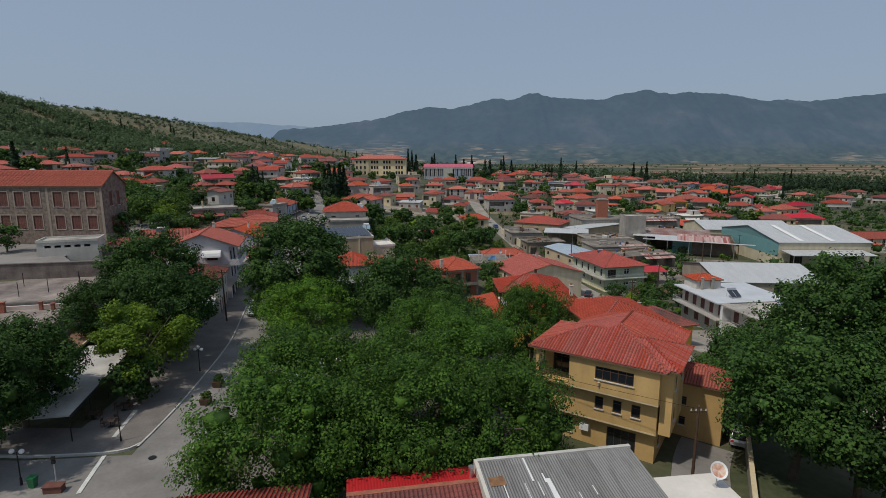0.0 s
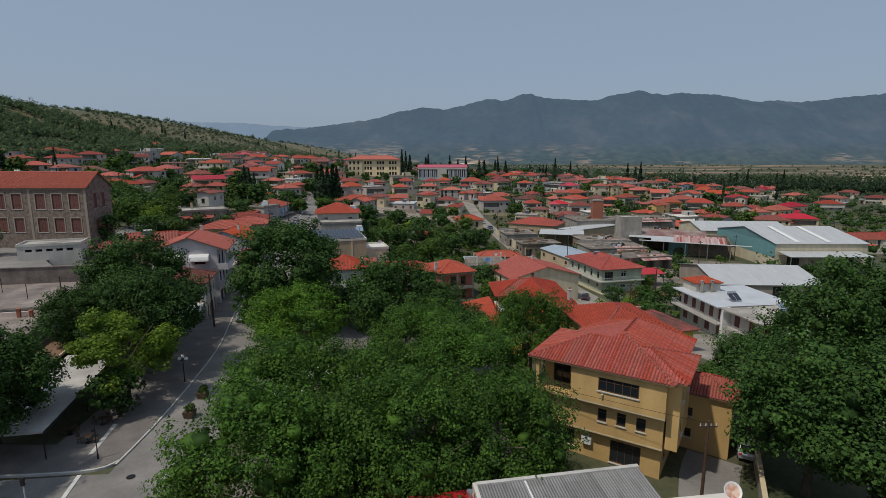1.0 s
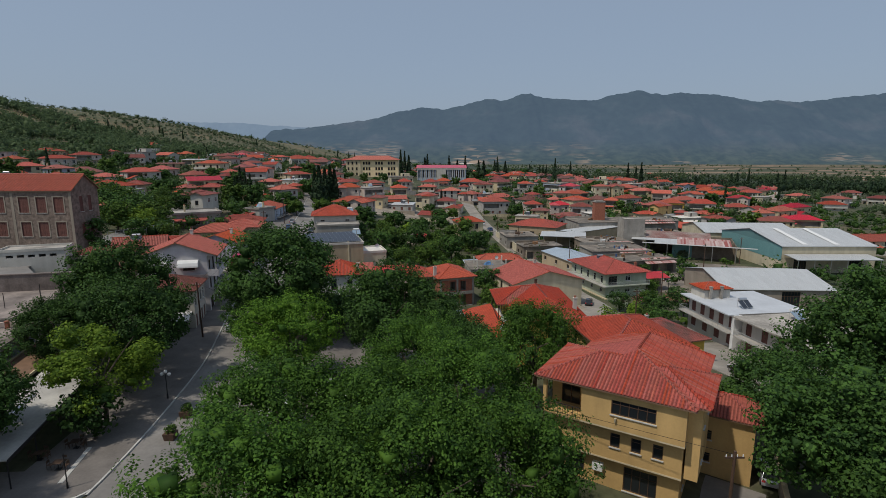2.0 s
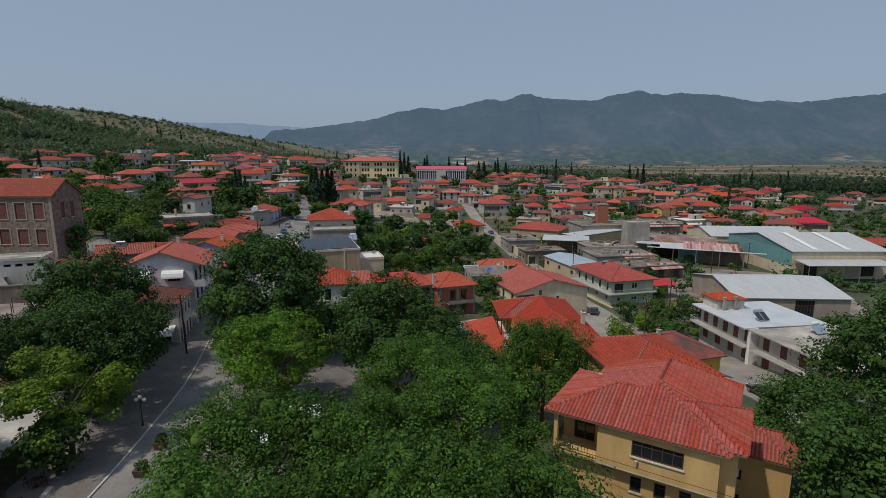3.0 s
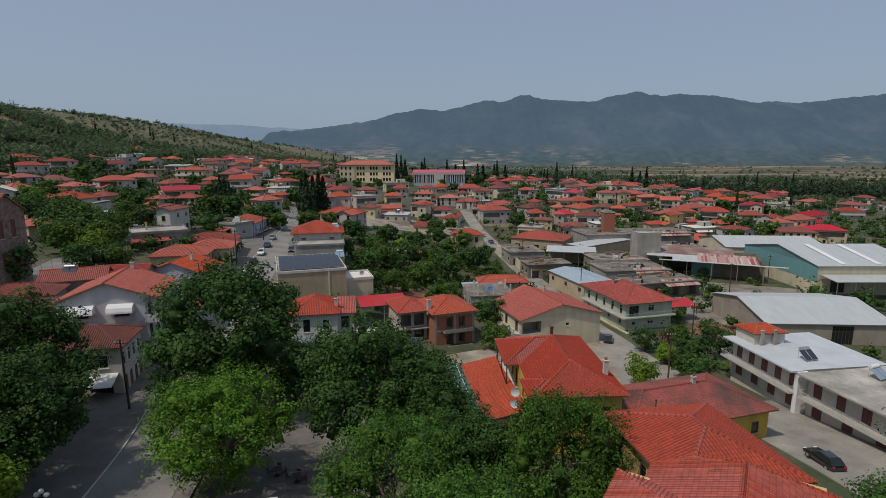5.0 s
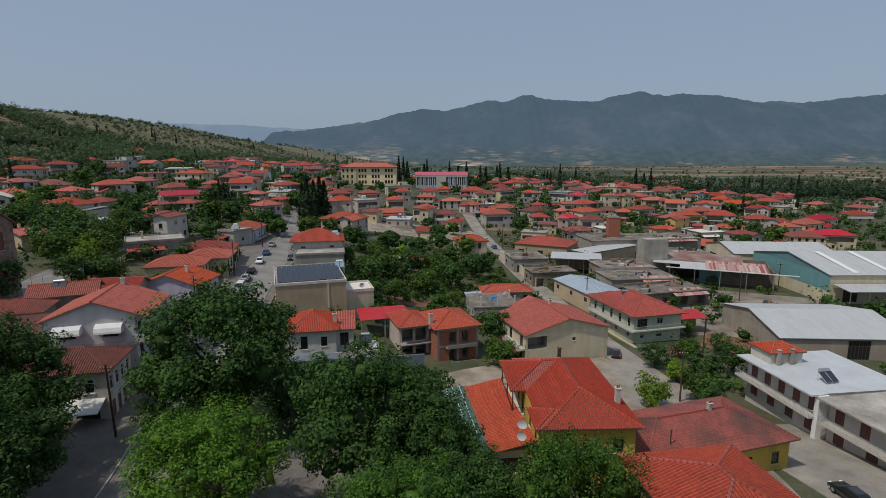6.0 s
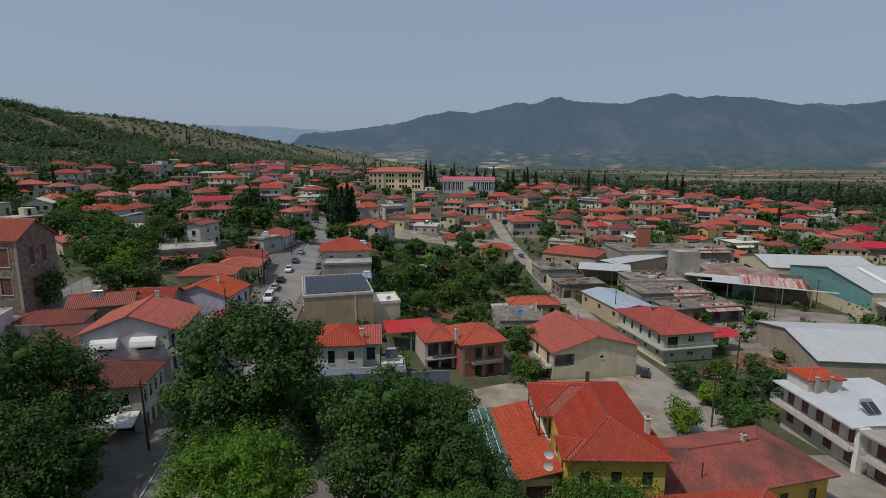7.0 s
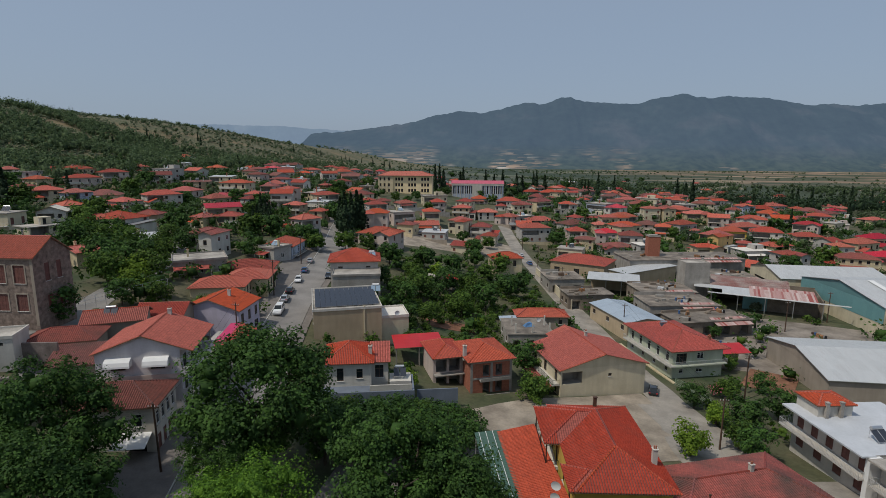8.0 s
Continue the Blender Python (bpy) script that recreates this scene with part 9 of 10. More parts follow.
tree("mid_b", 96.6, 642.2, 1.6, 160, "dark green tree in a garden", "tree", wide=1.0)
tree("mid_b", 395.1, 1369.4, 1.9, 25, "dark green tree in a garden", "tree", wide=1.0)
tree("mid_b", 356.2, 1351.1, 1.6, 210, "dark green tree in a garden", "tree", wide=1.0)
tree("mid_a", 43.2, 396.7, 1.1, 240, "leafy green tree in a garden", "tree", wide=1.0)
tree("mid_a", 63.0, 358.3, 1.2, 10, "leafy green tree in a garden", "tree", wide=1.0)
tree("mid_b", 38.8, 293.5, 1, 55, "dark green tree in a garden", "tree", wide=1.0)
tree("mid_b", 110.9, 387.9, 1.3, 95, "dark green tree in a garden", "tree", wide=1.0)
tree("mid_a", 103.0, 386.0, 1, 315, "leafy green tree in a garden", "tree", wide=1.0)
tree("mid_b", 109.0, 287.7, 1.1, 110, "dark green tree in a garden", "tree", wide=1.0)
tree("mid_b", 129.3, 253.2, 1.1, 80, "dark green tree in a garden", "tree", wide=1.0)
tree("mid_a", 144.2, 289.9, 1.2, 300, "leafy green tree in a garden", "tree", wide=1.0)
tree("mid_b", 194.5, 357.4, 1.3, 255, "dark green tree in a garden", "tree", wide=1.0)
tree("mid_a", 153.9, 271.4, 1.3, 140, "leafy green tree in a garden", "tree", wide=1.0)
tree("mid_c", 163.4, 278.8, 1.1, 280, "fresh yellow-green tree in a garden", "tree", wide=1.0)
tree("mid_a", 195.8, 345.8, 1.1, 70, "leafy green tree in a garden", "tree", wide=1.0)
tree("mid_b", 210.9, 395.3, 1.2, 150, "dark green tree in a garden", "tree", wide=1.0)
tree("mid_a", 278.2, 570.8, 1.2, 90, "leafy green tree in a garden", "tree", wide=1.0)
tree("mid_b", 365.2, 566.1, 1.1, 200, "dark green tree in a garden", "tree", wide=1.0)
tree("mid_d", 302.4, 499.5, 1.2, 280, "grey-green olive tree in a garden", "tree", wide=1.0)
tree("mid_d", 295.0, 449.1, 1.2, 340, "grey-green olive tree in a garden", "tree", wide=1.0)
tree("mid_a", 55.4, 182.6, 0.7, 340, "leafy green tree in a garden", "tree", wide=1.0)
tree("mid_b", 61.4, 164.6, 0.5, 215, "dark green tree in a garden", "tree", wide=1.0)
tree("mid_d", 85.0, 190.9, 0.5, 20, "grey-green olive tree in a garden", "tree", wide=1.0)
tree("mid_b", -1.6, 252.3, 1, 120, "dark green tree in a garden", "tree", wide=1.0)
tree("mid_c", 7.3, 226.6, 0.8, 40, "fresh yellow-green tree in a garden", "tree", wide=1.0)
tree("mid_a", -40.9, 219.2, 0.9, 230, "leafy green tree in a garden", "tree", wide=1.0)
tree("mid_b", 517.7, 751.7, 1.3, 120, "dark green tree in a garden", "tree", wide=1.0)
tree("mid_b", 176.0, 356.1, 1.1, 230, "dark green tree in a garden", "tree", wide=1.0)
tree("mid_a", 103.2, 316.9, 1, 50, "leafy green tree in a garden", "tree", wide=1.0)
tree("mid_a", -29.3, 338.8, 0.9, 280, "leafy green tree in a garden", "tree", wide=1.0)
tree("mid_b", -43.6, 860.3, 1.3, 200, "dark green tree in a garden", "tree", wide=1.0)
tree("mid_b", 26.4, 476.0, 1.3, 215, "dark green tree in a garden", "tree", wide=1.0)
tree("mid_b", 47.4, 587.8, 1.3, 30, "dark green tree in a garden", "tree", wide=1.0)
tree("mid_a", -16.8, 173.9, 1.2, 140, "leafy green tree in a garden", "tree", wide=1.0)
tree("mid_b", -9.7, 188.8, 1.2, 130, "dark green tree in a garden", "tree", wide=1.0)
tree("mid_a", -4.5, 169.4, 1.1, 305, "leafy green tree in a garden", "tree", wide=1.0)
tree("mid_b", 2.5, 178.3, 1.2, 260, "dark green tree in a garden", "tree", wide=1.0)
tree("mid_a", 8.2, 222.7, 1.1, 75, "leafy green tree in a garden", "tree", wide=1.0)
tree("mid_b", -18.9, 209.2, 1.1, 210, "dark green tree in a garden", "tree", wide=1.0)
tree("mid_c", -13.3, 201.2, 0.9, 25, "fresh yellow-green tree in a garden", "tree", wide=1.0)
tree("mid_b", -1.4, 230.3, 1, 120, "dark green tree in a garden", "tree", wide=1.0)
tree("mid_b", -19.1, 162.2, 1.1, 325, "dark green tree in a garden", "tree", wide=1.0)
tree("mid_b", -91.7, 150.1, 1.3, 180, "dark green tree in a garden", "tree", wide=1.0)
tree("mid_a", -94.2, 164.4, 1.3, 170, "leafy green tree in a garden", "tree", wide=1.0)
tree("mid_b", -108.2, 162.0, 1.2, 190, "dark green tree in a garden", "tree", wide=1.0)
tree("mid_a", -75.6, 144.8, 1.2, 90, "leafy green tree in a garden", "tree", wide=1.0)
tree("mid_c", -77.9, 142.0, 1.1, 240, "fresh yellow-green tree in a garden", "tree", wide=1.0)
tree("mid_b", -84.8, 175.6, 1.1, 150, "dark green tree in a garden", "tree", wide=1.0)
tree("mid_a", -81.7, 138.0, 1.2, 250, "leafy green tree in a garden", "tree", wide=1.0)
tree("mid_b", -106.2, 174.7, 1.2, 320, "dark green tree in a garden", "tree", wide=1.0)
tree("mid_a", -91.2, 177.9, 1.2, 300, "leafy green tree in a garden", "tree", wide=1.0)
tree("mid_b", -121.1, 287.1, 1.2, 60, "dark green tree in a garden", "tree", wide=1.0)
tree("mid_a", -84.0, 215.8, 1.1, 200, "leafy green tree in a garden", "tree", wide=1.0)
tree("mid_b", -77.2, 220.1, 1.1, 120, "dark green tree in a garden", "tree", wide=1.0)
tree("mid_a", -129.6, 194.1, 1.2, 330, "leafy green tree in a garden", "tree", wide=1.0)
tree("mid_b", 39.4, 121.1, 0.675, 330, "dark green tree in a garden", "tree", wide=1.0)
tree("mid_a", 55.0, 142.3, 0.525, 30, "leafy green tree in a garden", "tree", wide=1.0)
tree("mid_c", 40.5, 114.5, 0.6, 250, "fresh yellow-green tree in a garden", "tree", wide=1.0)
tree("mid_b", 52.3, 117.8, 0.825, 300, "dark green tree in a garden", "tree", wide=1.0)
tree("mid_a", 40.5, 106.6, 0.75, 170, "leafy green tree in a garden", "tree", wide=1.0)
tree("mid_b", 55.6, 129.6, 0.6, 90, "dark green tree in a garden", "tree", wide=1.0)
tree("mid_a", 13.5, 131.6, 0.6, 240, "leafy green tree in a garden", "tree", wide=1.0)
tree("mid_a", 10.0, 119.2, 0.7, 100, "leafy green tree in a garden", "tree", wide=1.0)

tree("cypress_b", -86.0, 228.3, 1.00, 95, "tall dark green cypress", "cypress", "cypresses")
tree("cypress_a", -87.9, 236.7, 1.15, 102, "tall dark green cypress", "cypress", "cypresses")
tree("cypress_a", -83.7, 230.9, 1.10, 110, "tall dark green cypress", "cypress", "cypresses")
tree("cypress_a", -79.3, 224.5, 1.00, 118, "tall dark green cypress", "cypress", "cypresses")
tree("cypress_a", -84.0, 220.2, 0.90, 88, "tall dark green cypress", "cypress", "cypresses")
tree("cypress_b", -55.6, 244.4, 1.80, 250, "tall dark green cypress", "cypress", "cypresses")
tree("cypress_b", -55.5, 255.4, 1.65, 262, "tall dark green cypress", "cypress", "cypresses")
tree("cypress_b", -53.7, 258.5, 1.80, 272, "tall dark green cypress", "cypress", "cypresses")
tree("cypress_b", -51.7, 258.4, 1.65, 280, "tall dark green cypress", "cypress", "cypresses")
tree("cypress_b", -58.9, 249.7, 1.50, 242, "tall dark green cypress", "cypress", "cypresses")
tree("cypress_b", -235.2, 535.9, 1.20, 61, "tall dark green cypress", "cypress", "cypresses")
tree("cypress_b", -214.3, 492.9, 1.08, 63, "tall dark green cypress", "cypress", "cypresses")
tree("cypress_a", -365.9, 1063.9, 1.20, 160, "tall dark green cypress", "cypress", "cypresses")
tree("cypress_a", -308.5, 1203.9, 1.20, 244, "tall dark green cypress", "cypress", "cypresses")
tree("cypress_a", -335.2, 1349.4, 1.20, 252, "tall dark green cypress", "cypress", "cypresses")
tree("cypress_a", -311.4, 1287.5, 1.20, 258, "tall dark green cypress", "cypress", "cypresses")
tree("cypress_a", -365.3, 1207.3, 1.20, 200, "tall dark green cypress", "cypress", "cypresses")
tree("cypress_a", -358.1, 1217.1, 1.20, 208, "tall dark green cypress", "cypress", "cypresses")
tree("cypress_a", -308.9, 1410.2, 1.20, 280, "tall dark green cypress", "cypress", "cypresses")
tree("cypress_a", -176.5, 902.2, 1.20, 300, "tall dark green cypress", "cypress", "cypresses")
tree("cypress_a", -163.0, 931.6, 1.20, 320, "tall dark green cypress", "cypress", "cypresses")
tree("cypress_a", -146.2, 889.5, 1.20, 330, "tall dark green cypress", "cypress", "cypresses")
tree("cypress_a", -258.0, 1901.7, 1.20, 0, "tall dark green cypress", "cypress", "cypresses")
tree("cypress_a", -79.4, 865.3, 1.08, 40, "tall dark green cypress", "cypress", "cypresses")
tree("cypress_a", -36.5, 463.1, 1.90, 50, "tall dark green cypress", "cypress", "cypresses")
tree("cypress_a", -38.7, 540.2, 1.90, 58, "tall dark green cypress", "cypress", "cypresses")
tree("cypress_b", -30.0, 468.5, 1.90, 65, "tall dark green cypress", "cypress", "cypresses")
tree("cypress_a", -16.6, 556.0, 1.90, 100, "tall dark green cypress", "cypress", "cypresses")
tree("cypress_b", -16.5, 479.5, 1.90, 95, "tall dark green cypress", "cypress", "cypresses")
tree("cypress_a", 5.0, 495.8, 1.90, 140, "tall dark green cypress", "cypress", "cypresses")
tree("cypress_b", 12.6, 501.1, 1.90, 155, "tall dark green cypress", "cypress", "cypresses")
tree("cypress_a", 20.2, 506.7, 1.90, 170, "tall dark green cypress", "cypress", "cypresses")
tree("cypress_b", 35.8, 553.4, 1.90, 195, "tall dark green cypress", "cypress", "cypresses")
tree("cypress_b", 35.7, 482.4, 1.90, 205, "tall dark green cypress", "cypress", "cypresses")
tree("cypress_b", 53.3, 564.7, 1.90, 225, "tall dark green cypress", "cypress", "cypresses")
tree("cypress_a", 52.4, 528.8, 1.90, 230, "tall dark green cypress", "cypress", "cypresses")
tree("cypress_b", 60.8, 534.3, 1.87, 245, "tall dark green cypress", "cypress", "cypresses")
tree("cypress_a", 87.2, 550.2, 1.36, 290, "tall dark green cypress", "cypress", "cypresses")
tree("cypress_a", 92.3, 520.1, 1.37, 310, "tall dark green cypress", "cypress", "cypresses")
tree("cypress_a", 95.8, 522.3, 1.37, 316, "tall dark green cypress", "cypress", "cypresses")
tree("cypress_a", 99.3, 524.6, 1.38, 322, "tall dark green cypress", "cypress", "cypresses")
tree("cypress_a", 109.7, 533.4, 1.90, 340, "tall dark green cypress", "cypress", "cypresses")
tree("cypress_a", 136.1, 580.4, 1.74, 8, "tall dark green cypress", "cypress", "cypresses")
tree("cypress_a", 186.6, 547.5, 1.90, 120, "tall dark green cypress", "cypress", "cypresses")
tree("cypress_b", 196.6, 552.8, 1.90, 135, "tall dark green cypress", "cypress", "cypresses")
tree("cypress_a", 175.8, 481.8, 1.90, 148, "tall dark green cypress", "cypress", "cypresses")
tree("cypress_b", 225.1, 482.3, 1.44, 255, "tall dark green cypress", "cypress", "cypresses")
tree("cypress_a", 189.0, 362.6, 1.10, 320, "tall dark green cypress", "cypress", "cypresses")
tree("cypress_b", 292.8, 549.4, 1.90, 325, "tall dark green cypress", "cypress", "cypresses")
tree("cypress_b", 322.2, 591.9, 1.90, 335, "tall dark green cypress", "cypress", "cypresses")
tree("cypress_b", 273.7, 440.5, 1.32, 63, "tall dark green cypress", "cypress", "cypresses")
tree("cypress_a", 254.9, 410.1, 1.00, 66, "tall dark green cypress", "cypress", "cypresses")
tree("cypress_b", 361.0, 583.0, 1.87, 55, "tall dark green cypress", "cypress", "cypresses")
tree("cypress_a", 372.9, 589.4, 1.90, 70, "tall dark green cypress", "cypress", "cypresses")
tree("cypress_b", 374.2, 563.3, 1.72, 105, "tall dark green cypress", "cypress", "cypresses")
tree("cypress_a", 295.6, 523.5, 1.90, 0, "tall dark green cypress", "cypress", "cypresses")
tree("cypress_a", -335.9, 501.1, 1.20, 200, "tall dark green cypress", "cypress", "cypresses")
tree("cypress_a", -380.0, 621.4, 1.20, 260, "tall dark green cypress", "cypress", "cypresses")
tree("cypress_b", -356.2, 588.4, 1.20, 265, "tall dark green cypress", "cypress", "cypresses")
tree("cypress_a", -387.0, 745.0, 1.20, 350, "tall dark green cypress", "cypress", "cypresses")
tree("cypress_b", -372.6, 724.9, 1.20, 355, "tall dark green cypress", "cypress", "cypresses")
tree("cypress_a", -366.1, 766.2, 1.20, 30, "tall dark green cypress", "cypress", "cypresses")
tree("cypress_a", -182.0, 252.7, 1.10, 120, "tall dark green cypress", "cypress", "cypresses")
tree("cypress_b", -176.0, 214.2, 1.50, 5, "tall dark green cypress", "cypress", "cypresses")

# ---- vehicles, street furniture and small things ----
CARS = {}


def car(x, y, turn, paint, label, van=False):
    """A parked car: shaped body, glazed cabin, wheels with rims, lights. Its nose points along +x before turning."""
    z = ground(x, y) + 0.05
    key = (paint, van)
    if key not in CARS:
        t = thing("car", Matrix(), label, "car")
        L, W = (4.9, 1.9) if van else (4.2, 1.72)
        hood, roof = (1.15, 1.95) if van else (0.92, 1.46)
        prof = [(-L / 2, 0.35), (-L / 2, 0.75), (-L / 2 + 0.1, hood), (L / 2 - 1.1, hood), (L / 2 - 0.15, hood - 0.18), (L / 2, 0.6), (L / 2 - 0.02, 0.32)]
        s = Shape()
        n = len(prof)
        for k in range(n):
            (x0, z0), (x1, z1) = prof[k], prof[(k + 1) % n]
            b = lambda zz: W / 2 - (0.08 if zz > 0.8 else 0.0) - (0.05 if zz < 0.4 else 0)
            s.face([(x0, -b(z0), z0), (x0, b(z0), z0), (x1, b(z1), z1), (x1, -b(z1), z1)])
        for sgn in (-1, 1):
            q = [(px, sgn * (W / 2 - (0.08 if pz > 0.8 else 0.0) - (0.05 if pz < 0.4 else 0)), pz) for px, pz in prof]
            s.face(q if sgn < 0 else q[::-1])
        body = part("body", s, paint, t)
        back, front = (-L / 2 + 0.1, L / 2 - 1.35) if van else (-L / 2 + 0.25, L / 2 - 1.25)
        rb, rf = (back + 0.12, front - 0.55) if van else (back + 0.55, front - 0.75)
        lo, hi = W / 2 - 0.08, W / 2 - 0.26
        c = Shape()
        c.solid([(back, -lo, hood), (front, -lo, hood), (front, lo, hood), (back, lo, hood), (rb, -hi, roof - 0.06), (rf, -hi, roof - 0.06), (rf, hi, roof - 0.06), (rb, hi, roof - 0.06)])
        part("glazing", c, "glass", t)
        c = Shape()
        c.solid([(rb - 0.04, -hi - 0.03, roof - 0.06), (rf + 0.06, -hi - 0.03, roof - 0.06), (rf + 0.06, hi + 0.03, roof - 0.06), (rb - 0.04, hi + 0.03, roof - 0.06), (rb + 0.12, -hi + 0.1, roof), (rf - 0.1, -hi + 0.1, roof), (rf - 0.1, hi - 0.1, roof), (rb + 0.12, hi - 0.1, roof)])
        for f in (0.0, 0.5, 1.0):
            xl, xh = back + (front - back) * f, rb + (rf - rb) * f
            for sgn in (-1, 1):
                c.tube((xl, sgn * (lo + 0.005), hood), (xh, sgn * (hi + 0.005), roof - 0.05), 0.035, sides=5)
        part("roof", c, paint, t)
        for px in (-L / 2 + 0.8, L / 2 - 0.8):
            for sgn in (-1, 1):
                w = Shape()
                w.tube((px, sgn * (W / 2 - 0.2), 0.31), (px, sgn * (W / 2 + 0.01), 0.31), 0.31, sides=16)
                wheel = part("wheel", w, "rubber", t)
                r = Shape()
                r.tube((px, sgn * (W / 2 + 0.011), 0.31), (px, sgn * (W / 2 + 0.02), 0.31), 0.19, sides=12)
                part("rim", r, "steel", wheel)
        for sgn in (-1, 1):
            h = Shape()
            h.box(L / 2 - 0.22, sgn * 0.62 - 0.17, 0.58, L / 2 + 0.01, sgn * 0.62 + 0.17, 0.74)
            part("headlight", h, "lamp_glass", t)
            h = Shape()
            h.box(-L / 2 - 0.01, sgn * 0.66 - 0.14, 0.65, -L / 2 + 0.1, sgn * 0.66 + 0.14, 0.85)
            part("tail_light", h, "red_plain", t)
        CARS[key] = t
        t.matrix_basis = pose(x, y, z, 0, 0, turn)
        return t
    t = copy_thing(CARS[key], pose(x, y, z, 0, 0, turn))
    return tagged(t, label)


car(-34.4, 89.0, 282, "car_silver", "silver hatchback parked at the kerb")
car(-44.6, 141.5, 280, "car_white", "white van parked along the street", True)
car(-46.2, 149.6, 100, "car_silver", "silver car parked along the street")
car(-47.2, 156.0, 100, "car_black", "black car parked along the street")
car(-48.7, 166.5, 282, "car_white", "white car parked along the street")
car(-42.6, 174.0, 282, "car_black", "dark car parked by the corner house")
car(-50.6, 177.5, 101, "car_blue", "blue car parked along the street")
car(-53.0, 190.0, 102, "car_silver", "silver car parked up the street")
car(42.3, 77.6, 94, "car_black", "black saloon parked before the flats")
car(34.2, 127.2, 72, "car_black", "dark car parked beside the beige house")
car(21.2, 246.0, 100, "car_blue", "blue car parked by the yard wall")
car(19.0, 262.0, 100, "car_white", "white car parked down the street")
car(29.6, 50.2, 62, "car_silver", "pale car parked under the trees")
car(9.0, 300.0, 95, "car_black", "dark car parked down the street")


def lamp_post(x, y, globes=2):
    t = thing("street_lamp", pose(x, y, ground(x, y) + 0.12), "black iron street lamp with white globes", "street lamp", "globe lamps along the street")
    s = Shape()
    s.tube((0, 0, -0.2), (0, 0, 0.6), 0.12, 0.09, 10), s.tube((0, 0, 0.6), (0, 0, 2.95), 0.055, 0.045, 8)
    pole = part("pole", s, "iron", t)
    spots = [(0.42, 0, 3.0), (-0.42, 0, 3.0)] if globes == 2 else [(0.42, 0, 3.0), (-0.42, 0, 3.0), (0, 0, 3.3)]
    for p in spots:
        a = Shape()
        a.tube((0, 0, 2.75), (p[0], p[1], p[2] - 0.2), 0.03, sides=6)
        part("arm", a, "iron", pole)
        g = Shape()
        g.ball(p, 0.21, 0, 7, 12)
        part("globe", g, "lamp_glass", t)
    return t


for x, y, n in ((-32.0, 63.5, 3), (-36.2, 40.0, 2), (-40.0, 106.5, 2)):
    lamp_post(x, y, n)


def corner_furniture():
    """Plain post, signpost, litter bin and low planter at the street corner."""
    t = thing("street_post", pose(-31.9, 46.8, ground(-31.9, 46.8) + 0.14), "thin dark iron post at the kerb", "post")
    s = Shape()
    s.tube((0, 0, -0.2), (0, 0, 0.5), 0.09, 0.07, 8), s.tube((0, 0, 0.5), (0, 0, 3.2), 0.05, 0.04, 8)
    part("pole", s, "iron", t)
    t = thing("signpost", pose(-33.1, 39.9, ground(-33.1, 39.9) + 0.02), "grey signpost with two small dark signal heads", "sign")
    s = Shape()
    s.tube((0, 0, -0.2), (0, 0, 2.6), 0.05, sides=8)
    part("pole", s, "pale_iron", t)
    for z in (2.1, 2.45):
        q = Shape()
        q.box(-0.14, -0.12, z, 0.14, 0.06, z + 0.3)
        part("signal_head", q, "iron", t)
    t = thing("litter_bin", pose(-35.0, 39.75, ground(-35.0, 39.75) + 0.02), "small green litter bin beside the crossing", "bin")
    s = Shape()
    s.solid([(-0.22, -0.22, 0), (0.22, -0.22, 0), (0.22, 0.22, 0), (-0.22, 0.22, 0), (-0.3, -0.3, 0.85), (0.3, -0.3, 0.85), (0.3, 0.3, 0.85), (-0.3, 0.3, 0.85)])
    body = part("body", s, "green_plastic", t)
    s = Shape()
    s.box(-0.32, -0.32, 0.85, 0.32, 0.32, 0.93)
    part("lid", s, "green_plastic", body)
    t = thing("wooden_planter", pose(-32.8, 39.2, ground(-32.8, 39.2) + 0.02, 0, 0, 8), "low red-brown wooden planter box", "planter")
    s = Shape()
    s.box(-0.7, -0.35, 0, 0.7, 0.35, 0.55), s.box(-0.76, -0.41, 0.55, 0.76, 0.41, 0.62)
    part("box", s, "brown_wood", t)


corner_furniture()


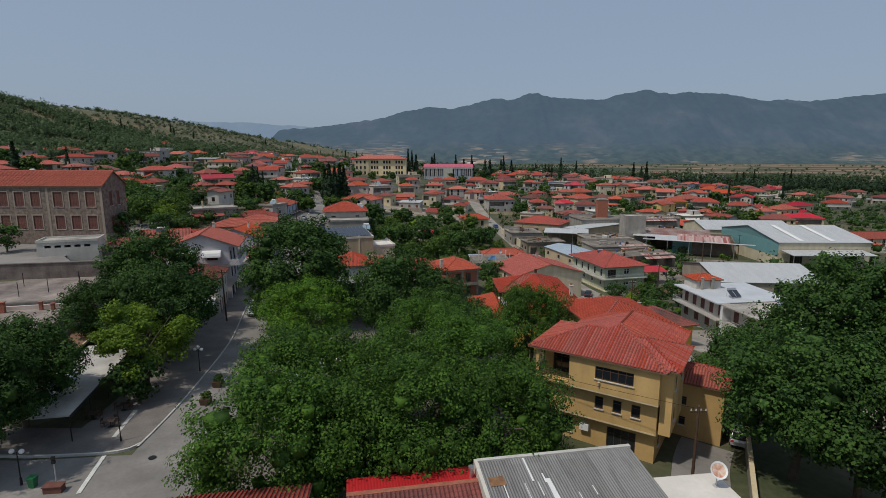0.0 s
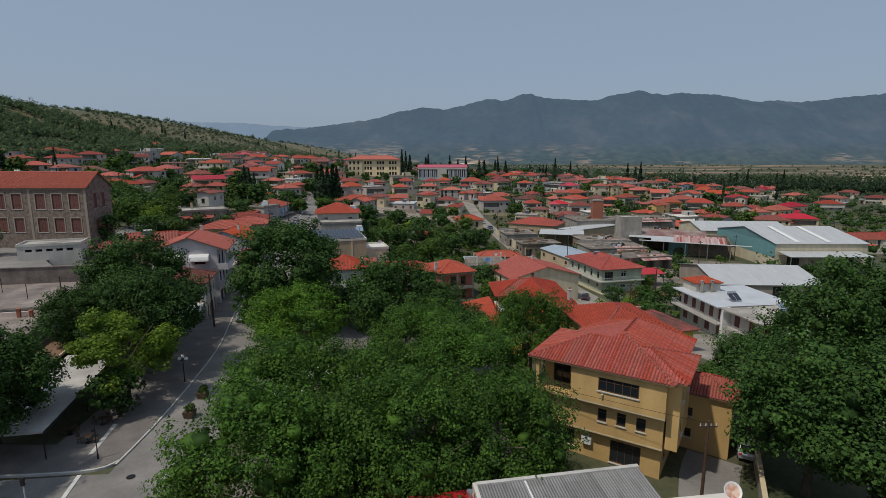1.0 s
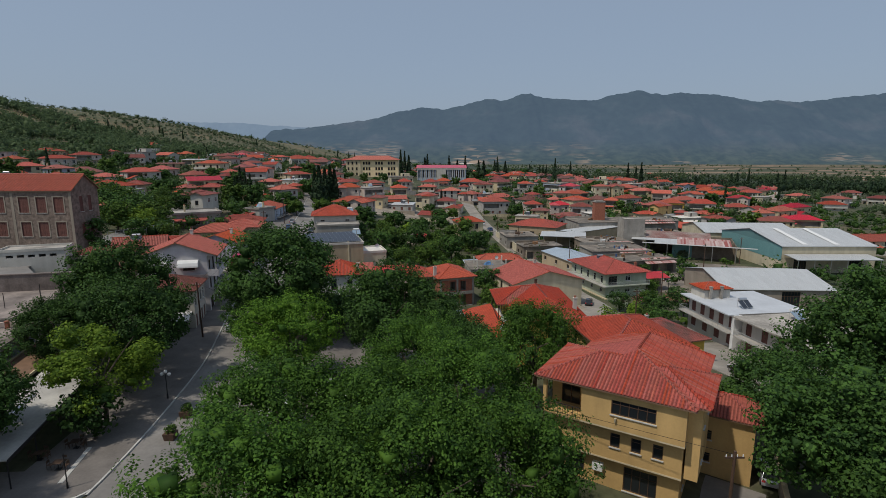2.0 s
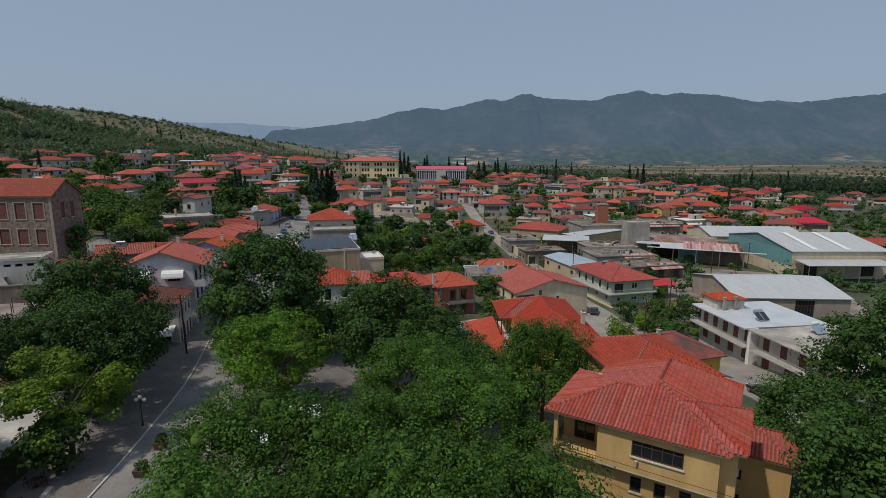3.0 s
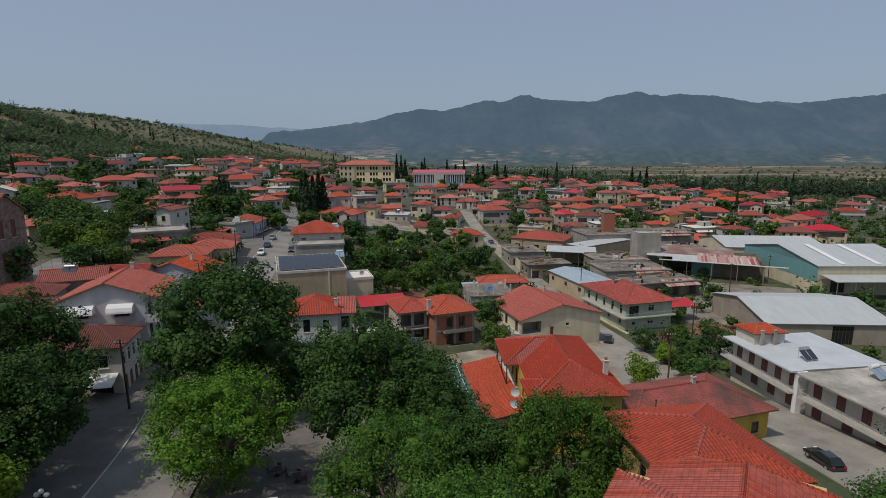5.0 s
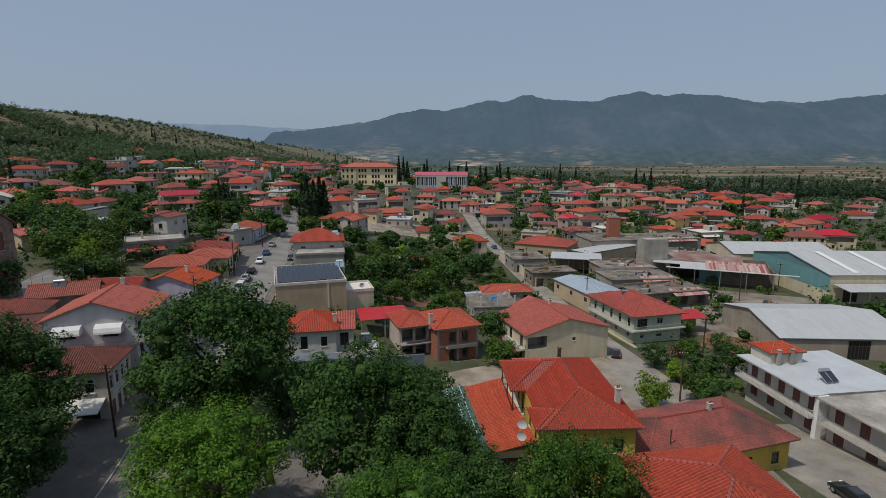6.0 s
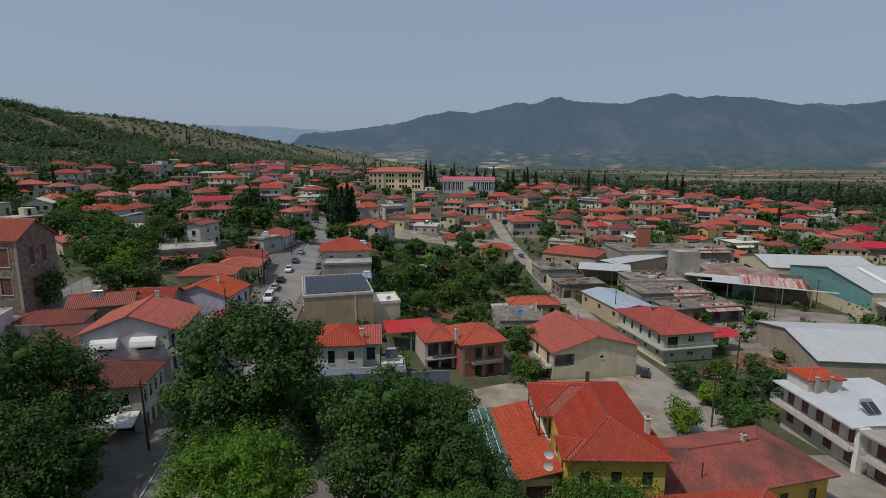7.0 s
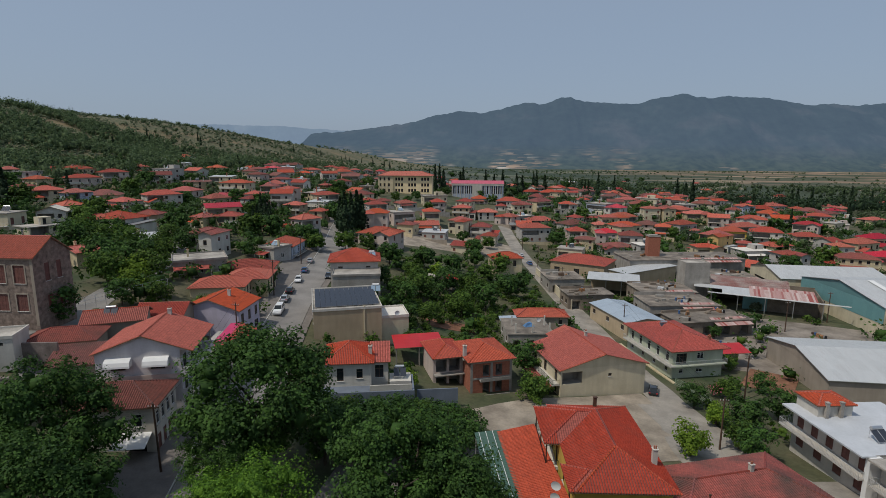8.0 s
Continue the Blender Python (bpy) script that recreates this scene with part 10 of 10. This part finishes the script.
def street_fence():
    """Green wire fence between the gardens and the side street, with an oleander behind it."""
    line = [(40.0, 132.0), (41.6, 128.0), (42.6, 122.0), (42.9, 116.0), (42.6, 110.5)]
    t = thing("fence", Matrix(), "low green wire mesh fence along the side street", "fence")
    pts = smooth_line(line, 2.2)
    for p, q in zip(pts, pts[1:]):
        s, z, w = Shape(), ground(p.x, p.y), ground(q.x, q.y)
        s.tube((p.x, p.y, z - 0.3), (p.x, p.y, z + 1.55), 0.045, sides=6)
        part("post", s, "pale_green", t)
        s = Shape()
        for h in (0.12, 0.48, 0.84, 1.2, 1.5):
            s.tube((p.x, p.y, z + h), (q.x, q.y, w + h), 0.018, sides=4, caps=False)
        for k in range(1, 8):
            a = p.lerp(q, k / 8)
            s.tube((a.x, a.y, z + (w - z) * k / 8 + 0.1), (a.x, a.y, z + (w - z) * k / 8 + 1.5), 0.012, sides=4, caps=False)
        part("mesh_panel", s, "pale_green", t)
    rng = np.random.default_rng(77)
    t = thing("oleander", pose(45.6, 126.6, ground(45.6, 126.6)), "flowering oleander bush with pink blossom", "shrub")
    c = np.array([[0, 0, 1.2], [0.6, 0.2, 1.7], [-0.5, 0.3, 1.8], [0.1, -0.4, 2.3]])
    r = np.array([1.0, 0.9, 0.85, 0.8])
    v, f = leaf_cloud(rng, c, r, 900, 0.2)
    part("leaves", mesh_of("leaves", v, f, "leaf_garden"), None, t)
    v, f = leaf_cloud(rng, c, r * 1.08, 120, 0.22, hollow=0.9)
    part("blossom", mesh_of("blossom", v, f, "blossom"), None, t, "bright pink blossom")


street_fence()


def utility_pole(x, y, h=8.8, lean=0.0, wood=True):
    t = thing("utility_pole", pose(x, y, ground(x, y), 0, lean, 0), "weathered wooden utility pole with insulators", "utility pole", "utility poles")
    s = Shape()
    s.tube((0, 0, -1.0), (0, 0, h), 0.15, 0.10, 9)
    part("pole", s, "dark_wood", t)
    s = Shape()
    s.box(-0.7, -0.05, h - 0.55, 0.7, 0.05, h - 0.43)
    arm = part("crossarm", s, "dark_wood", t)
    for k in (-0.6, -0.2, 0.2, 0.6):
        s = Shape()
        s.tube((k, 0, h - 0.43), (k, 0, h - 0.25), 0.04, 0.03, 6)
        part("insulator", s, "white_paint", arm)
    return Vector((x, y, ground(x, y) + h - 0.25))


POLES = [utility_pole(*p) for p in ((-37.2, 84.2, 8.9, -1.5), (-44.9, 121.5, 9), (-49.8, 152.0, 9), (-54.5, 186.0, 9))]
POLES2 = [utility_pole(*p) for p in ((37.4, 106.0, 8.5), (38.2, 164.5, 8.8), (28.4, 206.0, 8.8), (24.4, 244.0, 8.8), (20.6, 276.0, 8.8))]
EXTRA = [utility_pole(*p) for p in ((50.6, 126.0, 8.6), (100.0, 182.0, 9.0), (20.4, 40.6, 8.2), (83.0, 172.0, 8.5))]


def cable(a, b, sag, off):
    """One overhead wire that hangs between two poles."""
    s = Shape()
    d = (b - a).normalized()
    n = Vector((-d.y, d.x, 0)) * off
    pts = [a.lerp(b, t / 12) + n - Vector((0, 0, sag * 4 * (t / 12) * (1 - t / 12))) for t in range(13)]
    for p, q in zip(pts, pts[1:]):
        s.tube(p, q, 0.016, sides=4, caps=False)
    ob = new("overhead_cable", s.mesh("overhead_cable", ["iron"]))
    return tagged(ob, "thin black overhead cable between poles", "cable", "overhead cables")


for line in (POLES, POLES2):
    for a, b in zip(line, line[1:]):
        for off in (-0.6, 0.6):
            cable(a, b, 0.9, off)
cable(EXTRA[2], POLES[0], 1.6, 0.0)


def planter(x, y):
    t = thing("planter", pose(x, y, ground(x, y) + 0.04), "square wooden planter with a clipped shrub", "planter", "planters on the street")
    s = Shape()
    s.solid([(-0.45, -0.45, 0), (0.45, -0.45, 0), (0.45, 0.45, 0), (-0.45, 0.45, 0), (-0.55, -0.55, 0.7), (0.55, -0.55, 0.7), (0.55, 0.55, 0.7), (-0.55, 0.55, 0.7)])
    part("tub", s, "dark_wood", t)
    rng = np.random.default_rng(int(y))
    v, f = leaf_cloud(rng, np.array([[0, 0, 1.05], [0.15, 0.1, 1.2]]), np.array([0.55, 0.4]), 260, 0.16)
    part("shrub", mesh_of("shrub", v, f, "leaf_garden"), None, t)


for x, y in ((-27.3, 54.9), (-27.9, 59.4)):
    planter(x, y)


def parasol(x, y, turn):
    t = thing("parasol", pose(x, y, ground(x, y), 0, 0, turn), "square white canvas parasol over the tables", "parasol", "parasols on the square")
    s = Shape()
    s.tube((0, 0, 0), (0, 0, 2.9), 0.04, sides=8), s.box(-0.35, -0.35, 0, 0.35, 0.35, 0.1)
    part("pole", s, "pale_iron", t)
    s = Shape()
    c = [(-1.7, -1.7, 2.35), (1.7, -1.7, 2.35), (1.7, 1.7, 2.35), (-1.7, 1.7, 2.35)]
    for a, b in zip(c, c[1:] + c[:1]):
        s.face([a, b, (0, 0, 2.85)])
        s.face([b, a, (a[0], a[1], 2.12), (b[0], b[1], 2.12)])
    part("canopy", s, "canvas", t)


for p in ((-14.6, 62.6, 10), (-17.5, 57.5, 12), (-9.8, 60.0, 15)):
    parasol(*p)


def cafe_table(x, y, turn):
    t = thing("cafe_table", pose(x, y, ground(x, y) + 0.13, 0, 0, turn), "small dark cafe table on the paving", "table", "cafe tables")
    s = Shape()
    s.box(-0.4, -0.4, 0.71, 0.4, 0.4, 0.75)
    part("tabletop", s, "dark_wood", t)
    s = Shape()
    s.tube((0, 0, 0), (0, 0, 0.71), 0.035, sides=6), s.box(-0.25, -0.25, 0, 0.25, 0.25, 0.03)
    part("leg", s, "iron", t)


CHAIR = []


def cafe_chair(x, y, turn):
    if CHAIR:
        return copy_thing(CHAIR[0], pose(x, y, ground(x, y) + 0.13, 0, 0, turn))
    t = thing("cafe_chair", pose(x, y, ground(x, y) + 0.13, 0, 0, turn), "dark wooden cafe chair beside a table", "chair", "cafe chairs")
    s = Shape()
    s.box(-0.21, -0.21, 0.43, 0.21, 0.21, 0.47)
    part("seat", s, "dark_wood", t)
    s = Shape()
    s.box(-0.21, 0.18, 0.62, 0.21, 0.21, 0.88)
    part("backrest", s, "dark_wood", t)
    for a in (-0.19, 0.19):
        for b in (-0.19, 0.19):
            s = Shape()
            s.tube((a, b, 0), (a, b, 0.43 if b < 0 else 0.86), 0.02, sides=5)
            part("leg", s, "dark_wood", t)
    CHAIR.append(t)


for x, y in ((-34.6, 49.5), (-35.4, 53.0), (-36.2, 56.5), (-37.4, 51.0), (-13.5, 60.0), (-15.8, 64.5), (-11.5, 65.5), (-16.5, 61.0), (-15.6, 71.6), (-13.4, 70.6)):
    cafe_table(x, y, 10)
    for k, (dx, dy) in enumerate(((0.7, 0), (-0.7, 0), (0, 0.7))):
        cafe_chair(x + dx, y + dy, (270, 90, 0)[k])


def dish(x, y, z, turn):
    t = thing("satellite_dish", pose(x, y, z, 0, 0, turn), "white satellite dish on a short arm", "satellite dish", "satellite dishes")
    s = Shape()
    s.tube((0, 0.6, -0.2), (0, 0, 0), 0.03, sides=6)
    part("arm", s, "steel", t)
    s, prev = Shape(), None
    for i in range(5):
        r = 0.5 * i / 4
        ring = [(r * math.cos(a), -0.05 - 0.35 * r * r, r * math.sin(a)) for a in (2 * math.pi * k / 16 for k in range(16))]
        if prev:
            for k in range(16):
                s.face([prev[k], prev[(k + 1) % 16], ring[(k + 1) % 16], ring[k]])
        prev = ring
    part("dish", s, "white_paint", t)


dish(8.3, 77.4, 5.9, -20)
dish(8.3, 77.6, 4.5, -20)
dish(-16.0, 131.0, 6.8, 20)
dish(14.5, 150.0, 0.2, 10)

# lane and wall beside the ochre house
strip("road", [(18.5, 30), (21.0, 39), (23.6, 45.2), (26.0, 49.0)], 2.6, 2.2, 0.035, 0.2, "asphalt", "dark asphalt lane beside the ochre house", "road")
w = thing("garden_wall", pose(23.6, 36.6, -0.9, 0, 0, 64), "grey wall with a cream coping beside the lane", "wall")
s = Shape()
s.box(0, -0.12, -1, 17, 0.12, 1.9)
part("wall", s, "concrete", w)
s = Shape()
s.box(-0.05, -0.2, 1.9, 17.05, 0.2, 2.05)
part("coping", s, "w_cream", w)
SQUARE = [(-5, 36), (-8, 60), (-6, 84), (-4, 100)]
strip("pavement", SQUARE, 12, 14, 0.05, 0.2, "paving", "paved square beneath the plane trees", "square")
strip("road_marking", [(-32.0, 44.4), (-31.3, 41.6), (-30.6, 38.9)], 0.18, 0.18, 0.075, 0.02, "road_paint", "white stop line across the lane mouth", "road marking")
strip("paving_edge", [(-33.0, 47.4), (-34.1, 53.0)], 0.2, 0.2, 0.19, 0.06, "kerbstone", "pale stone band in the footway", "paving")
for k in (1,):
    y0 = 50 + k * 9
    strip("road_marking", [(-26.4 - k * 1.2, y0), (-26.7 - k * 1.3, y0 + 3)], 0.07, 0.07, 0.085, 0.02, "road_paint", "faded white dash on the main street", "road marking")
m = Shape()
m.tube((0, 0, 0), (0, 0, 0.02), 0.35, sides=16)
tagged(part("manhole_cover", m, "iron", m=pose(-27.4, 44.2, ground(-27.4, 44.2) + 0.075)), "round dark iron manhole cover in the street", "manhole cover")

# ---- greenery that nobody could count ----
def footprints():
    """Round patches that roads and buildings take up, for planting between them."""
    spots = []
    for ob in scene.objects:
        if ob.parent is None and ob.get("category") in ("house", "building", "warehouse", "workshop", "school", "apartment block", "canopy", "outbuilding", "tower"):
            for c in ob.children:
                if c.name.startswith(("wall", "roof")):
                    m = ob.matrix_basis
                    pts = [m @ Vector(q) for q in c.bound_box]
                    cx, cy = sum(p.x for p in pts) / 8, sum(p.y for p in pts) / 8
                    spots.append((cx, cy, max(math.hypot(p.x - cx, p.y - cy) for p in pts) * 0.82))
    for line in (MAIN, SIDE, CROSS, UPPER, FLATS, YARD, YARD_NORTH):
        for p in smooth_line(line, 4.0):
            spots.append((p.x, p.y, 6.0))
    return np.array(spots)


YARD_NORTH = [(6, 111), (14, 114), (24, 118)]
TAKEN = footprints()


def free(x, y, room=0.0):
    return bool(np.all((TAKEN[:, 0] - x) ** 2 + (TAKEN[:, 1] - y) ** 2 > (TAKEN[:, 2] + room) ** 2))


def hill_rough(x, y):
    return 0.0 if x > -130 else min(1.0, (-130 - x) / 150) * 5.0 * noise.fractal(Vector((x * 0.008, y * 0.008, 3.1)), 1.0, 2.0, 4)


def thicket(name, spots, leaves, size, mat, label, category, tall=1.0, seed=1):
    """One object of many low crowns, each a clump of leaves on the ground. spots: x, y, crown radius."""
    rng = np.random.default_rng(seed)
    cs, rs = [], []
    for x, y, r in spots:
        z = ground(x, y) + hill_rough(x, y)
        for k in range(3):
            cs.append((x + rng.normal() * r * 0.35, y + rng.normal() * r * 0.35, z + r * tall * (0.75 + 0.35 * k * rng.random())))
            rs.append(r * (0.6 + 0.3 * rng.random()))
    v, f = leaf_cloud(rng, np.array(cs), np.array(rs), len(spots) * leaves, size, flat=0.85 * tall, hollow=0.45)
    mid = np.array([(x, y, ground(x, y) + hill_rough(x, y) + r * tall * 0.8) for x, y, r in spots])
    v, f = with_cores(rng, v, f, mid, np.array([r * 0.5 for x, y, r in spots]), tall)
    tagged(new(name, mesh_of(name, v, f, mat)), label, category, kind="stuff")


def scatter(n, x0, x1, y0, y1, r0, r1, seed, keep=lambda x, y: True, room=0.0, check=True):
    rng, out = random.Random(seed), []
    while len(out) < n:
        n -= 0.0001 * n
        x, y = rng.uniform(x0, x1), rng.uniform(y0, y1)
        if keep(x, y) and (not check or free(x, y, room)):
            out.append((x, y, rng.uniform(r0, r1)))
    return out


on_hill = lambda x, y: x < -150 - 0.12 * y and noise.noise(Vector((x * 0.02, y * 0.02, 9))) > -0.3
thicket("olive_grove", scatter(11500, -900, -160, 60, 1400, 1.8, 3.8, 3, on_hill, 0, False), 15, 1.2, "leaf_olive", "olive groves dotted over the dry hillside", "olive grove", 0.9, 3)
thicket("hill_wood", scatter(1500, -900, -170, 60, 1100, 2.2, 4.2, 4, lambda x, y: x < -170 - 0.1 * y and noise.noise(Vector((x * 0.008, y * 0.008, 2))) > 0.05, 0, False), 34, 1.2, "leaf_hill", "dark scrub wood on the hillside", "wood", 1.1, 4)
thicket("hill_wood", scatter(1500, -560, -215, 280, 620, 2.6, 4.6, 24, lambda x, y: x < -190 - 0.1 * (y - 300) and x > -0.95 * y + 20 and noise.noise(Vector((x * 0.012, y * 0.012, 5))) > -0.25, 0, False), 44, 1.25, "leaf_hill", "dense dark wood above the upper houses", "wood", 1.5, 24)
thicket("hill_gardens", scatter(900, -460, -118, 150, 900, 1.6, 3.2, 13, lambda x, y: x > -170 - 0.25 * y, 0.5), 44, 0.85, "leaf_hill", "dark trees between the upper houses", "trees", 1.1, 13)
thicket("hill_gardens", scatter(900, -280, -62, 120, 480, 1.8, 3.6, 14, lambda x, y: True, -0.6), 50, 0.85, "leaf_dark", "green trees between the hillside houses", "trees", 1.1, 14)
in_town = lambda x, y: x > -190 and abs(x) < 60 + y * 0.8
thicket("garden_shrubs", scatter(700, -200, 260, 110, 330, 1.0, 2.3, 5, lambda x, y: in_town(x, y) and not (235 < y < 450 and -0.19 * y - 8 < x < 0.055 * y + 6)), 55, 0.6, "leaf_garden", "shrubs and small trees in the gardens between houses", "shrubs", 0.9, 5)
thicket("garden_shrubs", scatter(900, -200, 300, 150, 480, 1.5, 3.4, 6, lambda x, y: in_town(x, y) and not (235 < y < 450 and -0.19 * y - 8 < x < 0.055 * y + 6), -0.8), 60, 0.7, "leaf_dark", "dark evergreen shrubs in the gardens between houses", "shrubs", 1.0, 6)
thicket("town_trees", scatter(1500, -330, 620, 300, 720, 2.0, 4.2, 7, lambda x, y: not (y < 450 and -0.19 * y - 8 < x < 0.055 * y + 6), -1.0), 46, 1.0, "leaf_hill", "trees standing among the farther houses", "trees", 1.25, 7)
thicket("town_trees", scatter(260, 20, 330, 238, 500, 1.6, 3.2, 27, lambda x, y: x < y * 0.62 and not (50 < x < 125 and y < 262), -2.4), 60, 0.85, "leaf_dark", "dark trees squeezed between the houses", "trees", 1.25, 27)
thicket("town_edge_wood", [(x, 505 + 0.06 * x + q.uniform(-35, 45), q.uniform(2.6, 4.6)) for q in (random.Random(71),) for x in np.arange(-30, 640, 1.9) if noise.noise(Vector((x * 0.022, 1.7, 3))) > -0.08 - 0.0008 * x], 56, 1.25, "leaf_cypress", "belt of tall dark trees behind the last houses", "wood", 2.1, 28)
thicket("orchard", scatter(380, -200, 1500, 600, 1500, 2.0, 3.6, 8, lambda x, y: noise.noise(Vector((x * 0.003, y * 0.02, 4))) > 0.08, 0, False), 16, 1.7, "leaf_olive", "orchards and hedgerows on the plain", "orchard", 1.0, 8)
thicket("far_woods", scatter(1100, -600, 2600, 900, 3000, 3.0, 6.0, 9, lambda x, y: noise.noise(Vector((x * 0.0012, y * 0.008, 6))) > 0.12, 0, False), 12, 3.2, "leaf_hill", "distant belts of dark trees on the plain", "woods", 1.0, 9)
belt = lambda x: 520 + 0.1 * (x - 200) + random.Random(int(x * 3)).uniform(-26, 26)
thicket("conifer_belt", [(x, belt(x), random.Random(int(x * 7)).uniform(2.6, 3.8)) for x in np.arange(215, 620, 1.3)], 46, 1.2, "leaf_cypress", "dark belt of conifers at the edge of town", "trees", 2.3, 10)
thicket("garden_plot", scatter(300, -24, 20, 138, 212, 0.7, 1.8, 11, lambda x, y: not (-15 < x < 0 and (156 < y < 164 or 191 < y < 198))), 80, 0.36, "leaf_garden", "fruit trees and vines in the kitchen garden", "garden", 0.8, 11)
thicket("plain_wood", scatter(600, 120, 1500, 640, 1150, 3.2, 5.6, 31, lambda x, y: abs(x) < 60 + y * 0.95 and noise.noise(Vector((x * 0.004, y * 0.014, 12))) > -0.12, 0, False), 34, 1.7, "leaf_hill", "dark wooded belts across the plain behind the town", "wood", 1.5, 31)
